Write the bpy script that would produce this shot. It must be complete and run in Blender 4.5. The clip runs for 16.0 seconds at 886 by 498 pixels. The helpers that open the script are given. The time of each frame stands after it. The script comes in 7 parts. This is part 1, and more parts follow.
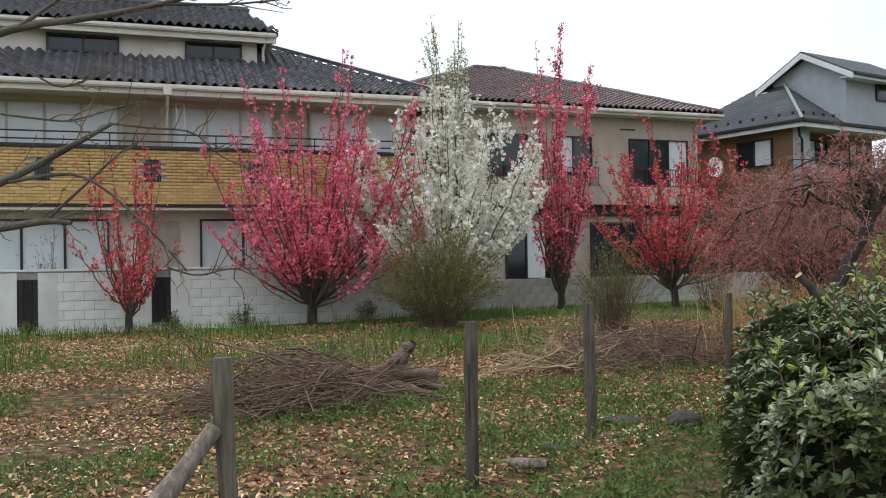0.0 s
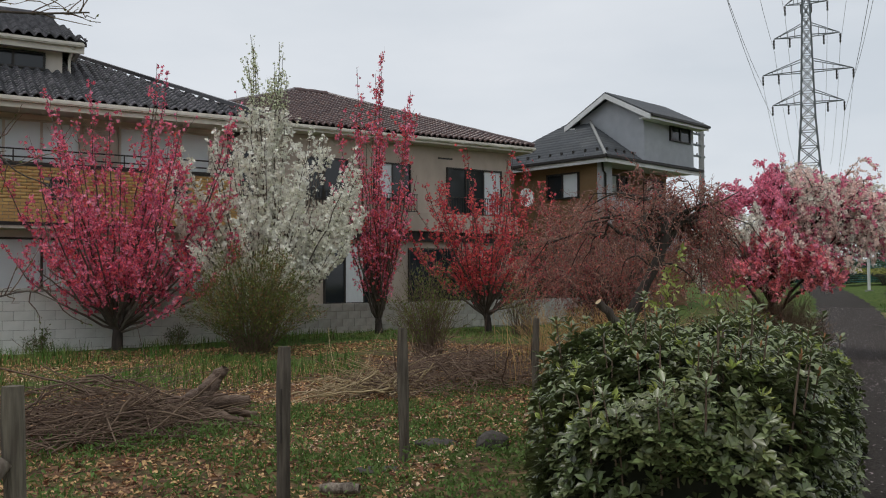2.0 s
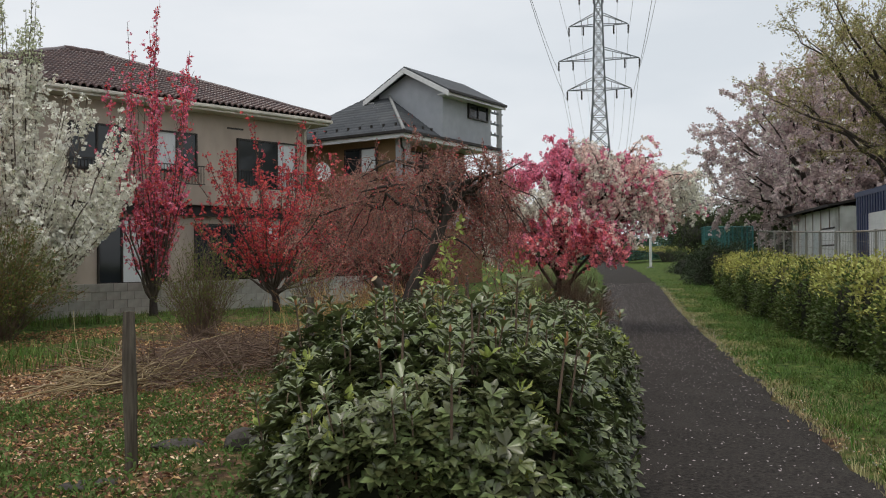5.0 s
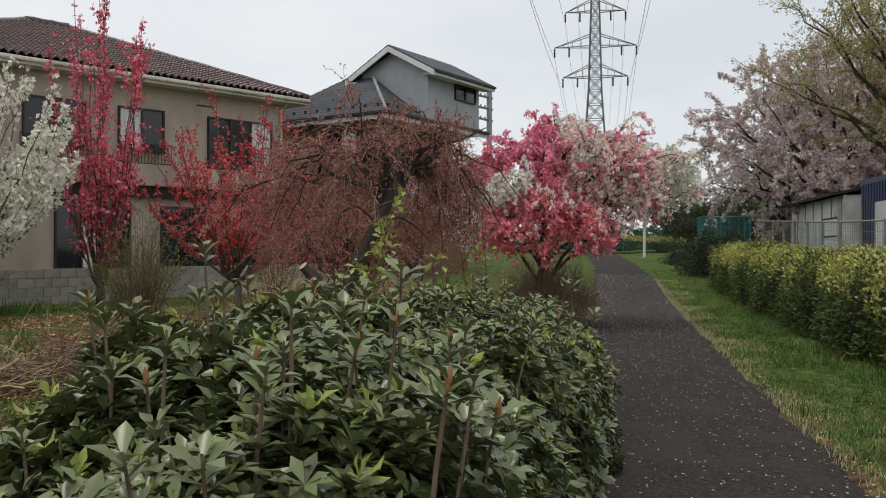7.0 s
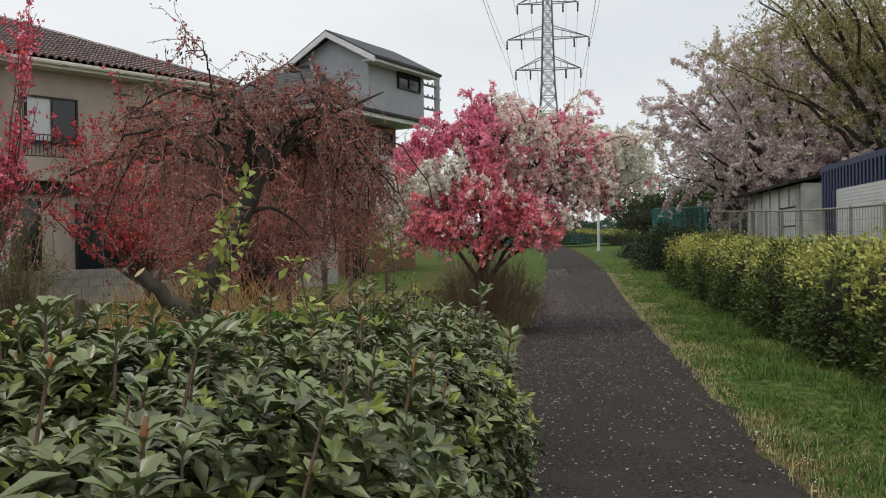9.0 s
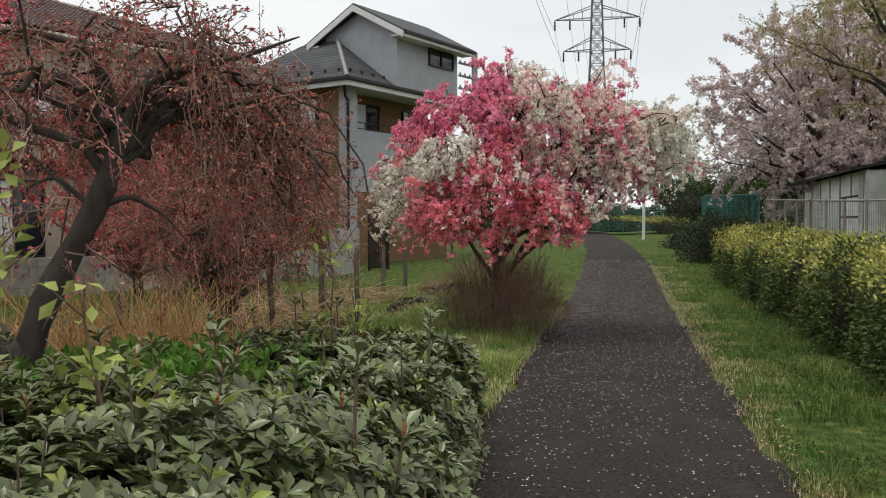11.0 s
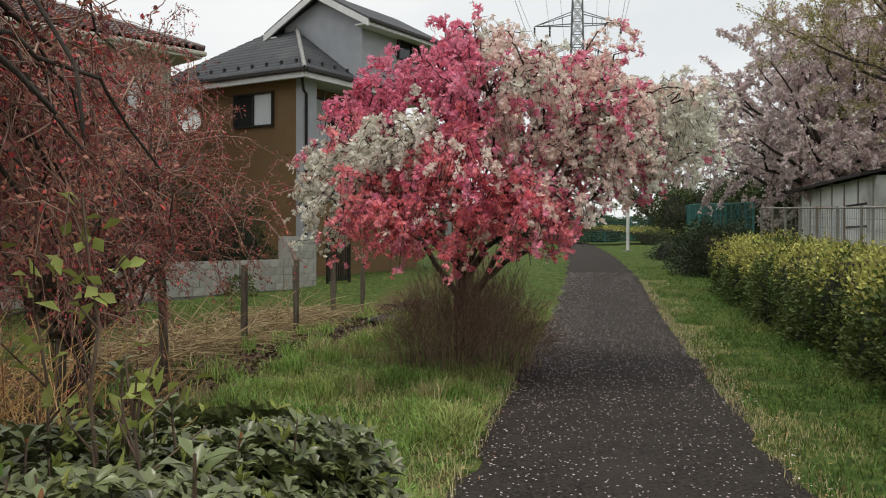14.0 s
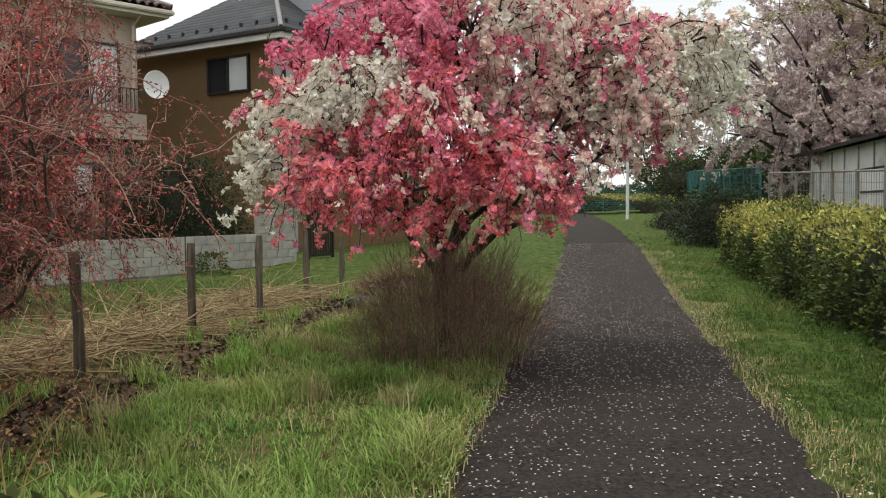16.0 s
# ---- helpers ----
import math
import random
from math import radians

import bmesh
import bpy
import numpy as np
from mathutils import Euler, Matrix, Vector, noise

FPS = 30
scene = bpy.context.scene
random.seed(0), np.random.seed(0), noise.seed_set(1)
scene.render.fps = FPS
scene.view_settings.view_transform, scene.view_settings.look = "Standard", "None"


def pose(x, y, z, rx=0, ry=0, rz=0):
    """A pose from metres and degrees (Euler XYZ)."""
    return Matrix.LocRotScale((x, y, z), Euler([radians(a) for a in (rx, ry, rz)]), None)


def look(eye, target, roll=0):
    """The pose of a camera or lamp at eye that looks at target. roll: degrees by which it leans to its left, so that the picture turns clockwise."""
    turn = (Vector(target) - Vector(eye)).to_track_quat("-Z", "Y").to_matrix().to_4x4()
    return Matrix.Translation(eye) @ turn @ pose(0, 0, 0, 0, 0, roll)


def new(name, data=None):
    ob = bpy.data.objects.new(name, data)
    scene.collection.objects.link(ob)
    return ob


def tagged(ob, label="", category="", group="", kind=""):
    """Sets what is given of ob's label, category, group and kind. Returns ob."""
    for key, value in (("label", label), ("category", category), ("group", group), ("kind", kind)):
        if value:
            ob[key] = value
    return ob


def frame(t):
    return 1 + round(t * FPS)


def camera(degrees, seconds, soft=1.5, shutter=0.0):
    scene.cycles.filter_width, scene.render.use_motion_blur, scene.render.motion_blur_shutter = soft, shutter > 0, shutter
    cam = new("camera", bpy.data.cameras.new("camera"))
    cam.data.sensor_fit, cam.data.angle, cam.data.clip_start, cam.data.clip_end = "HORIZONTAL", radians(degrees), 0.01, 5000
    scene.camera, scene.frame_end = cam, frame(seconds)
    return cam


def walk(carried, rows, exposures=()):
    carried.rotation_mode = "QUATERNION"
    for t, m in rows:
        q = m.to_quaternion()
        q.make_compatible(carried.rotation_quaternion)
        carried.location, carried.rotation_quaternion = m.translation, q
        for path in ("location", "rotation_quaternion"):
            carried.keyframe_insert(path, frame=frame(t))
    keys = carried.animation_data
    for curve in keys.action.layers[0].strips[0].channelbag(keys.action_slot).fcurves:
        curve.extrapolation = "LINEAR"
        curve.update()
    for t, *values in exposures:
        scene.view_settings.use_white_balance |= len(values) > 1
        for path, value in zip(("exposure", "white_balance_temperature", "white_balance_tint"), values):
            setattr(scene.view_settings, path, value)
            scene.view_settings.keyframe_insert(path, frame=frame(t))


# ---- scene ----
cam = camera(53.3, 16.0, 1.1)
PATH = [
    (0, (0.02, 0.017, 1.509), (-0.008, 2.017, 1.537), -0.9),
    (0.5, (0.02, 0.026, 1.518), (0.012, 2.025, 1.578), -0.5),
    (1, (0.019, -0.013, 1.516), (0.093, 1.984, 1.594), -0.4),
    (1.5, (0.034, -0.034, 1.509), (0.262, 1.951, 1.593), -0.5),
    (2, (0.042, -0.052, 1.514), (0.42, 1.911, 1.593), -0.3),
    (2.5, (0.068, 0.003, 1.507), (0.595, 1.931, 1.575), -0.1),
    (3, (0.121, 0.015, 1.508), (0.744, 1.915, 1.558), -0.3),
    (3.5, (0.231, 0.06, 1.496), (0.918, 1.938, 1.516), -0.7),
    (4, (0.352, 0.266, 1.487), (1.111, 2.116, 1.506), -0.5),
    (4.2, (0.404, 0.368, 1.497), (1.191, 2.207, 1.524), -0.7),
    (6.3, (1.403, 1.619, 1.438), (2.197, 3.455, 1.457), -0.3),
    (6.5, (1.519, 1.764, 1.453), (2.308, 3.602, 1.468), -0.3),
    (7, (1.757, 2.081, 1.44), (2.56, 3.913, 1.442), 0.1),
    (7.5, (2.006, 2.438, 1.46), (2.87, 4.242, 1.457), -0.5),
    (8, (2.322, 2.776, 1.477), (3.183, 4.581, 1.478), -1.0),
    (8.5, (2.614, 3.122, 1.455), (3.488, 4.921, 1.449), -0.9),
    (8.7, (2.735, 3.268, 1.45), (3.626, 5.058, 1.444), -0.8),
    (10.8, (4.208, 4.774, 1.554), (5.006, 6.607, 1.517), -0.2),
    (11, (4.298, 4.917, 1.572), (5.088, 6.753, 1.528), -0.1),
    (11.5, (4.453, 5.292, 1.592), (5.279, 7.114, 1.554), 0.3),
    (12, (4.707, 5.717, 1.568), (5.541, 7.535, 1.534), -0.5),
    (12.5, (4.946, 6.132, 1.563), (5.74, 7.967, 1.542), -0.7),
    (13, (5.141, 6.565, 1.576), (5.984, 8.378, 1.546), -0.4),
    (13.5, (5.467, 6.988, 1.563), (6.317, 8.797, 1.526), -0.2),
    (14, (5.704, 7.343, 1.545), (6.538, 9.161, 1.523), 0.2),
    (14.5, (5.882, 7.696, 1.56), (6.773, 9.487, 1.559), -0.5),
    (15, (6.157, 8.041, 1.556), (7.042, 9.834, 1.549), -1.1),
    (15.5, (6.367, 8.366, 1.544), (7.213, 10.178, 1.5), -0.4),
    (16, (6.559, 8.708, 1.545), (7.398, 10.522, 1.457), -0.5),
]
walk(cam, [(t, look(eye, target, roll)) for t, eye, target, roll in PATH],
     [(0, 0.36, 6250, 10), (0.5, 0.12, 6280, 10), (0.9, -0.05, 6320, 10), (1.5, -0.28, 6450, 10), (3.5, -0.13, 6650, 10), (8, -0.06, 6800, 10), (11, 0.08, 6950, 10), (14.5, 0.06, 7050, 10), (15, 0.02, 7060, 10), (15.5, -0.02, 7080, 10), (16, 0.32, 7100, 10)])

# ---- light: bright overcast sky, faint wide sun ----
world = bpy.data.worlds.new("overcast_sky")
scene.world = world
world.use_nodes = True
wn, wl = world.node_tree.nodes, world.node_tree.links
wn.clear()
w_out = wn.new("ShaderNodeOutputWorld")
w_bg = wn.new("ShaderNodeBackground")
w_sky = wn.new("ShaderNodeTexSky")
w_sky.sky_type, w_sky.sun_disc = "NISHITA", False
w_sky.sun_elevation, w_sky.sun_rotation = radians(72), radians(230)
w_scale = wn.new("ShaderNodeMix")
w_scale.data_type, w_scale.blend_type = "RGBA", "MULTIPLY"
w_scale.inputs["Factor"].default_value = 1.0
w_scale.inputs["B"].default_value = (0.1, 0.1, 0.1, 1)
wl.new(w_sky.outputs["Color"], w_scale.inputs["A"])
w_co = wn.new("ShaderNodeTexCoord")
w_map = wn.new("ShaderNodeMapping")
w_map.inputs["Scale"].default_value = (1.0, 1.0, 3.2)
wl.new(w_co.outputs["Generated"], w_map.inputs["Vector"])
w_noise = wn.new("ShaderNodeTexNoise")
w_noise.inputs["Scale"].default_value, w_noise.inputs["Detail"].default_value = 2.2, 5.0
wl.new(w_map.outputs["Vector"], w_noise.inputs["Vector"])
w_ramp = wn.new("ShaderNodeValToRGB")
w_ramp.color_ramp.elements[0].position, w_ramp.color_ramp.elements[0].color = 0.3, (0.66, 0.715, 0.775, 1)
w_ramp.color_ramp.elements[1].position, w_ramp.color_ramp.elements[1].color = 0.7, (0.83, 0.865, 0.91, 1)
wl.new(w_noise.outputs["Fac"], w_ramp.inputs["Fac"])
w_mix = wn.new("ShaderNodeMix")
w_mix.data_type = "RGBA"
w_mix.inputs["Factor"].default_value = 0.9
wl.new(w_scale.outputs["Result"], w_mix.inputs["A"])
wl.new(w_ramp.outputs["Color"], w_mix.inputs["B"])
wl.new(w_mix.outputs["Result"], w_bg.inputs["Color"])
w_bg.inputs["Strength"].default_value = 1.16
wl.new(w_bg.outputs["Background"], w_out.inputs["Surface"])

sun = new("sun", bpy.data.lights.new("sun", "SUN"))
sun.data.energy, sun.data.angle, sun.data.color = 1.2, radians(18), (1.0, 0.96, 0.9)
sun.matrix_world = look((0, 0, 60), (6, 5, 18))


# ---- materials ----
def mat(name, c1, c2=None, scale=6.0, rough=0.8, bump=0.0, bump_scale=40.0, metal=0.0, island=0.0, objrand=0.0, spec=0.3,
        trans=0.0, c3=None, stain_scale=0.6, stretch=None, sss=0.0):
    """Two-scale procedural surface: grain between c1 and c2, wide stains towards c3, fine relief, variation piece by piece."""
    m = bpy.data.materials.new(name)
    m.use_nodes = True
    nt = m.node_tree
    n, l = nt.nodes, nt.links
    bsdf = n["Principled BSDF"]
    bsdf.inputs["Roughness"].default_value = rough
    bsdf.inputs["Metallic"].default_value = metal
    bsdf.inputs["Specular IOR Level"].default_value = spec
    co = n.new("ShaderNodeTexCoord")
    vec = co.outputs["Object"]
    if stretch:
        mp = n.new("ShaderNodeMapping")
        mp.inputs["Scale"].default_value = stretch
        l.new(vec, mp.inputs["Vector"])
        vec = mp.outputs["Vector"]
    c2 = c2 or tuple(v * 0.75 for v in c1)
    tex = n.new("ShaderNodeTexNoise")
    tex.inputs["Scale"].default_value, tex.inputs["Detail"].default_value = scale, 6.0
    l.new(vec, tex.inputs["Vector"])
    ramp = n.new("ShaderNodeValToRGB")
    ramp.color_ramp.elements[0].position, ramp.color_ramp.elements[0].color = 0.32, (*c1, 1)
    ramp.color_ramp.elements[1].position, ramp.color_ramp.elements[1].color = 0.68, (*c2, 1)
    l.new(tex.outputs["Fac"], ramp.inputs["Fac"])
    col = ramp.outputs["Color"]
    if c3:
        st = n.new("ShaderNodeTexNoise")
        st.inputs["Scale"].default_value, st.inputs["Detail"].default_value = stain_scale, 4.0
        l.new(vec, st.inputs["Vector"])
        sr = n.new("ShaderNodeValToRGB")
        sr.color_ramp.elements[0].position, sr.color_ramp.elements[1].position = 0.48, 0.72
        l.new(st.outputs["Fac"], sr.inputs["Fac"])
        mx = n.new("ShaderNodeMix")
        mx.data_type = "RGBA"
        l.new(sr.outputs["Color"], mx.inputs["Factor"])
        l.new(col, mx.inputs["A"])
        mx.inputs["B"].default_value = (*c3, 1)
        col = mx.outputs["Result"]
    if island or objrand:
        src = n.new("ShaderNodeNewGeometry").outputs["Random Per Island"] if island else n.new("ShaderNodeObjectInfo").outputs["Random"]
        amount = island or objrand
        rng = n.new("ShaderNodeMapRange")
        rng.inputs["To Min"].default_value, rng.inputs["To Max"].default_value = 1 - amount, 1 + amount
        l.new(src, rng.inputs["Value"])
        hs = n.new("ShaderNodeHueSaturation")
        l.new(rng.outputs["Result"], hs.inputs["Value"])
        l.new(col, hs.inputs["Color"])
        hue = n.new("ShaderNodeMapRange")
        hue.inputs["To Min"].default_value, hue.inputs["To Max"].default_value = 0.5 - amount * 0.04, 0.5 + amount * 0.04
        l.new(src, hue.inputs["Value"])
        l.new(hue.outputs["Result"], hs.inputs["Hue"])
        col = hs.outputs["Color"]
    l.new(col, bsdf.inputs["Base Color"])
    if bump:
        bt = n.new("ShaderNodeTexNoise")
        bt.inputs["Scale"].default_value, bt.inputs["Detail"].default_value = bump_scale, 5.0
        l.new(vec, bt.inputs["Vector"])
        bp = n.new("ShaderNodeBump")
        bp.inputs["Strength"].default_value, bp.inputs["Distance"].default_value = bump, 0.02
        l.new(bt.outputs["Fac"], bp.inputs["Height"])
        l.new(bp.outputs["Normal"], bsdf.inputs["Normal"])
    if trans:
        tr = n.new("ShaderNodeBsdfTranslucent")
        l.new(col, tr.inputs["Color"])
        ms = n.new("ShaderNodeMixShader")
        ms.inputs["Fac"].default_value = trans
        l.new(bsdf.outputs["BSDF"], ms.inputs[1])
        l.new(tr.outputs["BSDF"], ms.inputs[2])
        l.new(ms.outputs["Shader"], n["Material Output"].inputs["Surface"])
    return m


def ground_material():
    """Soil and dry leaf litter where the attribute 'green' is low, grass and moss where it is high."""
    m = bpy.data.materials.new("ground")
    m.use_nodes = True
    n, l = m.node_tree.nodes, m.node_tree.links
    bsdf = n["Principled BSDF"]
    bsdf.inputs["Roughness"].default_value, bsdf.inputs["Specular IOR Level"].default_value = 0.95, 0.1
    co = n.new("ShaderNodeTexCoord")

    def noise_ramp(scale, stops, detail=6.0):
        t = n.new("ShaderNodeTexNoise")
        t.inputs["Scale"].default_value, t.inputs["Detail"].default_value = scale, detail
        l.new(co.outputs["Object"], t.inputs["Vector"])
        r = n.new("ShaderNodeValToRGB")
        r.color_ramp.elements[0].position, r.color_ramp.elements[0].color = stops[0][0], (*stops[0][1], 1)
        r.color_ramp.elements[1].position, r.color_ramp.elements[1].color = stops[-1][0], (*stops[-1][1], 1)
        for p, c in stops[1:-1]:
            e = r.color_ramp.elements.new(p)
            e.color = (*c, 1)
        l.new(t.outputs["Fac"], r.inputs["Fac"])
        return t, r
    _, soil = noise_ramp(9.0, [(0.3, (0.035, 0.024, 0.017)), (0.47, (0.10, 0.062, 0.04)), (0.6, (0.21, 0.12, 0.07)), (0.74, (0.36, 0.24, 0.15))])
    _, grass = noise_ramp(7.0, [(0.3, (0.030, 0.052, 0.014)), (0.5, (0.070, 0.115, 0.028)), (0.72, (0.18, 0.20, 0.065))])
    at = n.new("ShaderNodeAttribute")
    at.attribute_name = "green"
    edge, er = noise_ramp(3.0, [(0.35, (0, 0, 0)), (0.65, (1, 1, 1))])
    add = n.new("ShaderNodeMath")
    add.operation = "ADD"
    l.new(at.outputs["Fac"], add.inputs[0])
    sub = n.new("ShaderNodeMath")
    sub.operation = "MULTIPLY_ADD"
    sub.inputs[1].default_value, sub.inputs[2].default_value = 0.9, -0.45
    l.new(er.outputs["Color"], sub.inputs[0])
    l.new(sub.outputs[0], add.inputs[1])
    clamp = n.new("ShaderNodeClamp")
    l.new(add.outputs[0], clamp.inputs["Value"])
    mx = n.new("ShaderNodeMix")
    mx.data_type = "RGBA"
    l.new(clamp.outputs["Result"], mx.inputs["Factor"])
    l.new(soil.outputs["Color"], mx.inputs["A"])
    l.new(grass.outputs["Color"], mx.inputs["B"])
    l.new(mx.outputs["Result"], bsdf.inputs["Base Color"])
    bt = n.new("ShaderNodeTexNoise")
    bt.inputs["Scale"].default_value, bt.inputs["Detail"].default_value = 28.0, 6.0
    l.new(co.outputs["Object"], bt.inputs["Vector"])
    bp = n.new("ShaderNodeBump")
    bp.inputs["Strength"].default_value, bp.inputs["Distance"].default_value = 0.9, 0.05
    l.new(bt.outputs["Fac"], bp.inputs["Height"])
    l.new(bp.outputs["Normal"], bsdf.inputs["Normal"])
    return m


def glass_material():
    m = bpy.data.materials.new("window_glass")
    m.use_nodes = True
    b = m.node_tree.nodes["Principled BSDF"]
    b.inputs["Base Color"].default_value = (0.02, 0.024, 0.028, 1)
    b.inputs["Roughness"].default_value, b.inputs["Specular IOR Level"].default_value = 0.06, 0.5
    return m


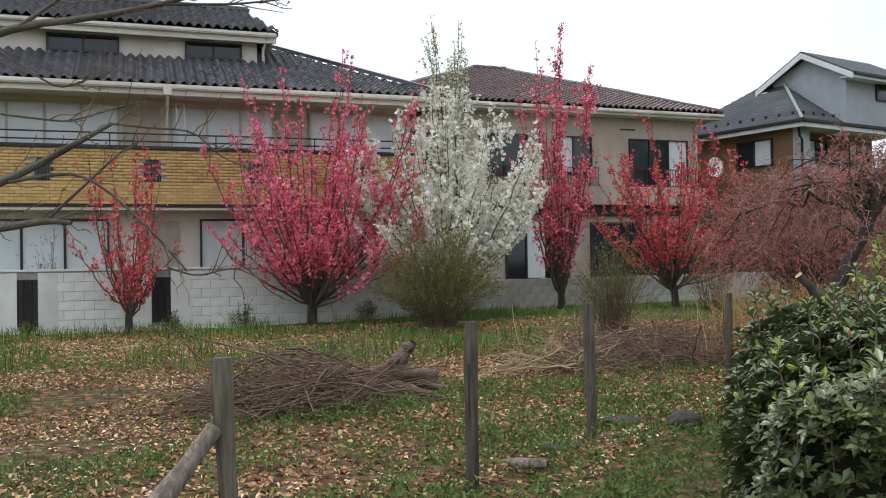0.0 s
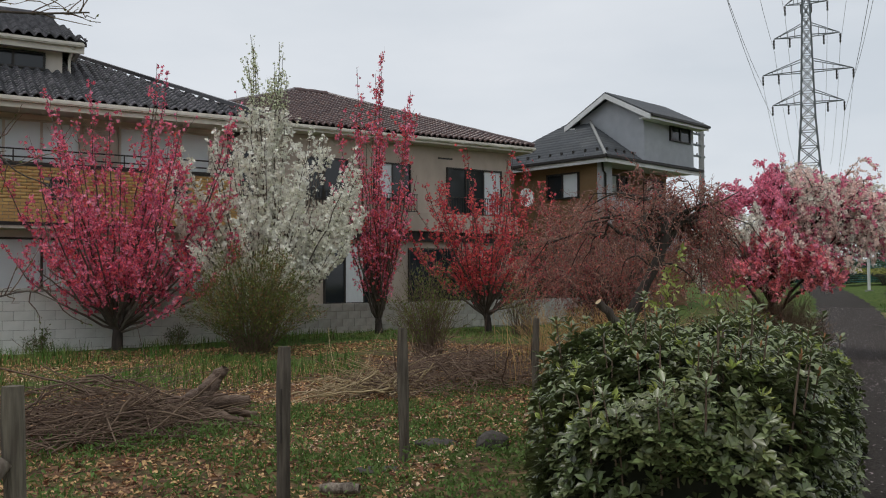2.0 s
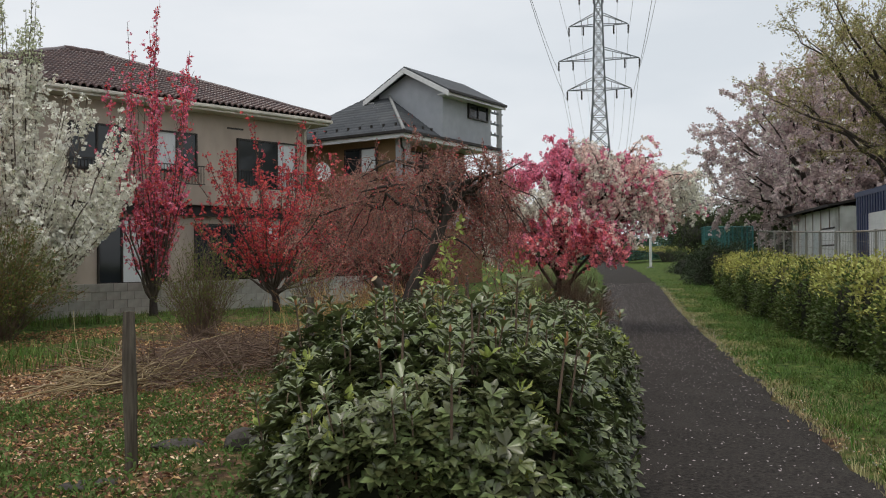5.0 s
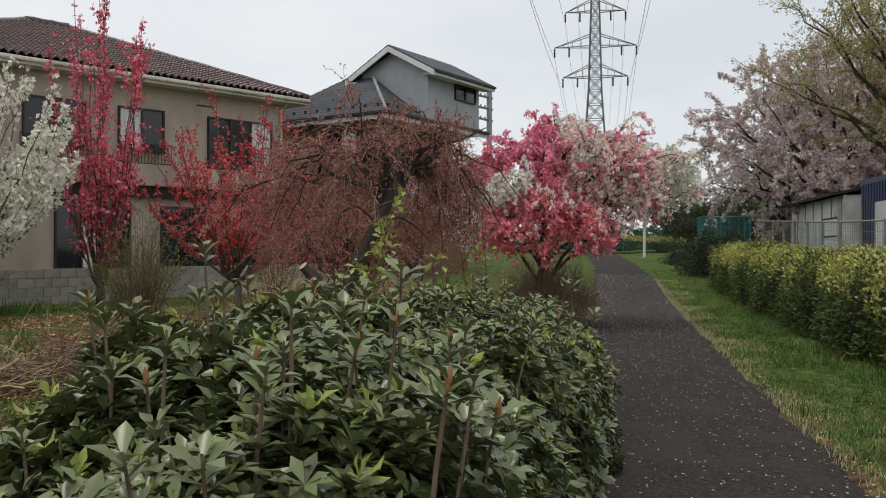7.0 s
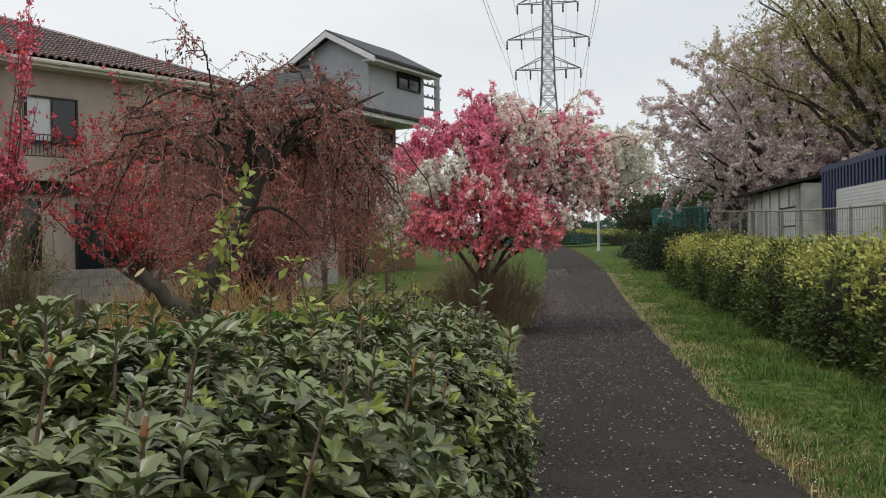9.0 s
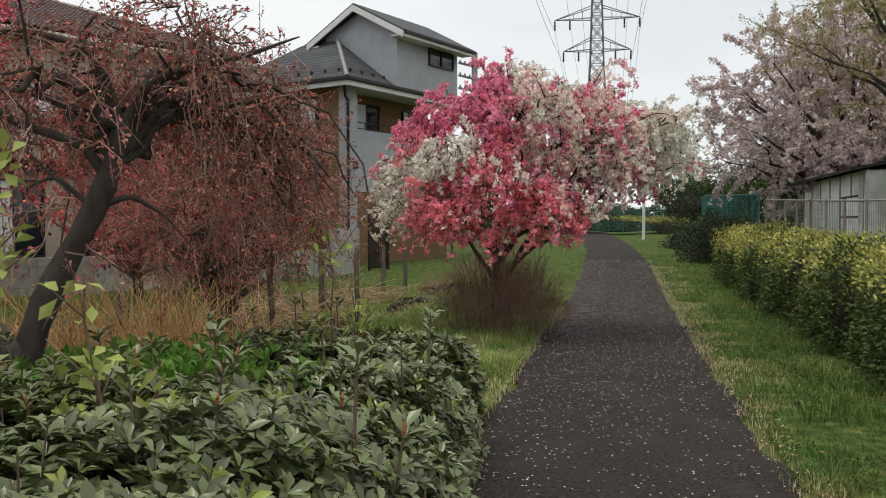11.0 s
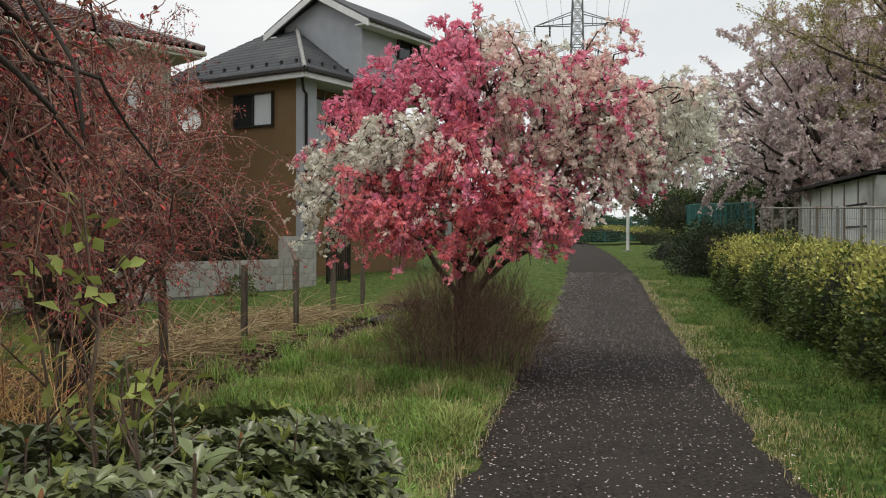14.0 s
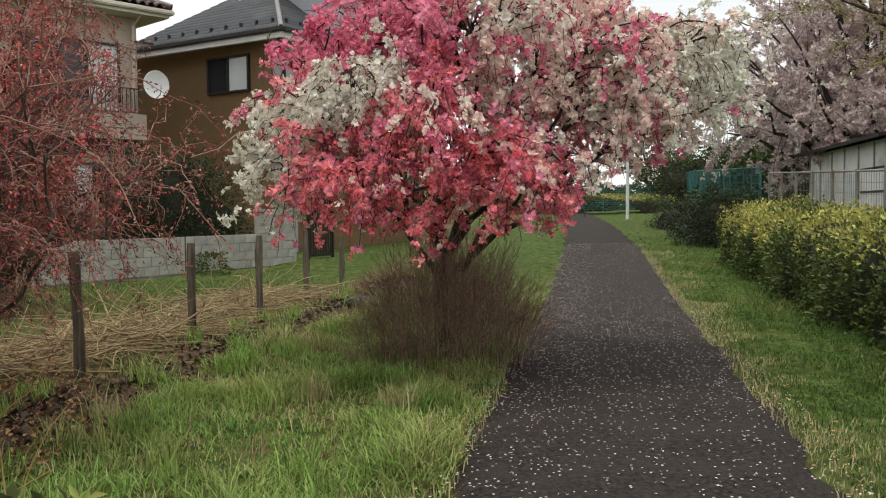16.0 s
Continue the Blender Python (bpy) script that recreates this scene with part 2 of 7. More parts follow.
M = dict(
    ground=ground_material(), glass=glass_material(),
    asphalt=mat("asphalt", (0.012, 0.0098, 0.0085), (0.066, 0.056, 0.049), 36, 0.9, 1.0, 70, c3=(0.050, 0.043, 0.038), stain_scale=1.6, spec=0.2),
    petal_fallen=mat("fallen_petals", (0.75, 0.66, 0.66), (0.6, 0.5, 0.5), 9, 0.8, island=0.25),
    litter=mat("dry_leaves", (0.50, 0.29, 0.165), (0.27, 0.135, 0.07), 9, 0.9, island=0.65, trans=0.15),
    clod=mat("dark_soil_clods", (0.075, 0.052, 0.040), (0.14, 0.10, 0.078), 9, 0.95, island=0.5),
    straw=mat("dry_straw", (0.42, 0.33, 0.20), (0.30, 0.22, 0.12), 9, 0.9, island=0.4),
    chips=mat("pale_wood_chips", (0.74, 0.56, 0.40), (0.58, 0.40, 0.27), 9, 0.9, island=0.4),
    grass_verge=mat("verge_grass_blades", (0.050, 0.120, 0.020), (0.115, 0.190, 0.036), 1.6, 0.7, island=0.6, trans=0.3, c3=(0.24, 0.235, 0.075), stain_scale=1.3),
    grass=mat("grass_blades", (0.18, 0.32, 0.070), (0.33, 0.44, 0.13), 1.6, 0.7, island=0.55, trans=0.35, c3=(0.40, 0.37, 0.16), stain_scale=1.1),
    grass_dry=mat("dry_grass_blades", (0.56, 0.48, 0.27), (0.40, 0.36, 0.18), 3, 0.8, island=0.35, trans=0.25),
    weed=mat("weed_leaves", (0.09, 0.16, 0.035), (0.15, 0.22, 0.065), 3, 0.75, island=0.4, trans=0.25),
    hedge_leaf=mat("glossy_hedge_leaves", (0.080, 0.103, 0.035), (0.180, 0.200, 0.082), 2.5, 0.32, island=0.55, spec=0.6, trans=0.05),
    hedge_young=mat("pale_young_leaves", (0.30, 0.36, 0.08), (0.42, 0.44, 0.14), 4, 0.5, island=0.3, trans=0.25),
    hedge_bright=mat("bright_green_leaves", (0.10, 0.23, 0.03), (0.16, 0.30, 0.05), 4, 0.45, island=0.3, trans=0.25),
    # near-black colour that paints the shade inside hedges and bushes
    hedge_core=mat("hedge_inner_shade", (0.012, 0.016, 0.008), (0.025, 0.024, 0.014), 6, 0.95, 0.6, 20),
    bud=mat("brown_leaf_buds", (0.30, 0.13, 0.06), (0.42, 0.20, 0.10), 9, 0.7, island=0.3),
    gold_leaf=mat("golden_hedge_leaves", (0.50, 0.455, 0.135), (0.34, 0.36, 0.095), 1.5, 0.5, island=0.45, trans=0.2),
    green_leaf=mat("green_hedge_leaves", (0.060, 0.095, 0.024), (0.125, 0.160, 0.045), 2.0, 0.5, island=0.45, trans=0.2),
    dark_leaf=mat("dark_evergreen_leaves", (0.022, 0.040, 0.016), (0.045, 0.066, 0.026), 2.0, 0.45, island=0.5, trans=0.1),
    olive_leaf=mat("olive_shrub_leaves", (0.13, 0.165, 0.035), (0.22, 0.23, 0.06), 1.2, 0.6, island=0.45, trans=0.25),
    yellow_leaf=mat("fresh_yellow_green_leaves", (0.50, 0.43, 0.20), (0.38, 0.36, 0.16), 0.8, 0.6, island=0.4, trans=0.35),
    twig=mat("brown_twigs", (0.13, 0.085, 0.062), (0.20, 0.14, 0.10), 14, 0.9, island=0.3),
    twig_brown=mat("red_brown_twigs", (0.20, 0.130, 0.095), (0.33, 0.225, 0.165), 14, 0.9, island=0.5),
    pale_twig=mat("pale_brown_twigs", (0.27, 0.19, 0.14), (0.36, 0.27, 0.20), 14, 0.9, island=0.35),
    twig_red=mat("reddish_twigs", (0.25, 0.15, 0.12), (0.36, 0.23, 0.185), 14, 0.9, island=0.3),
    reed=mat("dry_orange_reeds", (0.40, 0.22, 0.09), (0.52, 0.34, 0.16), 9, 0.85, island=0.4),
    bark=mat("grey_brown_bark", (0.075, 0.058, 0.047), (0.13, 0.105, 0.086), 12, 0.95, 0.9, 45, c3=(0.16, 0.15, 0.12), stain_scale=2.0, stretch=(1, 1, 0.35)),
    bark_dark=mat("dark_wet_bark", (0.035, 0.028, 0.024), (0.075, 0.06, 0.05), 12, 0.9, 0.9, 45, stretch=(1, 1, 0.35)),
    cutwood=mat("fresh_cut_wood", (0.62, 0.48, 0.30), (0.50, 0.36, 0.21), 22, 0.8, 0.2),
    deadwood=mat("weathered_root_wood", (0.20, 0.145, 0.11), (0.11, 0.075, 0.058), 9, 0.95, 0.9, 30, stretch=(1, 1, 3)),
    split_wood=mat("split_grey_wood", (0.34, 0.29, 0.235), (0.17, 0.135, 0.105), 18, 0.92, 0.8, 30, stretch=(3, 3, 0.5), c3=(0.08, 0.062, 0.05), stain_scale=6),
    post=mat("weathered_grey_post", (0.16, 0.135, 0.105), (0.08, 0.064, 0.05), 16, 0.92, 0.8, 30, stretch=(3, 3, 0.25), c3=(0.05, 0.04, 0.033), stain_scale=5, objrand=0.3),
    pink=mat("deep_pink_blossom", (0.80, 0.21, 0.30), (0.70, 0.11, 0.20), 2.0, 0.7, island=0.5, trans=0.3, spec=0.15),
    coral=mat("coral_pink_blossom", (0.93, 0.40, 0.43), (0.86, 0.21, 0.28), 1.5, 0.7, island=0.45, trans=0.3, spec=0.15),
    magenta=mat("magenta_pink_blossom", (0.82, 0.24, 0.37), (0.88, 0.36, 0.48), 1.5, 0.7, island=0.35, trans=0.3, spec=0.15),
    crimson=mat("crimson_blossom", (0.58, 0.065, 0.085), (0.74, 0.14, 0.16), 2.0, 0.7, island=0.45, trans=0.25, spec=0.15),
    maroon=mat("dark_red_buds", (0.26, 0.082, 0.074), (0.43, 0.18, 0.155), 2.0, 0.8, island=0.65, trans=0.15, spec=0.15),
    white=mat("white_blossom", (0.90, 0.88, 0.80), (0.80, 0.79, 0.68), 2.0, 0.7, island=0.15, trans=0.25, spec=0.15),
    cream=mat("cream_buds", (0.66, 0.68, 0.50), (0.56, 0.60, 0.40), 2.0, 0.7, island=0.2, trans=0.2, spec=0.15),
    blush=mat("blush_white_blossom", (0.90, 0.68, 0.62), (0.92, 0.85, 0.77), 1.3, 0.7, island=0.18, trans=0.3, spec=0.15),
    cherry=mat("pale_cherry_blossom", (0.60, 0.47, 0.47), (0.73, 0.61, 0.61), 0.7, 0.8, island=0.25, trans=0.25, spec=0.15),
    block=mat("concrete_blocks", (0.46, 0.45, 0.41), (0.36, 0.35, 0.32), 5, 0.95, 0.4, 60, c3=(0.25, 0.245, 0.22), stain_scale=1.4, objrand=0.12),
    block_white=mat("pale_wall_blocks", (0.70, 0.70, 0.66), (0.62, 0.62, 0.58), 5, 0.9, 0.25, 60, c3=(0.52, 0.51, 0.47), stain_scale=0.9, objrand=0.05),
    mortar=mat("mortar", (0.34, 0.33, 0.31), (0.27, 0.26, 0.24), 9, 0.95, 0.3),
    brick=mat("ochre_brick", (0.64, 0.42, 0.17), (0.54, 0.345, 0.135), 3, 0.8, 0.3, 60, objrand=0.12),
    brick_isl=mat("ochre_bricks", (0.64, 0.42, 0.17), (0.54, 0.345, 0.135), 3, 0.8, 0.3, 60, island=0.12),
    cream_wall=mat("cream_render", (0.80, 0.72, 0.64), (0.74, 0.66, 0.59), 3, 0.9, 0.15, 90, c3=(0.63, 0.56, 0.50), stain_scale=0.7),
    beige_wall=mat("beige_render", (0.50, 0.415, 0.345), (0.44, 0.365, 0.30), 3, 0.92, 0.2, 90, c3=(0.33, 0.27, 0.22), stain_scale=0.5, stretch=(1, 1, 0.5)),
    tan_tile=mat("tan_wall_tiles", (0.25, 0.155, 0.075), (0.18, 0.11, 0.055), 14, 0.75, 0.5, 14, stretch=(1, 1, 7), c3=(0.21, 0.135, 0.07)),
    grey_wall=mat("blue_grey_render", (0.44, 0.455, 0.48), (0.39, 0.405, 0.43), 3, 0.9, 0.15, 90, c3=(0.36, 0.37, 0.39), stain_scale=0.6),
    white_trim=mat("white_painted_trim", (0.78, 0.78, 0.77), (0.70, 0.70, 0.69), 6, 0.6, c3=(0.6, 0.6, 0.58)),
    cream_trim=mat("cream_painted_trim", (0.74, 0.69, 0.60), (0.66, 0.62, 0.54), 6, 0.6, c3=(0.52, 0.48, 0.42)),
    dark_metal=mat("dark_bronze_metal", (0.030, 0.026, 0.024), (0.05, 0.045, 0.04), 12, 0.45, metal=0.3),
    shutter=mat("beige_louvre", (0.576, 0.504, 0.432), (0.504, 0.432, 0.372), 6, 0.6),
    frosted=mat("pale_blinds_behind_glass", (0.754, 0.793, 0.806), (0.676, 0.715, 0.728), 1.5, 0.25, spec=0.5),
    curtain=mat("white_curtain", (0.72, 0.74, 0.74), (0.60, 0.62, 0.63), 9, 0.6, stretch=(9, 9, 0.3)),
    tile_black=mat("glazed_black_roof_tiles", (0.030, 0.028, 0.034), (0.070, 0.065, 0.073), 7, 0.28, objrand=0.7, spec=0.6),
    tile_black_isl=mat("glazed_black_roof_tile_field", (0.030, 0.028, 0.034), (0.070, 0.065, 0.073), 7, 0.28, island=0.7, spec=0.6),
    tile_brown=mat("brown_roof_tiles", (0.055, 0.024, 0.022), (0.10, 0.050, 0.044), 7, 0.3, objrand=0.35, spec=0.6),
    tile_brown_isl=mat("brown_roof_tile_field", (0.055, 0.024, 0.022), (0.10, 0.050, 0.044), 7, 0.3, island=0.35, spec=0.6),
    slate=mat("dark_slate_shingles", (0.062, 0.068, 0.076), (0.085, 0.09, 0.098), 10, 0.75, 0.3, 40, island=0.12, c3=(0.11, 0.115, 0.12), stain_scale=0.5),
    # roof underlay colour, also used to paint shade under the beige balcony band
    roof_and_shade=mat("roof_underlay_and_shade", (0.03, 0.026, 0.026), (0.045, 0.04, 0.038), 6, 0.9),
    white_plastic=mat("white_plastic", (0.80, 0.80, 0.79), (0.74, 0.74, 0.73), 6, 0.45),
    teal=mat("teal_painted_fence", (0.04, 0.16, 0.155), (0.06, 0.21, 0.20), 5, 0.7, c3=(0.05, 0.11, 0.10)),
    grey_fence=mat("rusty_grey_fence", (0.24, 0.25, 0.23), (0.32, 0.29, 0.25), 6, 0.8, c3=(0.20, 0.12, 0.07)),
    shed=mat("pale_corrugated_shed", (0.76, 0.76, 0.73), (0.66, 0.66, 0.63), 3, 0.7, c3=(0.38, 0.37, 0.34), stain_scale=0.8),
    navy=mat("navy_painted_steel", (0.014, 0.024, 0.075), (0.022, 0.034, 0.095), 5, 0.5),
    galv=mat("galvanised_steel", (0.12, 0.135, 0.145), (0.18, 0.195, 0.205), 8, 0.6, metal=0.25),
    concrete=mat("concrete_pole", (0.33, 0.33, 0.32), (0.26, 0.26, 0.255), 6, 0.9),
    stone=mat("dark_stone", (0.085, 0.075, 0.065), (0.05, 0.045, 0.04), 9, 0.9, 0.7, 25),
    far_green=mat("far_foliage", (0.05, 0.075, 0.025), (0.085, 0.11, 0.04), 1.0, 0.9, island=0.4),
)


# ---- mesh helpers ----
def fast_mesh(name, verts, faces, material):
    """A mesh from arrays: verts (n, 3), faces (m, k)."""
    verts, faces = np.asarray(verts, np.float32), np.asarray(faces, np.int32)
    me = bpy.data.meshes.new(name)
    k = faces.shape[1]
    me.vertices.add(len(verts))
    me.vertices.foreach_set("co", verts.ravel())
    me.loops.add(faces.size)
    me.loops.foreach_set("vertex_index", faces.ravel())
    me.polygons.add(len(faces))
    me.polygons.foreach_set("loop_start", np.arange(0, faces.size, k, dtype=np.int32))
    me.update(calc_edges=True)
    me.materials.append(material)
    return me


def thing(name, at=(0, 0, 0), turn=0.0, label="", category="", group="", kind=""):
    e = new(name)
    e.empty_display_size = 0.2
    e.matrix_world = pose(*at, 0, 0, turn)
    return tagged(e, label, category, group, kind)


def under(name, me, parent, label="", kind=""):
    ob = new(name, me)
    ob.parent = parent
    return tagged(ob, label, "", "", kind)


def part(name, bm, material, parent, label=""):
    me = bpy.data.meshes.new(name)
    bm.to_mesh(me)
    bm.free()
    me.materials.append(material)
    return under(name, me, parent, label)


def box(bm, x0, x1, y0, y1, z0, z1, bevel=0.0):
    r = bmesh.ops.create_cube(bm, size=1.0)
    bmesh.ops.scale(bm, vec=(x1 - x0, y1 - y0, z1 - z0), verts=r["verts"])
    bmesh.ops.translate(bm, vec=((x0 + x1) / 2, (y0 + y1) / 2, (z0 + z1) / 2), verts=r["verts"])
    if bevel:
        es = list({e for v in r["verts"] for e in v.link_edges})
        bmesh.ops.bevel(bm, geom=es, offset=bevel, segments=2, affect="EDGES")
    return bm


def bx(x0, x1, y0, y1, z0, z1, bevel=0.0):
    return box(bmesh.new(), x0, x1, y0, y1, z0, z1, bevel)


def prism(points, thick):
    """A plate with the outline points (world triples in one plane), thickened by the vector thick."""
    bm = bmesh.new()
    a = [bm.verts.new(p) for p in points]
    b = [bm.verts.new(Vector(p) + Vector(thick)) for p in points]
    bm.faces.new(a)
    bm.faces.new(list(reversed(b)))
    for i in range(len(a)):
        j = (i + 1) % len(a)
        bm.faces.new((a[j], a[i], b[i], b[j]))
    bmesh.ops.recalc_face_normals(bm, faces=bm.faces)
    return bm


def tubes(lines, sides=6):
    """Tapered tubes round polylines [(points (n,3), radii (n,))]: arrays of verts and quads."""
    V, F, base = [], [], 0
    ang = np.arange(sides) * 2 * math.pi / sides
    ca, sa = np.cos(ang), np.sin(ang)
    for pts, rad in lines:
        pts, rad = np.asarray(pts, float), np.asarray(rad, float)
        n = len(pts)
        tan = np.gradient(pts, axis=0)
        tan /= np.linalg.norm(tan, axis=1)[:, None] + 1e-9
        ref = np.where(np.abs(tan[:, 2:3]) > 0.9, np.array([[1.0, 0, 0]]), np.array([[0, 0, 1.0]]))
        a = np.cross(tan, ref)
        a /= np.linalg.norm(a, axis=1)[:, None] + 1e-9
        for i in range(1, n):
            if a[i] @ a[i - 1] < 0:
                a[i] = -a[i]
        b = np.cross(tan, a)
        ring = pts[:, None, :] + rad[:, None, None] * (a[:, None, :] * ca[None, :, None] + b[:, None, :] * sa[None, :, None])
        V.append(ring.reshape(-1, 3))
        i = np.arange(n - 1)[:, None] * sides
        j = np.arange(sides)[None, :]
        k = (j + 1) % sides
        F.append((base + np.stack([i + j, i + k, i + sides + k, i + sides + j], -1)).reshape(-1, 4))
        base += n * sides
    return np.concatenate(V), np.concatenate(F)


def unit(a):
    return a / (np.linalg.norm(a, axis=-1, keepdims=True) + 1e-9)


rng = np.random.default_rng(7)


def rand_dirs(n):
    return unit(rng.normal(size=(n, 3)))


def leaves(centres, axes, normals, length, width, cup=0.12):
    """Folded obovate leaves, each starting at its centre and pointing along its axis: 5 verts and 4 triangles each."""
    n = len(centres)
    axes = unit(axes)
    side = unit(np.cross(axes, normals))
    nor = np.cross(side, axes)
    L = np.broadcast_to(length, n)[:, None]
    W = np.broadcast_to(width, n)[:, None]
    v = np.stack([centres,
                  centres + axes * L * 0.62 + side * W * 0.5 + nor * L * cup,
                  centres + axes * L * 0.62 - side * W * 0.5 + nor * L * cup,
                  centres + axes * L * 0.6,
                  centres + axes * L - nor * L * cup * 0.6], 1).reshape(-1, 3)
    f = np.array([[0, 1, 3], [0, 3, 2], [3, 1, 4], [3, 4, 2]])
    return v, (np.arange(n)[:, None, None] * 5 + f[None]).reshape(-1, 3)


def flowers(centres, facing, size, petals=5, cup=0.35):
    """Open cupped blossoms of several petals, each petal a folded kite."""
    n = len(centres)
    facing = unit(facing)
    a = unit(np.cross(facing, rand_dirs(n)))
    b = np.cross(facing, a)
    S = np.broadcast_to(size, n)[:, None]
    V = []
    for p in range(petals):
        t = 2 * math.pi * p / petals
        jit = rng.uniform(0.75, 1.2, (n, 1))
        d = a * math.cos(t) + b * math.sin(t)
        e = -a * math.sin(t) + b * math.cos(t)
        V += [centres, centres + d * S * 0.55 * jit + e * S * 0.46 + facing * S * cup * 0.5, centres + d * S * jit + facing * S * cup * rng.uniform(0.3, 1.3, (n, 1)),
              centres + d * S * 0.55 * jit - e * S * 0.46 + facing * S * cup * 0.5]
    v = np.stack(V, 1).reshape(-1, 3)
    f = np.arange(n * petals * 4).reshape(-1, 4)
    return v, f


def blades(centres, height, width, lean=0.5):
    """Grass blades: a bent strip of two faces each."""
    n = len(centres)
    th = rng.uniform(0, 2 * math.pi, n)
    side = np.stack([np.cos(th), np.sin(th), np.zeros(n)], 1)
    out = np.stack([-np.sin(th), np.cos(th), np.zeros(n)], 1) * rng.uniform(0.1, lean, n)[:, None]
    H = np.broadcast_to(height, n)[:, None]
    W = np.broadcast_to(width, n)[:, None]
    up = np.array([[0, 0, 1.0]])
    mid = centres + up * H * 0.6 + out * H * 0.35
    tip = centres + up * H * 0.95 + out * H
    v = np.stack([centres - side * W * 0.5, centres + side * W * 0.5, mid + side * W * 0.38, mid - side * W * 0.38, tip + side * W * 0.06, tip - side * W * 0.06], 1).reshape(-1, 3)
    f = np.array([[0, 1, 2, 3], [3, 2, 4, 5]])
    return v, (np.arange(n)[:, None, None] * 6 + f[None]).reshape(-1, 4)


# ---- ground ----
EDGE = np.array([8.1, 9.0])
ALONG = np.array([0.567, 0.824])
ACROSS = np.array([0.824, -0.567])


def lane(s, o):
    """The place s metres along the path and o metres to the right of its right edge."""
    p = EDGE + s * ALONG + o * ACROSS
    return float(p[0]), float(p[1])


def lane_of(x, y):
    dx, dy = x - EDGE[0], y - EDGE[1]
    return dx * ALONG[0] + dy * ALONG[1], dx * ACROSS[0] + dy * ACROSS[1]


def softstep(v, a, b):
    t = np.clip((v - a) / (b - a), 0, 1)
    return t * t * (3 - 2 * t)


def height(x, y):
    x, y = np.asarray(x, float), np.asarray(y, float)
    s, o = lane_of(x, y)
    q = s - 13.0
    rise = 0.036 * 0.5 * (q + np.sqrt(q * q + 16.0))
    rise = np.minimum(rise, 1.45)
    field = 0.12 * softstep(-o, 7.0, 15.0) + 0.26 * np.exp(-((x - 4.2) ** 2 + (y - 20.0) ** 2) / 30.0)
    return rise - 0.03 + field


def hz(x, y):
    return float(height(x, y))


def bumps(x, y):
    return 0.028 * np.sin(1.9 * x + 0.7 * y) * np.sin(1.3 * y - 0.5 * x) + 0.018 * np.sin(4.1 * x - 2.2) * np.sin(3.7 * y + 1.0)


def build_ground():
    def axis(lo, hi, step, far):
        inner = np.arange(lo, hi + step, step)
        outer = np.geomspace(1.0, far, 22)
        return np.concatenate([lo - outer[::-1], inner, hi + outer])
    xs, ys = axis(-14, 42, 0.33, 1800), axis(-8, 62, 0.33, 1800)
    X, Y = np.meshgrid(xs, ys)
    s, o = lane_of(X, Y)
    on_lane = (softstep(o, -2.15, -1.75) * (1 - softstep(o, 0.1, 0.5)))
    Z = height(X, Y) + bumps(X, Y) * (1 - on_lane) - 0.06 * on_lane
    V = np.stack([X, Y, Z], -1).reshape(-1, 3)
    nx, ny = len(xs), len(ys)
    i = np.arange(ny - 1)[:, None] * nx + np.arange(nx - 1)[None, :]
    F = np.stack([i, i + 1, i + nx + 1, i + nx], -1).reshape(-1, 4)
    me = fast_mesh("ground", V, F, M["ground"])
    me.polygons.foreach_set("use_smooth", np.ones(len(F), bool))
    g = 0.08 + 0.9 * softstep(o, 0.0, 0.9) + 0.85 * softstep(o, -5.2, -4.2) * softstep(s, -2.0, 3.5)
    g += 0.85 * softstep(Y - 0.34 * X, 12.0, 15.5) * (1 - softstep(X, -1.0, 3.0))
    g += 0.55 * softstep(Y - 0.34 * X, 15.0, 18.0) * (X < 3.5)
    g += 0.5 * softstep(-Y, -6.2, -5.0)
    g += 0.5 * softstep(Y, 23.0, 26.0)
    g += 0.35 * np.exp(-((X - 2.0) ** 2 + (Y - 8.0) ** 2) / 3.0)
    g += 0.55 * softstep(-o, 5.9, 6.6) * softstep(s, 4.0, 7.0) * (1 - softstep(-o, 11.0, 13.0))
    g -= 1.7 * np.exp(-((o + 4.95) ** 2) / 0.3) * softstep(s, 3.0, 6.0) * (1 - softstep(s, 15.0, 18.0))
    at = me.attributes.new("green", "FLOAT", "POINT")
    at.data.foreach_set("value", np.clip(g, 0, 1.3).astype(np.float32).ravel())
    ob = new("ground", me)
    tagged(ob, "uneven vacant lot of soil, leaf litter and patchy grass", "ground", "", "structure")


def build_path():
    n = 260
    s = np.linspace(-16, 52, n)
    rows = []
    for k, t in enumerate(np.linspace(0, 1, 9)):
        wob = (0.06 * np.sin(s * 2.3 + 4 * (t > 0.5)) + 0.04 * np.sin(s * 5.9 + 1.0)) if k in (0, 8) else 0
        o = -1.9 + 2.15 * t + wob * (1 if k == 0 else -1)
        bend = -0.0016 * np.clip(s - 18, 0, None) ** 2
        p = EDGE[None] + s[:, None] * ALONG[None] + (o + bend)[:, None] * ACROSS[None]
        z = height(p[:, 0], p[:, 1]) + 0.03 + 0.012 * math.sin(math.pi * t) - (0.05 if k in (0, 8) else 0)
        rows.append(np.column_stack([p, z]))
    V = np.stack(rows, 1).reshape(-1, 3)
    i = np.arange(n - 1)[:, None] * 9 + np.arange(8)[None]
    F = np.stack([i, i + 1, i + 10, i + 9], -1).reshape(-1, 4)
    me = fast_mesh("path", V, F, M["asphalt"])
    me.polygons.foreach_set("use_smooth", np.ones(len(F), bool))
    tagged(new("path", me), "worn dark asphalt footpath with ragged edges", "path", "", "structure")


build_ground()
build_path()


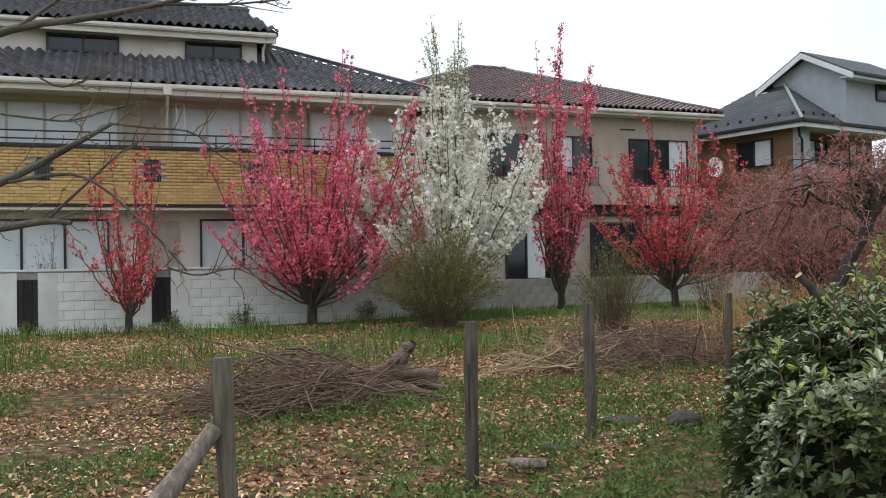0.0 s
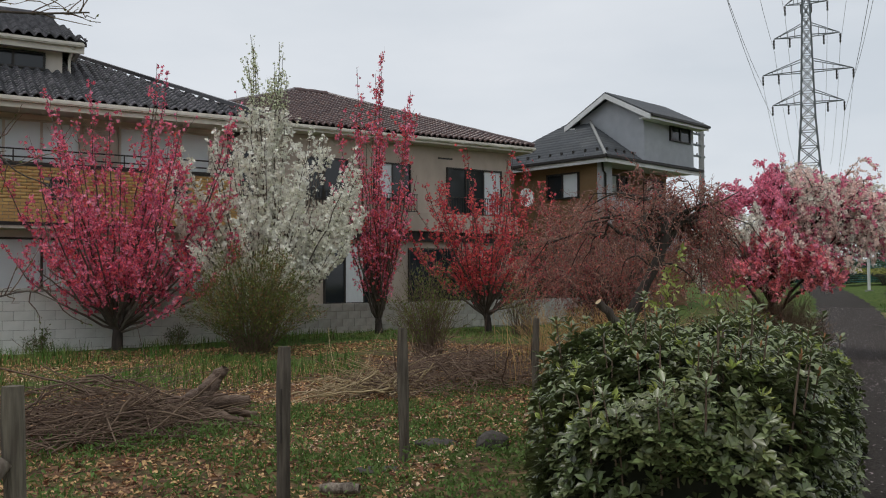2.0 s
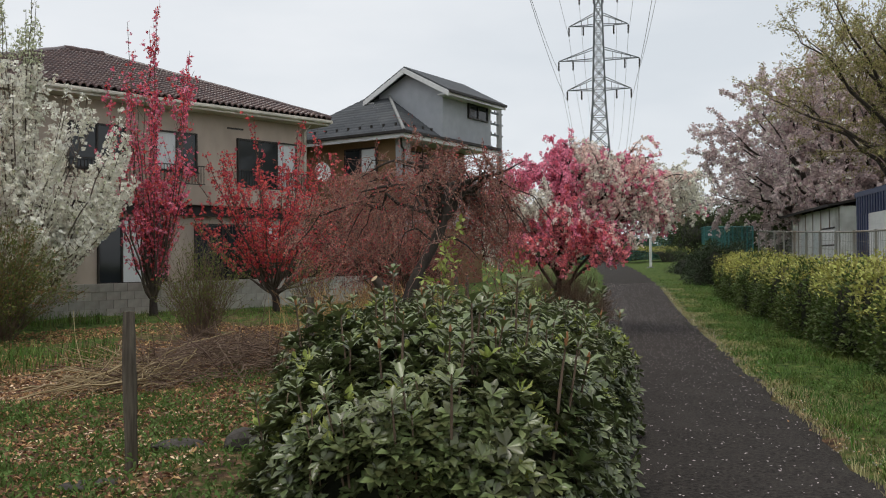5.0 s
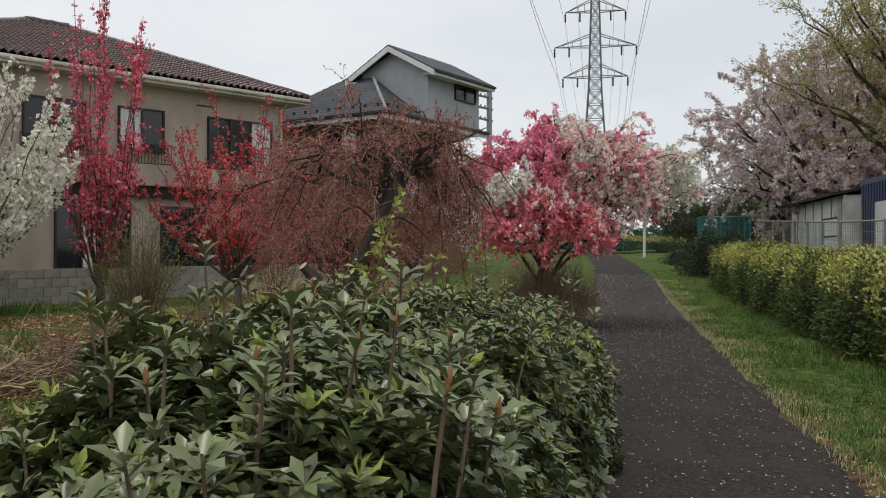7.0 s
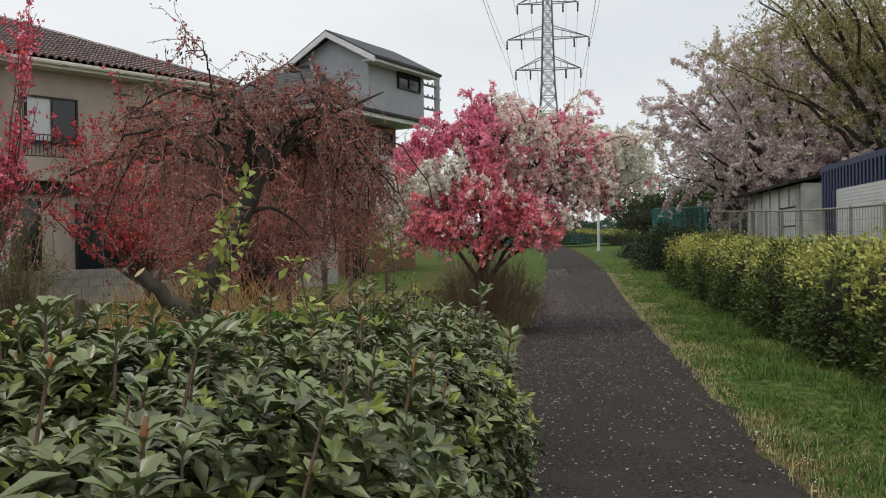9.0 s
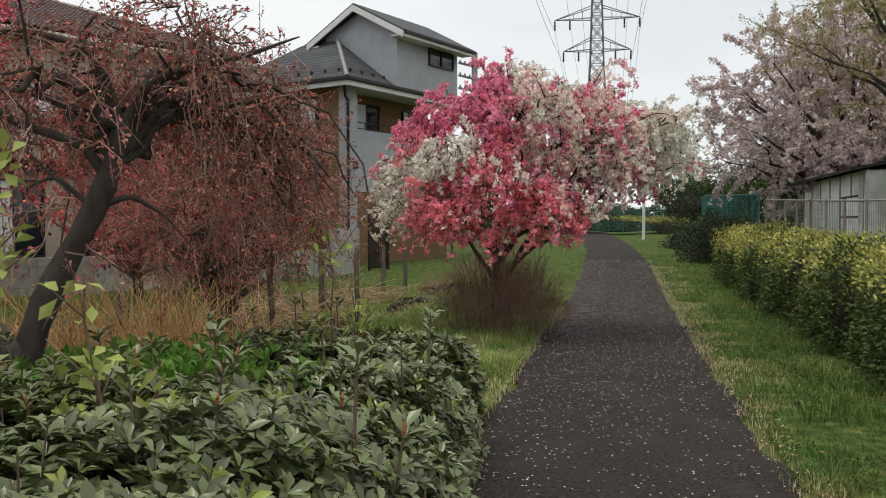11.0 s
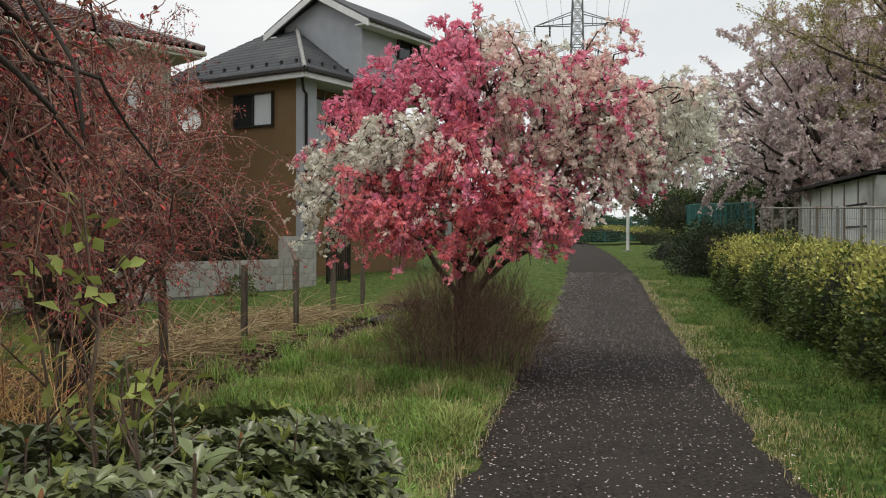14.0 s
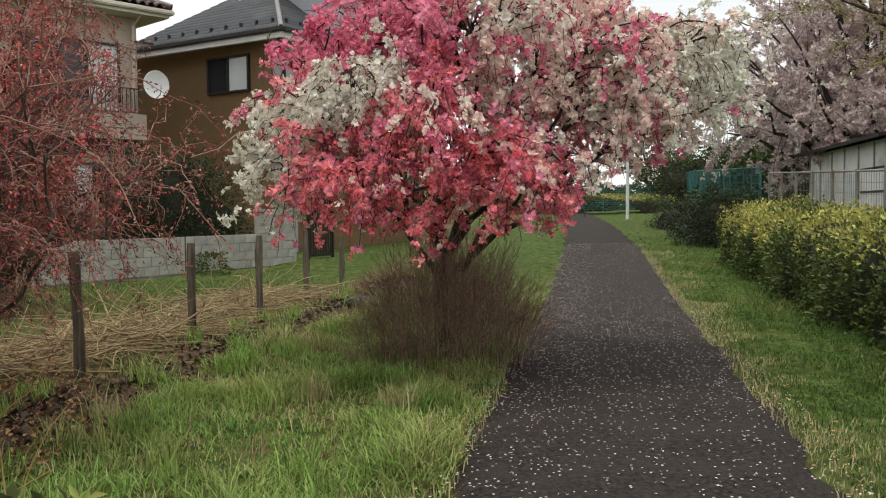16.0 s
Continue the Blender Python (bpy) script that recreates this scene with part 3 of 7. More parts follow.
# ---- pieces: tiles, bricks, blocks ----
def tile_mesh(name, w, d, material):
    """One curved roof tile: a shallow S across, with a thick lower edge."""
    u = np.linspace(0, 1, 6)
    prof = 0.05 * np.sin(u * 2 * math.pi - 0.6) + 0.03
    x = u * w * 1.03
    lo = np.column_stack([x, np.zeros(6), prof + 0.04])
    hi = np.column_stack([x, np.full(6, d * 1.12), prof])
    bot = np.column_stack([x, np.zeros(6), prof - 0.004])
    V = np.concatenate([lo, hi, bot])
    F = [[i, i + 1, i + 7, i + 6] for i in range(5)] + [[i + 12, i + 13, i + 1, i] for i in range(5)]
    return fast_mesh(name, V, F, material)


def tile_slope(parent, origin, ex, up, width, length, keep, tile_name, me, me_field, w, d, singles):
    """Rows of tiles on a roof slope. The lowest rows are tiles of their own, the rest one joined field."""
    ex, up = Vector(ex).normalized(), Vector(up).normalized()
    nz = ex.cross(up)
    rot = Matrix((ex, up, nz)).transposed().to_4x4()
    src_v = np.array([v.co[:] for v in me_field.vertices])
    src_f = np.array([p.vertices[:] for p in me_field.polygons])
    R = np.array(rot.to_3x3())
    V, F, count = [], [], 0
    for r in range(int(length / d)):
        for c in range(int(width / w)):
            x, y = c * w, r * d
            if not keep(x + w / 2, y + d / 2):
                continue
            p = Vector(origin) + ex * x + up * y + nz * (0.03 + random.uniform(-0.004, 0.004))
            if count < singles:
                t = under(tile_name, me, parent)
                t.matrix_local = Matrix.Translation(p) @ rot @ pose(0, 0, 0, random.uniform(-1, 1), 0, random.uniform(-0.6, 0.6))
                count += 1
            else:
                V.append(src_v @ R.T + np.array(p))
                F.append(src_f + len(src_v) * len(F))
    if V:
        under("tile_field", fast_mesh("tile_field", np.concatenate(V), np.concatenate(F), me_field.materials[0]), parent, "", "stuff")


def wall_pieces(parent, name, x0, x1, z0, z1, y, bw, bh, depth, me_mat, joint=0.012, singles=300, joined_mat=None, skip=None):
    """Courses of bricks or blocks proud of a wall face at y, with recessed joints."""
    bm = bx(0, bw - joint, 0, depth, 0, bh - joint, 0.004)
    me = bpy.data.meshes.new(name)
    bm.to_mesh(me)
    bm.free()
    me.materials.append(me_mat)
    V, F, count = [], [], 0
    for r in range(int(round((z1 - z0) / bh))):
        z = z0 + r * bh
        x = x0 - (bw / 2 if r % 2 else 0)
        while x < x1 - 0.02:
            a, b = max(x, x0), min(x + bw, x1)
            if b - a > 0.05 and not (skip and skip((a + b) / 2, z + bh / 2)):
                sc = (b - a - joint) / (bw - joint)
                dy = random.uniform(-0.003, 0.003)
                if count < singles:
                    o = under(name, me, parent)
                    o.matrix_local = Matrix.Translation((a, y + dy, z)) @ Matrix.Diagonal((sc, 1, 1, 1))
                    count += 1
                else:
                    q = np.array([[0, 0, 0], [1, 0, 0], [1, 0, 1], [0, 0, 1], [0, 1, 0], [1, 1, 0], [1, 1, 1], [0, 1, 1]], float)
                    q = q * [b - a - joint, depth, bh - joint] + [a, y + dy, z]
                    F.append(np.array([[0, 1, 2, 3], [1, 5, 6, 2], [4, 0, 3, 7], [3, 2, 6, 7], [4, 5, 1, 0]]) + 8 * len(V))
                    V.append(q)
            x += bw
    if V:
        under(name + "_field", fast_mesh(name, np.concatenate(V), np.concatenate(F), joined_mat or me_mat), parent, "", "stuff")


def window(parent, x0, x1, z0, z1, y, panes, pane_mats, frame_mat, sill=True, depth=0.09, bar=0.05, label=""):
    """A framed window on a face that looks towards -y."""
    bm = bmesh.new()
    box(bm, x0 - bar, x1 + bar, y - depth, y + 0.02, z1, z1 + bar)
    box(bm, x0 - bar, x1 + bar, y - depth, y + 0.02, z0 - bar, z0)
    for x in (x0 - bar, x1):
        box(bm, x, x + bar, y - depth, y + 0.02, z0, z1)
    w = part("window", bm, frame_mat, parent, label)
    step = (x1 - x0) / panes
    for i in range(panes):
        pm = pane_mats[i % len(pane_mats)]
        part("pane", bx(x0 + i * step, x0 + (i + 1) * step, y - 0.03 - 0.015 * (i % 2), y - 0.012 - 0.015 * (i % 2), z0, z1), pm, w)
        if i:
            part("mullion", bx(x0 + i * step - 0.03, x0 + i * step + 0.03, y - 0.07, y - 0.047, z0, z1), frame_mat, w)
    if sill:
        part("sill", bx(x0 - bar - 0.04, x1 + bar + 0.04, y - depth - 0.05, y, z0 - bar - 0.04, z0 - bar, 0.006), frame_mat, w)
    return w


def louvre(parent, x0, x1, z0, z1, y, material):
    s = part("shutter", bx(x0, x1, y - 0.03, y, z0, z1), material, parent, "beige louvred storm shutter")
    bm = bmesh.new()
    z = z0 + 0.03
    while z < z1 - 0.03:
        box(bm, x0 + 0.02, x1 - 0.02, y - 0.055, y - 0.03, z, z + 0.035)
        z += 0.06
    part("slats", bm, material, s)


def pipe(parent, pts, r, material, name="downpipe", label=""):
    v, f = tubes([(np.array(pts, float), np.full(len(pts), r))], 8)
    me = fast_mesh(name, v, f, material)
    me.polygons.foreach_set("use_smooth", np.ones(len(f), bool))
    return under(name, me, parent, label)


def railing(parent, x0, x1, z0, z1, y, material, gap=0.11):
    bm = bmesh.new()
    box(bm, x0, x1, y - 0.02, y + 0.02, z1 - 0.03, z1)
    box(bm, x0, x1, y - 0.015, y + 0.015, z0, z0 + 0.025)
    x = x0
    while x <= x1:
        box(bm, x - 0.009, x + 0.009, y - 0.009, y + 0.009, z0, z1)
        x += gap
    return part("balcony_rail", bm, material, parent, "dark metal balcony railing")


# ---- the wide house with black tiles and an ochre brick balcony ----
def build_brick_house():
    H = thing("tiled_house", (-6.15, 20.94, 0.1), 20, "wide cream house with black tiled roof and ochre brick balcony", "house")
    L, R = -9.5, 5.7
    part("wall", bx(L, R, 1.1, 9, 4.0, 5.75), M["cream_wall"], H, "cream rendered upper wall")
    part("wall", bx(L, R, 0.9, 9, -0.3, 2.75), M["cream_wall"], H, "shaded ground floor wall")
    part("soffit", bx(L, R, 0.0, 0.92, 2.72, 2.85), M["cream_trim"], H)
    # balcony
    arches = (-5.6, -3.3, -0.96, 1.42, 4.22)
    part("balcony_wall", bx(L, R, 0.03, 0.2, 2.85, 4.15), M["mortar"], H)
    wall_pieces(H, "brick", L + 5, R, 2.86, 4.13, 0.0, 0.24, 0.0745, 0.05, M["brick"], 0.01, 300, M["brick_isl"],
                lambda x, z: any(abs(x - a) < 0.24 and 3.38 < z < 3.93 - 0.25 * abs(x - a) for a in arches))
    part("coping", bx(L, R + 0.03, -0.05, 0.25, 4.14, 4.22, 0.01), M["dark_metal"], H, "dark balcony coping")
    part("lower_band", bx(L, R + 0.03, -0.03, 0.2, 2.78, 2.86), M["roof_and_shade"], H)
    for a in arches:
        g = part("grille_opening", bx(a - 0.19, a + 0.19, 0.012, 0.028, 3.38, 3.78), M["roof_and_shade"], H, "arched opening with wrought iron grille")
        bm = bmesh.new()
        r = bmesh.ops.create_circle(bm, cap_ends=True, radius=0.19, segments=20)
        bmesh.ops.rotate(bm, verts=r["verts"], matrix=Matrix.Rotation(radians(90), 3, "X"))
        bmesh.ops.translate(bm, verts=r["verts"], vec=(a, 0.014, 3.74))
        part("arch_head", bm, M["roof_and_shade"], g)
        lines = []
        for i in range(-2, 3):
            lines.append(([(a + i * 0.075, -0.005, 3.38), (a + i * 0.075, -0.005, 3.9 - abs(i) * 0.05)], [0.008, 0.008]))
        for sgn in (-1, 1):
            for zc in (3.48, 3.64, 3.8):
                t = np.linspace(0, 2 * math.pi, 11)
                lines.append((np.column_stack([a + sgn * 0.075 + 0.05 * np.cos(t), np.full(11, -0.008), zc + 0.06 * np.sin(t)]), np.full(11, 0.007)))
        v, f = tubes(lines, 4)
        under("grille", fast_mesh("grille", v, f, M["galv"]), g)
    for z in (4.34, 4.52):
        pipe(H, [(L, 0.1, z), (R, 0.1, z)], 0.018, M["dark_metal"], "hand_rail")
    for x in np.arange(L + 0.4, R, 2.4):
        pipe(H, [(x, 0.1, 4.2), (x, 0.1, 4.53)], 0.015, M["dark_metal"], "rail_post")
    # upper windows
    for x0, x1, n in ((-9.2, -5.4, 4), (-5.0, -1.75, 4), (-0.45, 2.0, 3), (3.0, 5.2, 3)):
        window(H, x0, x1, 4.16, 5.32, 1.1, n, [M["frosted"], M["frosted"]], M["shutter"], False, label="wide window with pale blinds")
    louvre(H, -1.62, -0.75, 4.2, 5.32, 1.08, M["shutter"])
    louvre(H, 2.1, 2.9, 4.2, 5.32, 1.08, M["shutter"])
    # lower windows
    for x0, x1, n in ((-9.0, -5.4, 3), (-4.8, -2.0, 3), (0.2, 2.2, 2), (3.2, 5.3, 3)):
        window(H, x0, x1, 1.15, 2.5, 0.9, n, [M["frosted"]], M["dark_metal"], True, label="ground floor window with pale blinds")
    louvre(H, -1.3, -0.35, 1.15, 2.5, 0.88, M["shutter"])
    # eaves, lower roof
    sl = 0.47
    part("eaves_soffit", bx(L, R + 0.45, -0.3, 1.1, 5.5, 5.56), M["cream_trim"], H)
    part("gutter", bx(L, R + 0.5, -0.46, -0.34, 5.5, 5.62, 0.03), M["cream_trim"], H, "cream gutter")
    part("fascia", bx(L, R + 0.5, -0.33, -0.27, 5.38, 5.62), M["cream_trim"], H)
    pipe(H, [(-0.62, -0.4, 5.5), (-0.62, -0.38, 5.36), (-0.62, 0.3, 5.1), (-0.62, 0.3, 4.25)], 0.04, M["cream_trim"], "downpipe", "cream downpipe")
    part("rain_head", bx(-0.72, -0.52, -0.5, -0.32, 5.36, 5.6, 0.01), M["cream_trim"], H)
    zr = lambda y: 5.6 + sl * (y + 0.35)
    part("roof", prism([(L, -0.35, zr(-0.35)), (6.2, -0.35, zr(-0.35)), (1.9, 4.4, zr(4.4)), (L, 4.4, zr(4.4))], (0, 0, -0.1)), M["roof_and_shade"], H)
    part("roof", prism([(6.2, -0.35, zr(-0.35)), (6.2, 9.5, zr(-0.35)), (1.9, 5.5, zr(4.4)), (1.9, 4.4, zr(4.4))], (0, 0, -0.1)), M["roof_and_shade"], H)
    tw, td = 0.235, 0.21
    tm, tf = tile_mesh("tile", tw, td, M["tile_black"]), tile_mesh("tile", tw, td, M["tile_black_isl"])
    slope = math.hypot(1, sl)
    tile_slope(H, (L, -0.38, zr(-0.35)), (1, 0, 0), (0, 1, sl), 6.2 - L, 4.75 * slope,
               lambda x, y: L + x < 6.2 - y / slope * (4.3 / 4.75) and not (L + x < 1.7 and y / slope > 2.75), "tile", tm, tf, tw, td, 190)
    part("hip_ridge", prism([(6.25, -0.42, zr(-0.35) + 0.1), (6.05, -0.5, zr(-0.35) + 0.1), (1.75, 4.4, zr(4.4) + 0.1), (1.95, 4.5, zr(4.4) + 0.1)], (0, 0, 0.1)), M["tile_black"], H)
    # raised attic with its own roof
    part("attic_wall", bx(L, 1.75, 2.0, 6.4, 6.2, 7.5), M["cream_wall"], H, "cream attic wall")
    for x0, x1 in ((-6.9, -5.2), (-3.35, -1.75), (-0.05, 1.3)):
        window(H, x0, x1, 6.83, 7.17, 2.0, 2, [M["glass"]], M["dark_metal"], False, label="long low attic window")
    part("attic_gutter", bx(L, 2.2, 1.44, 1.56, 7.36, 7.47, 0.03), M["cream_trim"], H)
    part("attic_fascia", bx(L, 2.2, 1.57, 1.63, 7.22, 7.5), M["cream_trim"], H)
    part("attic_soffit", bx(L, 2.15, 1.6, 2.0, 7.3, 7.34), M["cream_trim"], H)
    pipe(H, [(1.95, 1.52, 7.36), (1.9, 1.9, 7.1), (1.9, 1.9, 6.7)], 0.04, M["cream_trim"])
    za = lambda y: 7.48 + 0.45 * (y - 1.5)
    part("attic_roof", prism([(L, 1.5, za(1.5)), (2.25, 1.5, za(1.5)), (1.75, 4.3, za(4.3)), (L, 4.3, za(4.3))], (0, 0, -0.1)), M["roof_and_shade"], H)
    part("attic_roof", prism([(L, 7.1, za(1.5)), (2.25, 7.1, za(1.5)), (1.75, 4.3, za(4.3)), (L, 4.3, za(4.3))], (0, 0, -0.1)), M["roof_and_shade"], H)
    part("attic_gable", prism([(2.22, 1.55, za(1.5) - 0.1), (2.22, 7.0, za(1.5) - 0.1), (1.72, 4.3, za(4.3) - 0.1)], (-0.1, 0, 0)), M["cream_wall"], H)
    tile_slope(H, (L, 1.46, za(1.5)), (1, 0, 0), (0, 1, 0.45), 2.25 - L, 2.8 * math.hypot(1, 0.45), lambda x, y: L + x < 2.2 - y * 0.17, "tile", tm, tf, tw, td, 110)
    part("ridge", bx(L, 1.85, 4.18, 4.42, za(4.3), za(4.3) + 0.16, 0.05), M["tile_black"], H, "black ridge tiles")
    # drying poles on the balcony
    for dx in (0, 0.12):
        pipe(H, [(-0.3 + dx, 0.25, 4.2), (-0.42 + dx * 1.6, 0.3, 5.3)], 0.018, M["white_plastic"], "drying_pole", "white drying pole")


def build_garden_wall():
    W = thing("garden_wall", (-5.6, 19.45, 0.0), 20, "pale block garden wall with iron grille slots", "wall", "", "structure")
    slots = (-6.15, -3.5, -0.85)
    part("core", bx(-9, 6, 0.03, 0.13, -0.3, 1.42), M["mortar"], W)
    wall_pieces(W, "block", -8.0, 5.6, 0.0, 1.43, 0.0, 0.4, 0.2, 0.16, M["block_white"], 0.008, 300, M["block_white"],
                lambda x, z: any(abs(x - a) < 0.39 and 0.2 < z < 1.4 for a in slots))
    part("capping", bx(-9, 6, -0.02, 0.18, 1.42, 1.47, 0.01), M["block_white"], W)
    for a in slots:
        g = part("slot", bx(a - 0.2, a + 0.2, 0.01, 0.03, 0.28, 1.26), M["roof_and_shade"], W, "dark slot with curled iron grille")
        for sgn in (-1, 1):
            part("jamb", bx(a + sgn * 0.395 - 0.195, a + sgn * 0.395 + 0.195, -0.004, 0.1, 0.2, 1.4, 0.004), M["block_white"], W)
        lines = [([(a + i * 0.09, 0.0, 0.28), (a + i * 0.09, 0.0, 1.26)], [0.009, 0.009]) for i in (-2, -1, 0, 1, 2)]
        for k in range(5):
            t = np.linspace(0, 2 * math.pi, 10)
            lines.append((np.column_stack([a + 0.08 * np.cos(t), np.full(10, -0.004), 0.4 + 0.18 * k + 0.08 * np.sin(t)]), np.full(10, 0.007)))
        v, f = tubes(lines, 4)
        under("grille", fast_mesh("grille", v, f, M["dark_metal"]), g)


# ---- the beige house with a brown tiled hip roof ----
def build_beige_house():
    H = thing("hip_roof_house", (9.85, 32.5, 0.55), 22, "two-storey beige house with brown tiled hip roof", "house")
    L, EZ, RZ, D = -13.3, 6.2, 8.45, 5.3
    part("wall", bx(L + 0.6, -0.6, 0.6, 10, -0.6, EZ - 0.05), M["beige_wall"], H, "beige rendered wall, slightly stained")
    part("floor_band", bx(L + 0.6, -0.55, 0.25, 0.6, 2.85, 3.5, 0.01), M["beige_wall"], H, "beige projecting balcony band")
    # added dark strip that paints the shade below the projecting band
    part("band_shadow_gap", bx(L + 0.7, -0.6, 0.42, 0.598, 2.5, 2.85), M["roof_and_shade"], H)
    for x0, x1, z0, z1, n, ms in ((-3.55, -1.15, 3.55, 5.2, 3, [M["glass"], M["glass"], M["curtain"]]), (-9.4, -7.7, 3.9, 5.2, 2, [M["glass"]]),
                                  (-6.6, -5.2, 4.0, 5.2, 2, [M["curtain"], M["glass"]]), (-12.3, -10.6, 3.9, 5.2, 2, [M["glass"]])):
        window(H, x0, x1, z0, z1, 0.6, n, ms, M["dark_metal"], label="dark framed upstairs window")
    railing(H, -3.7, -0.7, 3.52, 4.15, 0.3, M["dark_metal"])
    railing(H, -9.6, -7.5, 3.52, 4.15, 0.3, M["dark_metal"])
    railing(H, -6.8, -5.0, 3.52, 4.15, 0.3, M["dark_metal"])
    window(H, -8.5, -6.3, 0.35, 2.3, 0.6, 3, [M["glass"], M["curtain"], M["glass"]], M["dark_metal"], label="sliding garden door with white curtain")
    window(H, -5.2, -3.2, 0.35, 2.2, 0.6, 2, [M["glass"]], M["dark_metal"], label="dark ground floor window")
    window(H, -2.4, -1.3, 0.9, 2.2, 0.6, 2, [M["curtain"], M["glass"]], M["dark_metal"], label="ground floor window with curtain")
    part("awning_arm", bx(-4.3, -3.7, 0.0, 0.06, 5.45, 5.5), M["dark_metal"], H)
    part("awning_arm", bx(-0.95, -0.45, 0.0, 0.06, 5.25, 5.3), M["dark_metal"], H)
    part("eave", bx(L, 0, 0.0, 0.62, EZ - 0.22, EZ - 0.1), M["cream_trim"], H)
    part("eave", bx(-0.62, 0, 0.6, 10.5, EZ - 0.22, EZ - 0.1), M["cream_trim"], H)
    part("gutter", bx(L, 0.1, -0.12, 0.0, EZ - 0.14, EZ - 0.02, 0.03), M["cream_trim"], H, "cream gutter")
    part("gutter", bx(0.0, 0.12, -0.1, 10.5, EZ - 0.14, EZ - 0.02, 0.03), M["cream_trim"], H, "cream gutter")
    pipe(H, [(-0.7, -0.05, EZ - 0.1), (-0.75, 0.5, EZ - 0.45), (-0.75, 0.5, 0.0)], 0.04, M["cream_trim"])
    r0, r1 = -7.6, -6.2
    sl = (RZ - EZ) / D
    part("roof", prism([(L, 0, EZ), (0, 0, EZ), (r1, D, RZ), (r0, D, RZ)], (0, 0, -0.1)), M["roof_and_shade"], H)
    part("roof", prism([(0, 0, EZ), (0, 2 * D, EZ), (r1, D, RZ)], (0, 0, -0.1)), M["roof_and_shade"], H)
    part("roof", prism([(L, 0, EZ), (L, 2 * D, EZ), (r0, D, RZ)], (0, 0, -0.1)), M["roof_and_shade"], H)
    part("roof", prism([(L, 2 * D, EZ), (0, 2 * D, EZ), (r1, D, RZ), (r0, D, RZ)], (0, 0, -0.1)), M["roof_and_shade"], H)
    tw, td = 0.235, 0.21
    tm, tf = tile_mesh("tile", tw, td, M["tile_brown"]), tile_mesh("tile", tw, td, M["tile_brown_isl"])
    sf = math.hypot(1, sl)
    tile_slope(H, (L, -0.04, EZ), (1, 0, 0), (0, 1, sl), -L, D * sf,
               lambda x, y: (x > (r0 - L) * y / (D * sf)) and (x < -L + r1 * y / (D * sf)), "tile", tm, tf, tw, td, 240)
    sr = (RZ - EZ) / -r1
    sg = math.hypot(1, sr)
    tile_slope(H, (0.04, 0, EZ), (0, 1, 0), (-1, 0, sr), 2 * D, -r1 * sg,
               lambda x, y: x > D * y / (-r1 * sg) and x < 2 * D - D * y / (-r1 * sg), "tile", tm, tf, tw, td, 40)
    lines = [(np.linspace((0.05, -0.05, EZ + 0.06), (r1, D, RZ + 0.08), 12), np.full(12, 0.11)), (np.linspace((L, 0, EZ + 0.06), (r0, D, RZ + 0.08), 12), np.full(12, 0.11)),
             (np.linspace((r0, D, RZ + 0.1), (r1, D, RZ + 0.1), 6), np.full(6, 0.13))]
    for pts, rad in lines:
        rad[::2] *= 0.86
        v, f = tubes([(pts, rad)], 8)
        under("ridge", fast_mesh("ridge", v, f, M["tile_brown"]), H, "brown ridge tiles")


def build_dish():
    D = thing("satellite_dish", (9.42, 31.95, 4.75), 15, "round white satellite dish on the beige house corner", "satellite dish")
    t = np.linspace(0, 2 * math.pi, 25)[:-1]
    V, F = [(0, 0.06, 0)], []
    for k, r in enumerate((0.12, 0.22, 0.30, 0.335)):
        V += [(r * math.cos(a), 0.06 - 0.75 * r * r, r * math.sin(a) * 1.05) for a in t]
    n = len(t)
    tri = [[0, 1 + (i + 1) % n, 1 + i, 0] for i in range(n)]
    quad = [[1 + k * n + i, 1 + k * n + (i + 1) % n, 1 + (k + 1) * n + (i + 1) % n, 1 + (k + 1) * n + i] for k in range(3) for i in range(n)]
    me = bpy.data.meshes.new("reflector")
    me.from_pydata(V, [], [q[:3] for q in tri] + quad)
    me.materials.append(M["white_plastic"])
    ob = under("reflector", me, D, "white dished reflector")
    so = ob.modifiers.new("thickness", "SOLIDIFY")
    so.thickness = 0.015
    pipe(D, [(0, 0.02, -0.34), (0, -0.25, -0.28), (0, -0.34, -0.08)], 0.012, M["galv"], "feed_arm")
    part("receiver", bx(-0.03, 0.03, -0.4, -0.32, -0.1, -0.02, 0.01), M["white_plastic"], D)
    pipe(D, [(0, 0.1, 0.0), (0, 0.3, -0.1), (0.05, 1.3, -0.1)], 0.025, M["galv"], "bracket")


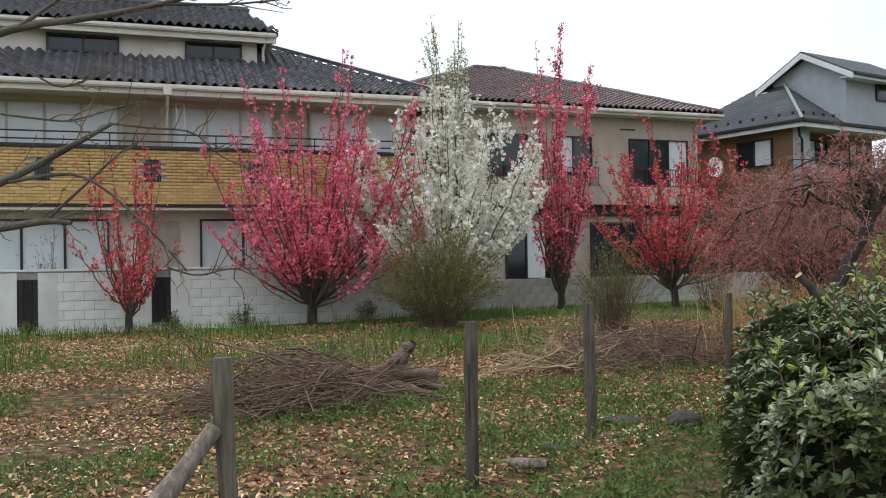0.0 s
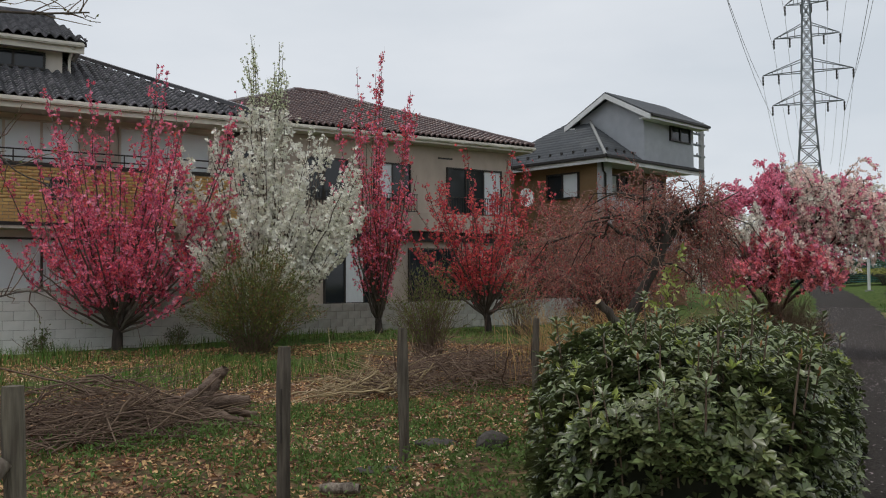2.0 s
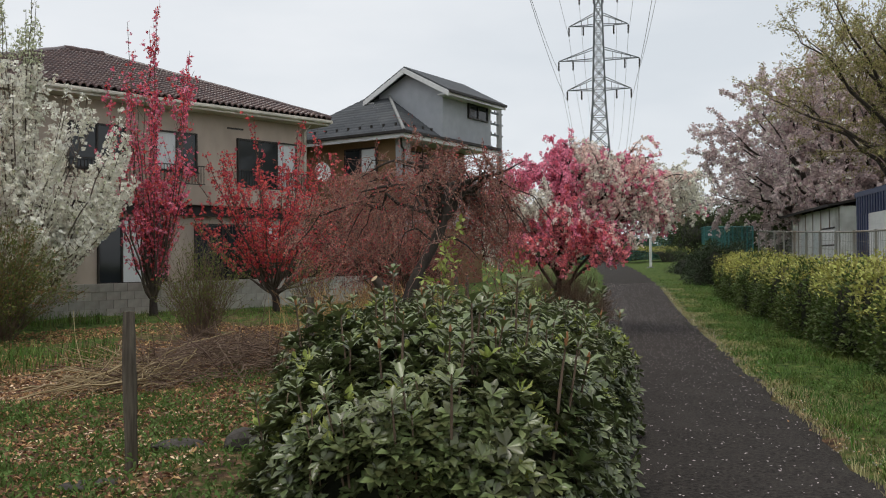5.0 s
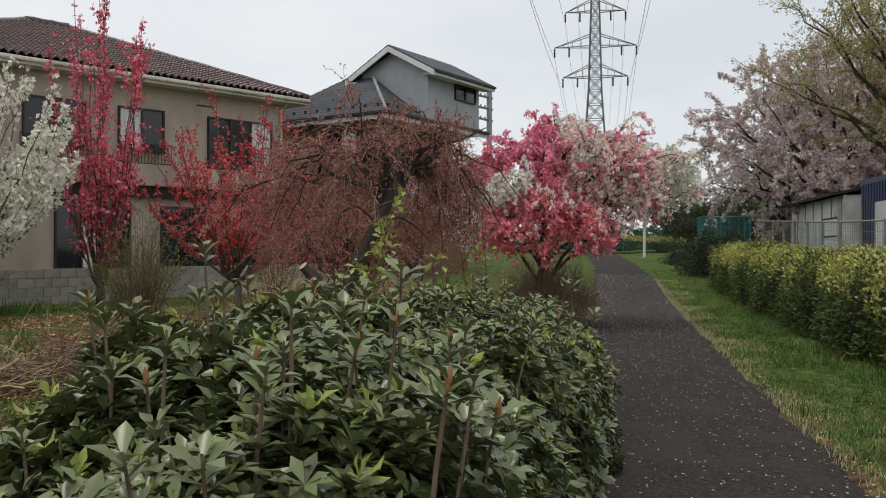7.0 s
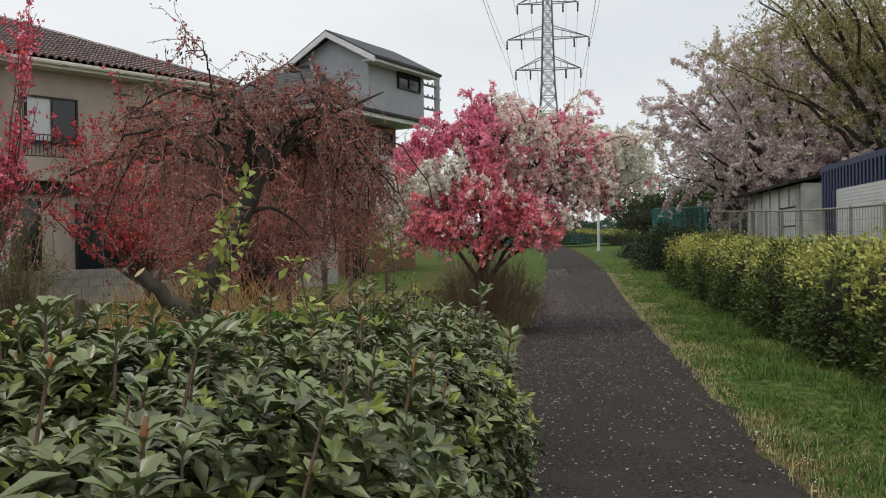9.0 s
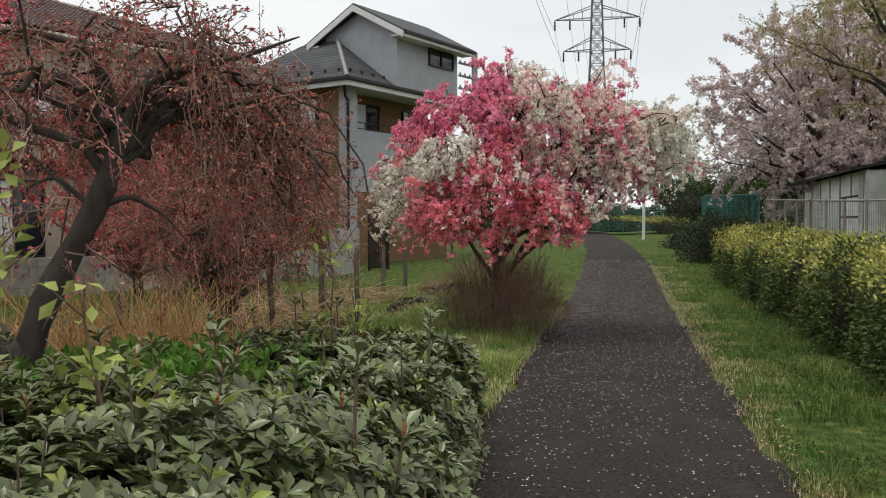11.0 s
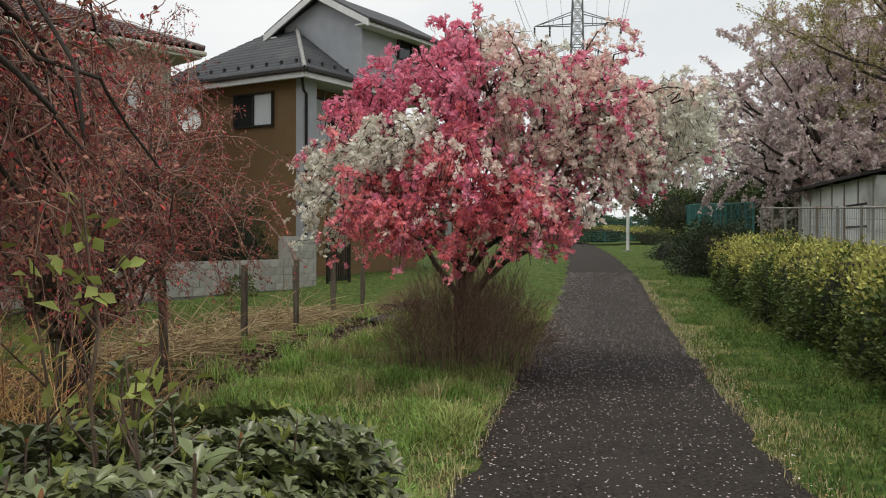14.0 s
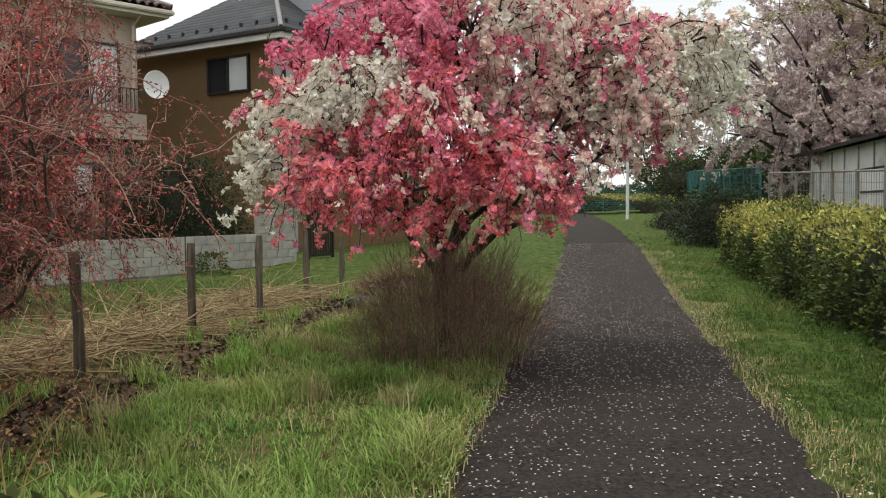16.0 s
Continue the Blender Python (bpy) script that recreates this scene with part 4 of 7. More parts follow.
# ---- the tan and grey house with slate roof and gabled top storey ----
def build_slate_house():
    H = thing("slate_roof_house", (12.7, 32.2, 0.65), 33, "three-storey tan and blue-grey house with dark slate roof", "house")
    E = 5.8
    sl, W, D = 0.72, 7.2, 7.2
    part("wall", bx(0.55, W - 0.5, 1.5, D - 0.5, -0.8, E), M["tan_tile"], H, "tan tiled main wall")
    part("wall", bx(0.55, 0.75, 0.55, 1.5, -0.8, E), M["tan_tile"], H, "tan tiled side wall")
    part("corner_column", bx(0.53, 1.15, 0.53, 0.8, -0.8, E), M["grey_wall"], H, "blue-grey rendered corner")
    part("balcony_wall", bx(1.15, W - 0.5, 0.57, 0.72, 2.2, 4.3), M["grey_wall"], H, "blue-grey balcony parapet")
    part("balcony_floor", bx(0.75, W - 0.5, 0.6, 1.5, 2.35, 2.5), M["grey_wall"], H)
    part("lower_wall", bx(1.15, W - 0.5, 0.62, 1.5, -0.8, 2.2), M["tan_tile"], H)
    railing(H, 1.2, W - 0.6, 4.33, 4.56, 0.64, M["dark_metal"], 0.5)
    window(H, 2.1, 3.5, 3.3, 5.35, 1.5, 2, [M["curtain"], M["glass"]], M["dark_metal"], label="balcony door with white curtain")
    window(H, 5.0, 6.3, 3.3, 5.35, 1.5, 2, [M["curtain"], M["glass"]], M["dark_metal"], label="balcony door with white curtain")
    part("clothes_arm", bx(3.8, 4.5, 0.5, 0.56, 5.2, 5.26), M["dark_metal"], H)
    part("clothes_arm", bx(4.1, 4.16, 0.5, 0.56, 4.3, 5.2), M["dark_metal"], H)
    part("meter_box", bx(0.9, 1.08, 0.44, 0.53, 2.95, 3.2, 0.01), M["dark_metal"], H)
    # side window on the face towards -x
    bm = bmesh.new()
    y0, y1, z0, z1 = 1.75, 3.3, 4.38, 5.32
    for a, b, c, d in ((y0 - 0.06, y1 + 0.06, z1, z1 + 0.06), (y0 - 0.06, y1 + 0.06, z0 - 0.06, z0), (y0 - 0.06, y0, z0, z1), (y1, y1 + 0.06, z0, z1), ((y0 + y1) / 2 - 0.03, (y0 + y1) / 2 + 0.03, z0, z1)):
        box(bm, 0.46, 0.57, a, b, c, d)
    w = part("window", bm, M["dark_metal"], H, "dark framed sliding side window")
    part("pane", bx(0.52, 0.535, y0, (y0 + y1) / 2 - 0.03, z0, z1), M["frosted"], w)
    part("pane", bx(0.52, 0.535, (y0 + y1) / 2 + 0.03, y1, z0, z1), M["glass"], w)
    pipe(H, [(0.45, 0.5, E - 0.1), (0.48, 0.47, E - 0.5), (0.62, 0.47, E - 0.6), (0.62, 0.47, -0.5)], 0.045, M["dark_metal"], "downpipe", "dark downpipe with bend")
    # eaves and roof courses
    part("soffit", bx(0.02, W, 0.02, D, E - 0.12, E - 0.06), M["white_trim"], H)
    for a in ((0, W + 0.06, -0.1, 0.0), (-0.1, 0.0, -0.1, D)):
        part("gutter", bx(*a, E - 0.06, E + 0.06, 0.02), M["dark_metal"], H, "dark gutter")
    part("fascia", bx(0.0, W, 0.003, 0.05, E - 0.22, E - 0.06), M["white_trim"], H)
    part("fascia", bx(0.003, 0.05, 0.05, D, E - 0.22, E - 0.06), M["white_trim"], H)
    for side in range(3):
        V, F = [], []
        for k in range(18):
            a0, a1 = k * 0.2, (k + 1) * 0.2 + 0.02
            if a1 > 3.6:
                break
            z0, z1 = E + sl * a0 + 0.02, E + sl * a1
            n = max(2, int((W - 2 * a0) / 0.9))
            for j in range(n):
                t0, t1 = j / n, (j + 0.995) / n
                def at(a, t, z):
                    q = a + (W - 2 * a) * t
                    return ((q, a, z), (a, q, z), (W - a, q, z))[side]
                c = [at(a0, t0, z0), at(a0, t1, z0), at(a1, t1, z1), at(a1, t0, z1), at(a0, t0, z0 - 0.03), at(a0, t1, z0 - 0.03)]
                b = len(V)
                V += c
                F += [[b, b + 1, b + 2, b + 3], [b + 4, b + 5, b + 1, b]]
        under("shingles", fast_mesh("shingles", V, F, M["slate"]), H, "dark slate shingle courses", "stuff")
    part("roof", prism([(0, 0, E - 0.05), (W, 0, E - 0.05), (W / 2, D / 2, E + sl * 3.6 - 0.03)], (0, 0.02, -0.03)), M["roof_and_shade"], H)
    part("roof", prism([(0, D, E), (W, D, E), (W / 2, D / 2, E + sl * 3.6)], (0, 0, -0.05)), M["roof_and_shade"], H)
    v, f = tubes([(np.linspace((0, 0, E + 0.05), (3.2, 3.2, E + sl * 3.2 + 0.06), 5), np.full(5, 0.07))], 6)
    under("hip_cap", fast_mesh("hip_cap", v, f, M["concrete"]), H, "pale metal hip flashing")
    for k in range(10):
        part("snow_guard", bx(0.7 + 0.6 * k, 0.76 + 0.6 * k, 0.42, 0.5, E + sl * 0.42 + 0.02, E + sl * 0.5 + 0.09), M["dark_metal"], H)
        part("snow_guard", bx(0.42, 0.5, 0.7 + 0.6 * k, 0.76 + 0.6 * k, E + sl * 0.42 + 0.02, E + sl * 0.5 + 0.09), M["dark_metal"], H)
    # gabled top storey
    x0, x1, y0, y1, ez, az, ym = 2.75, 6.6, 0.05, 3.3, 7.95, 8.82, 1.68
    top = part("top_storey", prism([(x0, y0, 5.9), (x0, y1, 5.9), (x0, y1, ez), (x0, ym, az - 0.12), (x0, y0, ez)], (x1 - x0, 0, 0)), M["grey_wall"], H, "blue-grey gabled top storey")
    window(H, 4.7, 6.2, 6.95, 7.5, y0, 2, [M["glass"]], M["dark_metal"], False, label="low dark window in the top storey")
    ov, xa, xb = 0.55, x0 - 0.4, x1 + 0.35
    g = (az - ez) / (ym - y0)
    for sgn, ye in ((1, y0 - ov), (-1, y1 + ov)):
        zl = az - g * abs(ym - ye)
        part("top_roof", prism([(xa, ye, zl), (xb, ye, zl), (xb, ym, az), (xa, ym, az)], (0, 0, 0.09)), M["slate"], H, "dark slate gable roof")
        part("bargeboard", prism([(xa - 0.03, ye, zl - 0.2), (xa - 0.03, ym, az - 0.2), (xa - 0.03, ym, az + 0.02), (xa - 0.03, ye, zl + 0.02)], (0.06, 0, 0)), M["white_trim"], H, "white gable bargeboard")
        part("eave_board", bx(xa, xb, ye - 0.02 if sgn > 0 else ye - 0.04, ye + 0.04 if sgn > 0 else ye + 0.02, zl - 0.16, zl + 0.01), M["white_trim"], H)
        part("eave_soffit", bx(xa + 0.03, xb, min(ye, y0 if sgn > 0 else y1) + 0.04, max(ye, y0 if sgn > 0 else y1), zl - 0.12, zl - 0.07), M["white_trim"], H)
    part("top_gutter", bx(xa, xb, y0 - ov - 0.12, y0 - ov - 0.02, ez - g * ov - 0.06, ez - g * ov + 0.05, 0.02), M["dark_metal"], H)


def build_block_wall():
    """Low concrete block boundary wall with a pier, before the beige and the tan house."""
    W = thing("block_wall", (7.2, 26.9, 0.22), 34.5, "low grey concrete block boundary wall", "wall", "", "structure")
    part("core", bx(-9.5, 5.2, 0.03, 0.1, -0.4, 0.77), M["mortar"], W)
    wall_pieces(W, "block", -9.5, 5.2, 0.0, 0.8, 0.0, 0.4, 0.2, 0.13, M["block"], 0.01, 300)
    part("pier", bx(5.22, 6.5, 0.03, 0.16, -0.4, 1.38), M["mortar"], W)
    wall_pieces(W, "block", 5.2, 6.52, 0.0, 1.4, -0.02, 0.4, 0.2, 0.2, M["block"], 0.01, 60)
    gate = thing("garden_gate", (13.0, 30.9, hz(13.0, 30.9)), 34.5, "tall dark metal garden gate beside a pier", "gate")
    bm = bmesh.new()
    for x in (0, 1.0):
        box(bm, x, x + 0.06, 0, 0.06, 0, 1.9)
    box(bm, 0, 1.06, 0.01, 0.05, 1.8, 1.88)
    box(bm, 0, 1.06, 0.01, 0.05, 0.08, 0.16)
    part("gate_frame", bm, M["dark_metal"], gate)
    for k in range(9):
        part("bar", bx(0.09 + k * 0.105, 0.14 + k * 0.105, 0.015, 0.045, 0.16, 1.8), M["dark_metal"], gate)


# ---- fence posts of the lot ----
def build_posts():
    spots = [(-1.04, 4.1, 1.08, -1), (0.1, 5.95, 1.1, 1), (1.16, 7.6, 1.13, -0.5), (3.45, 11.25, 1.05, 1.5), (4.8, 13.5, 1.02, -2), (5.85, 15.15, 1.0, 1),
             (6.88, 16.8, 1.22, -1), (8.12, 18.8, 1.2, 1), (9.33, 20.7, 1.22, 0.5), (10.6, 22.77, 1.23, -1), (11.9, 24.9, 1.05, 1)]
    for k, (x, y, h, tilt) in enumerate(spots):
        P = thing("fence_post", (x, y, hz(x, y) - 0.15), random.uniform(0, 60), "weathered grey wooden fence post, split at the top" if k != 9 else "dark round-topped wooden fence post", "fence post", "posts along the lot")
        n, sides = 9, 10
        zz = np.linspace(0, h + 0.15 - hz(x, y), n)
        pts = np.column_stack([0.008 * np.sin(zz * 4 + k) + math.tan(radians(tilt)) * zz, 0.008 * np.cos(zz * 3 + k), zz])
        rad = 0.047 + 0.003 * np.sin(zz * 7 + k)
        rad[-1] *= 0.93
        v, f = tubes([(pts, rad)], sides)
        v = np.vstack([v, pts[-1] + [0, 0, 0.004]])
        top = (n - 1) * sides
        tri = [[top + j, top + (j + 1) % sides, len(v) - 1] for j in range(sides)]
        me = bpy.data.meshes.new("shaft")
        me.from_pydata([tuple(q) for q in v], [], [tuple(q) for q in f] + tri)
        me.materials.append(M["post"])
        under("shaft", me, P)
        for _ in range(3):
            a, z0 = random.uniform(0, 6.28), random.uniform(0.3, h - 0.3)
            c = Vector((math.cos(a), math.sin(a), 0)) * 0.0475
            part("crack", bx(c.x - 0.004, c.x + 0.004, c.y - 0.004, c.y + 0.004, z0, z0 + random.uniform(0.15, 0.4)), M["bark_dark"], P)
    B = thing("brace_pole", (-1.62, 3.55, hz(-1.62, 3.55) - 0.1), 0, "split weathered log leaning on a fence post", "log")
    pts = np.linspace((-0.12, -0.12, 0), (0.53, 0.5, 0.88), 8)
    pts[:, 2] += 0.01 * np.sin(np.arange(8) * 2.1)
    v, f = tubes([(pts, 0.048 + 0.009 * np.sin(np.arange(8) * 1.7))], 8)
    under("shaft", fast_mesh("shaft", v, f, M["split_wood"]), B)


# ---- right side: teal fence, shed, container ----
def build_fences():
    # teal mesh fence with posts, then an older grey-brown stretch nearer
    def stretch(name, s0, s1, o, h, label, m_post, m_wire, gap, wire=0.075, wr=0.011):
        x, y = lane(s0, o)
        Fn = thing(name, (x, y, 0), 0, label, "fence")
        for s in np.arange(s0, s1 + 0.01, gap):
            px, py = lane(s, o)
            z = hz(px, py)
            pipe(Fn, [(px - x, py - y, z - 0.1), (px - x, py - y, z + h + 0.04)], 0.035, m_post, "post")
        for s in np.arange(s0, s1 - 0.01, gap):
            a, b = lane(s + 0.04, o), lane(s + gap - 0.04, o)
            za, zb = hz(*a), hz(*b)
            lines = []
            for t in np.linspace(0, 1, max(2, int(gap / wire))):
                q = (a[0] + (b[0] - a[0]) * t - x, a[1] + (b[1] - a[1]) * t - y)
                zq = za + (zb - za) * t
                lines.append(([(*q, zq + 0.06), (*q, zq + h)], [wr, wr]))
            for hh in np.linspace(0.08, h, 9):
                lines.append(([(a[0] - x, a[1] - y, za + hh), (b[0] - x, b[1] - y, zb + hh)], [wr * 0.8, wr * 0.8]))
            lines.append(([(a[0] - x, a[1] - y, za + h), (b[0] - x, b[1] - y, zb + h)], [0.025, 0.025]))
            v, f = tubes(lines, 4)
            under("mesh_panel", fast_mesh("mesh_panel", v, f, m_wire), Fn)
    stretch("mesh_fence", 31.0, 61, 4.6, 2.3, "long teal painted mesh fence", M["teal"], M["teal"], 1.75, 0.15, 0.007)
    stretch("old_fence", 6.0, 30.0, 4.7, 2.1, "old rusty grey mesh fence with leaning posts", M["grey_fence"], M["grey_fence"], 2.0, 0.16, 0.006)
    x, y = lane(57.5, -9.0)
    end = thing("end_fence", (x, y, 0), 0, "teal mesh fence across the path's end", "fence")
    for k in range(8):
        a = lane(57.5, -9.0 + 1.7 * k)
        pipe(end, [(a[0] - x, a[1] - y, hz(*a) - 0.1), (a[0] - x, a[1] - y, hz(*a) + 1.7)], 0.035, M["teal"], "post")
        b = lane(57.5, -9.0 + 1.7 * (k + 1))
        lines = [([(a[0] - x, a[1] - y, hz(*a) + hh), (b[0] - x, b[1] - y, hz(*b) + hh)], [0.012, 0.012]) for hh in np.linspace(0.1, 1.65, 12)]
        lines += [([(a[0] + (b[0] - a[0]) * t - x, a[1] + (b[1] - a[1]) * t - y, hz(*a)), (a[0] + (b[0] - a[0]) * t - x, a[1] + (b[1] - a[1]) * t - y, hz(*a) + 1.65)], [0.01, 0.01]) for t in np.linspace(0, 1, 14)]
        v, f = tubes(lines, 4)
        under("mesh_panel", fast_mesh("mesh_panel", v, f, M["teal"]), end)


def build_sheds():
    turn = math.degrees(math.atan2(ALONG[1], ALONG[0]))
    x, y = lane(18.6, 5.9)
    C = thing("storage_container", (x, y, hz(x, y)), turn, "navy blue steel storage container with white roller shutter", "container")
    # local x runs along the path, local -y looks away from it, +y towards the path
    bm = bmesh.new()
    box(bm, -6.5, 0.0, -2.4, -0.03, 0.0, 3.25)
    part("body", bm, M["navy"], C)
    bm = bmesh.new()
    for k in range(24):
        box(bm, -6.45 + k * 0.27, -6.31 + k * 0.27, -0.03, 0.02, 2.6, 3.15)
    box(bm, -6.55, 0.03, -0.04, 0.03, 3.15, 3.3)
    for k in range(5):
        box(bm, -1.25 + k * 0.25, -1.11 + k * 0.25, -0.03, 0.02, 0.1, 2.6)
    box(bm, -1.4, -1.3, -0.03, 0.05, 0.0, 2.62)
    part("ribs", bm, M["navy"], C)
    sh = part("roller_shutter", bx(-5.6, -1.4, -0.03, -0.005, 0.05, 2.6), M["white_trim"], C, "white roller shutter")
    bm = bmesh.new()
    for k in range(30):
        box(bm, -5.6, -1.4, -0.005, 0.012, 0.1 + k * 0.083, 0.155 + k * 0.083)
    part("slats", bm, M["white_trim"], sh)
    x, y = lane(31.0, 6.6)
    S = thing("shed", (x, y, hz(x, y)), turn, "long pale corrugated shed with a low dark roof", "shed")
    part("wall", bx(-7.5, 1.5, -5, 0, -0.3, 2.75), M["shed"], S, "pale stained metal wall")
    bm = bmesh.new()
    for k in range(9):
        box(bm, -7.52, 1.52, 0.0, 0.02, 0.3 * k, 0.3 * k + 0.27)
    part("cladding", bm, M["shed"], S)
    part("roof", prism([(-7.8, 0.5, 2.72), (1.9, 0.5, 2.72), (1.9, -2.6, 3.3), (-7.8, -2.6, 3.3)], (0, 0, 0.09)), M["roof_and_shade"], S, "dark low roof")
    part("roof", prism([(-7.8, -5.5, 2.72), (1.9, -5.5, 2.72), (1.9, -2.6, 3.3), (-7.8, -2.6, 3.3)], (0, 0, 0.09)), M["roof_and_shade"], S)
    door = part("door", bx(-6.8, -4.8, 0.02, 0.06, 0.0, 2.0), M["white_trim"], S, "pale sliding door")
    for z in (0.65, 1.3, 1.95):
        part("rail", bx(-6.85, -4.75, 0.06, 0.085, z, z + 0.06), M["roof_and_shade"], door)
    for q in np.arange(-7.4, 1.5, 1.48):
        part("batten", bx(q, q + 0.09, 0.02, 0.05, 0.0, 2.7), M["grey_fence"], S, "weathered upright batten")
    for k, (a, b) in enumerate(((-4.2, -3.0), (-1.8, -0.6))):
        part("panel", bx(a, b, 0.02, 0.05, 0.7, 1.9), M["frosted"], S)


def build_pole():
    x, y = lane(41.2, 0.45)
    P = thing("white_pole", (x, y, hz(x, y)), 0, "slim white painted pole beside the path", "pole")
    pipe(P, [(0, 0, -0.2), (0, 0, 4.4)], 0.075, M["white_plastic"], "shaft")
    part("cap", bx(-0.09, 0.09, -0.09, 0.09, 4.4, 4.46, 0.02), M["white_plastic"], P)
    part("footing", bx(-0.16, 0.16, -0.16, 0.16, -0.1, 0.06, 0.02), M["concrete"], P)


def build_utility_pole():
    P = thing("utility_pole", (22.9, 44.2, 0.9), 30, "concrete utility pole with cross-arms and insulators", "utility pole")
    pipe(P, [(0, 0, 0), (0, 0, 9.3)], 0.15, M["concrete"], "shaft")
    for z in (7.4, 8.0, 8.6):
        part("cross_arm", bx(-1.3, 0.3, -0.05, 0.05, z, z + 0.09), M["galv"], P)
        for k in range(4):
            part("insulator", bx(-1.24 + 0.4 * k, -1.18 + 0.4 * k, -0.03, 0.03, z + 0.09, z + 0.2, 0.01), M["dark_metal"], P)


def build_pylon():
    P = thing("power_pylon", (66.6, 100.3, 1.4), -34, "tall grey steel lattice power pylon with cross-arms", "pylon")
    def half(z):
        return 2.3 - 1.45 * min(z, 21.0) / 21.0 - max(0, z - 21.0) * 0.028
    legs = []
    zs = [0, 3.5, 6.8, 9.8, 12.5, 15, 17.2, 19.2, 21, 22.6, 24.2, 25.8, 27.4, 29, 30.6, 32.2, 33.8, 35.4, 37.0]
    for sx in (-1, 1):
        for sy in (-1, 1):
            legs.append(([(sx * half(z), sy * half(z), z) for z in zs], [0.11] * len(zs)))
    for leg in legs:
        v, f = tubes([leg], 4)
        under("leg", fast_mesh("leg", v, f, M["galv"]), P)
    br = []
    for a, b in zip(zs, zs[1:]):
        for sx, sy, tx, ty in ((-1, -1, 1, -1), (1, -1, 1, 1), (1, 1, -1, 1), (-1, 1, -1, -1)):
            ha, hb = half(a), half(b)
            br += [([(sx * ha, sy * ha, a), (tx * hb, ty * hb, b)], [0.055] * 2), ([(tx * ha, ty * ha, a), (sx * hb, sy * hb, b)], [0.055] * 2), ([(sx * hb, sy * hb, b), (tx * hb, ty * hb, b)], [0.05] * 2)]
    v, f = tubes(br, 4)
    under("bracing", fast_mesh("bracing", v, f, M["galv"]), P, "diagonal lattice bracing", "stuff")
    for z, w in ((22.8, 4.2), (26.8, 5.3), (31.4, 3.9), (35.6, 2.5)):
        for sgn in (-1, 1):
            lines = []
            for sy in (-1, 1):
                h = half(z)
                lines += [([(sgn * h, sy * h, z), (sgn * w, 0, z)], [0.07, 0.05]), ([(sgn * h, sy * h, z + 1.5), (sgn * w, 0, z)], [0.06, 0.05])]
            for t in (0.25, 0.5, 0.75):
                xx = sgn * (half(z) + (w - half(z)) * t)
                lines.append(([(xx, half(z) * (1 - t), z), (xx, -half(z) * (1 - t), z)], [0.04, 0.04]))
                lines.append(([(xx, 0, z), (xx, half(z) * (1 - t), z + 1.5 * (1 - t))], [0.04, 0.04]))
            v, f = tubes(lines, 4)
            arm = under("cross_arm", fast_mesh("cross_arm", v, f, M["galv"]), P)
            for d in (0.0, 1.9):
                pts = [(sgn * (w - d), 0, z - 0.1 - 0.2 * k) for k in range(7)]
                v, f = tubes([(pts, [0.08, 0.15] * 3 + [0.08])], 6)
                under("insulator", fast_mesh("insulator", v, f, M["dark_metal"]), arm)
            t = np.linspace(0, 1, 14)
            for far in (-1, 1):
                pts = np.column_stack([sgn * w + 0 * t, far * 150 * t, z - 1.4 - 20 * t + 18 * t * t + 5 * t])
                v, f = tubes([(pts, np.full(14, 0.02))], 4)
                under("cable", fast_mesh("cable", v, f, M["dark_metal"]), P)


build_brick_house()
build_garden_wall()
build_beige_house()
build_dish()
build_slate_house()
build_block_wall()
build_posts()
build_fences()
build_sheds()
build_pole()
build_utility_pole()
build_pylon()


# ---- vegetation ----
def curve_line(p0, p1, p2, n=8, wob=0.0):
    t = np.linspace(0, 1, n)[:, None]
    q = (1 - t) ** 2 * np.array(p0) + 2 * t * (1 - t) * np.array(p1) + t * t * np.array(p2)
    if wob:
        q[1:-1] += rng.normal(size=(n - 2, 3)) * wob
    return q


def point_on(line, t):
    i = min(int(t * (len(line) - 1)), len(line) - 2)
    f = t * (len(line) - 1) - i
    return line[i] * (1 - f) + line[i + 1] * f, unit(line[i + 1] - line[i])


def put_tubes(name, lines, material, parent, sides=5, label="", kind=""):
    if not lines:
        return None
    v, f = tubes(lines, sides)
    me = fast_mesh(name, v, f, material)
    me.polygons.foreach_set("use_smooth", np.ones(len(f), bool))
    return under(name, me, parent, label, kind)


def put_flowers(name, pts, out, size, material, parent, label="", petals=5):
    pts = np.array(pts)
    v, f = flowers(pts, out, rng.uniform(0.7, 1.25, len(pts)) * size, petals)
    return under(name, fast_mesh(name, v, f, material), parent, label, "stuff")


def put_leaves(name, pts, axes, size, material, parent, label="", ratio=0.42, kind="stuff"):
    pts = np.array(pts)
    n = len(pts)
    v, f = leaves(pts, axes, rand_dirs(n) + [0, 0, 1.2], rng.uniform(0.65, 1.25, n) * size, rng.uniform(0.8, 1.2, n) * size * ratio)
    return under(name, fast_mesh(name, v, f, material), parent, label, kind)


def along(lines, n, jitter, lo=0.1):
    """n points strewn along many lines, each with the line's direction."""
    L = np.array([np.linalg.norm(np.diff(l, axis=0), axis=1).sum() for l in lines])
    pick = rng.choice(len(lines), n, p=L / L.sum())
    P, D = np.zeros((n, 3)), np.zeros((n, 3))
    for k, i in enumerate(pick):
        P[k], D[k] = point_on(lines[i], rng.uniform(lo, 1))
    return P + rng.normal(size=(n, 3)) * jitter, D, pick


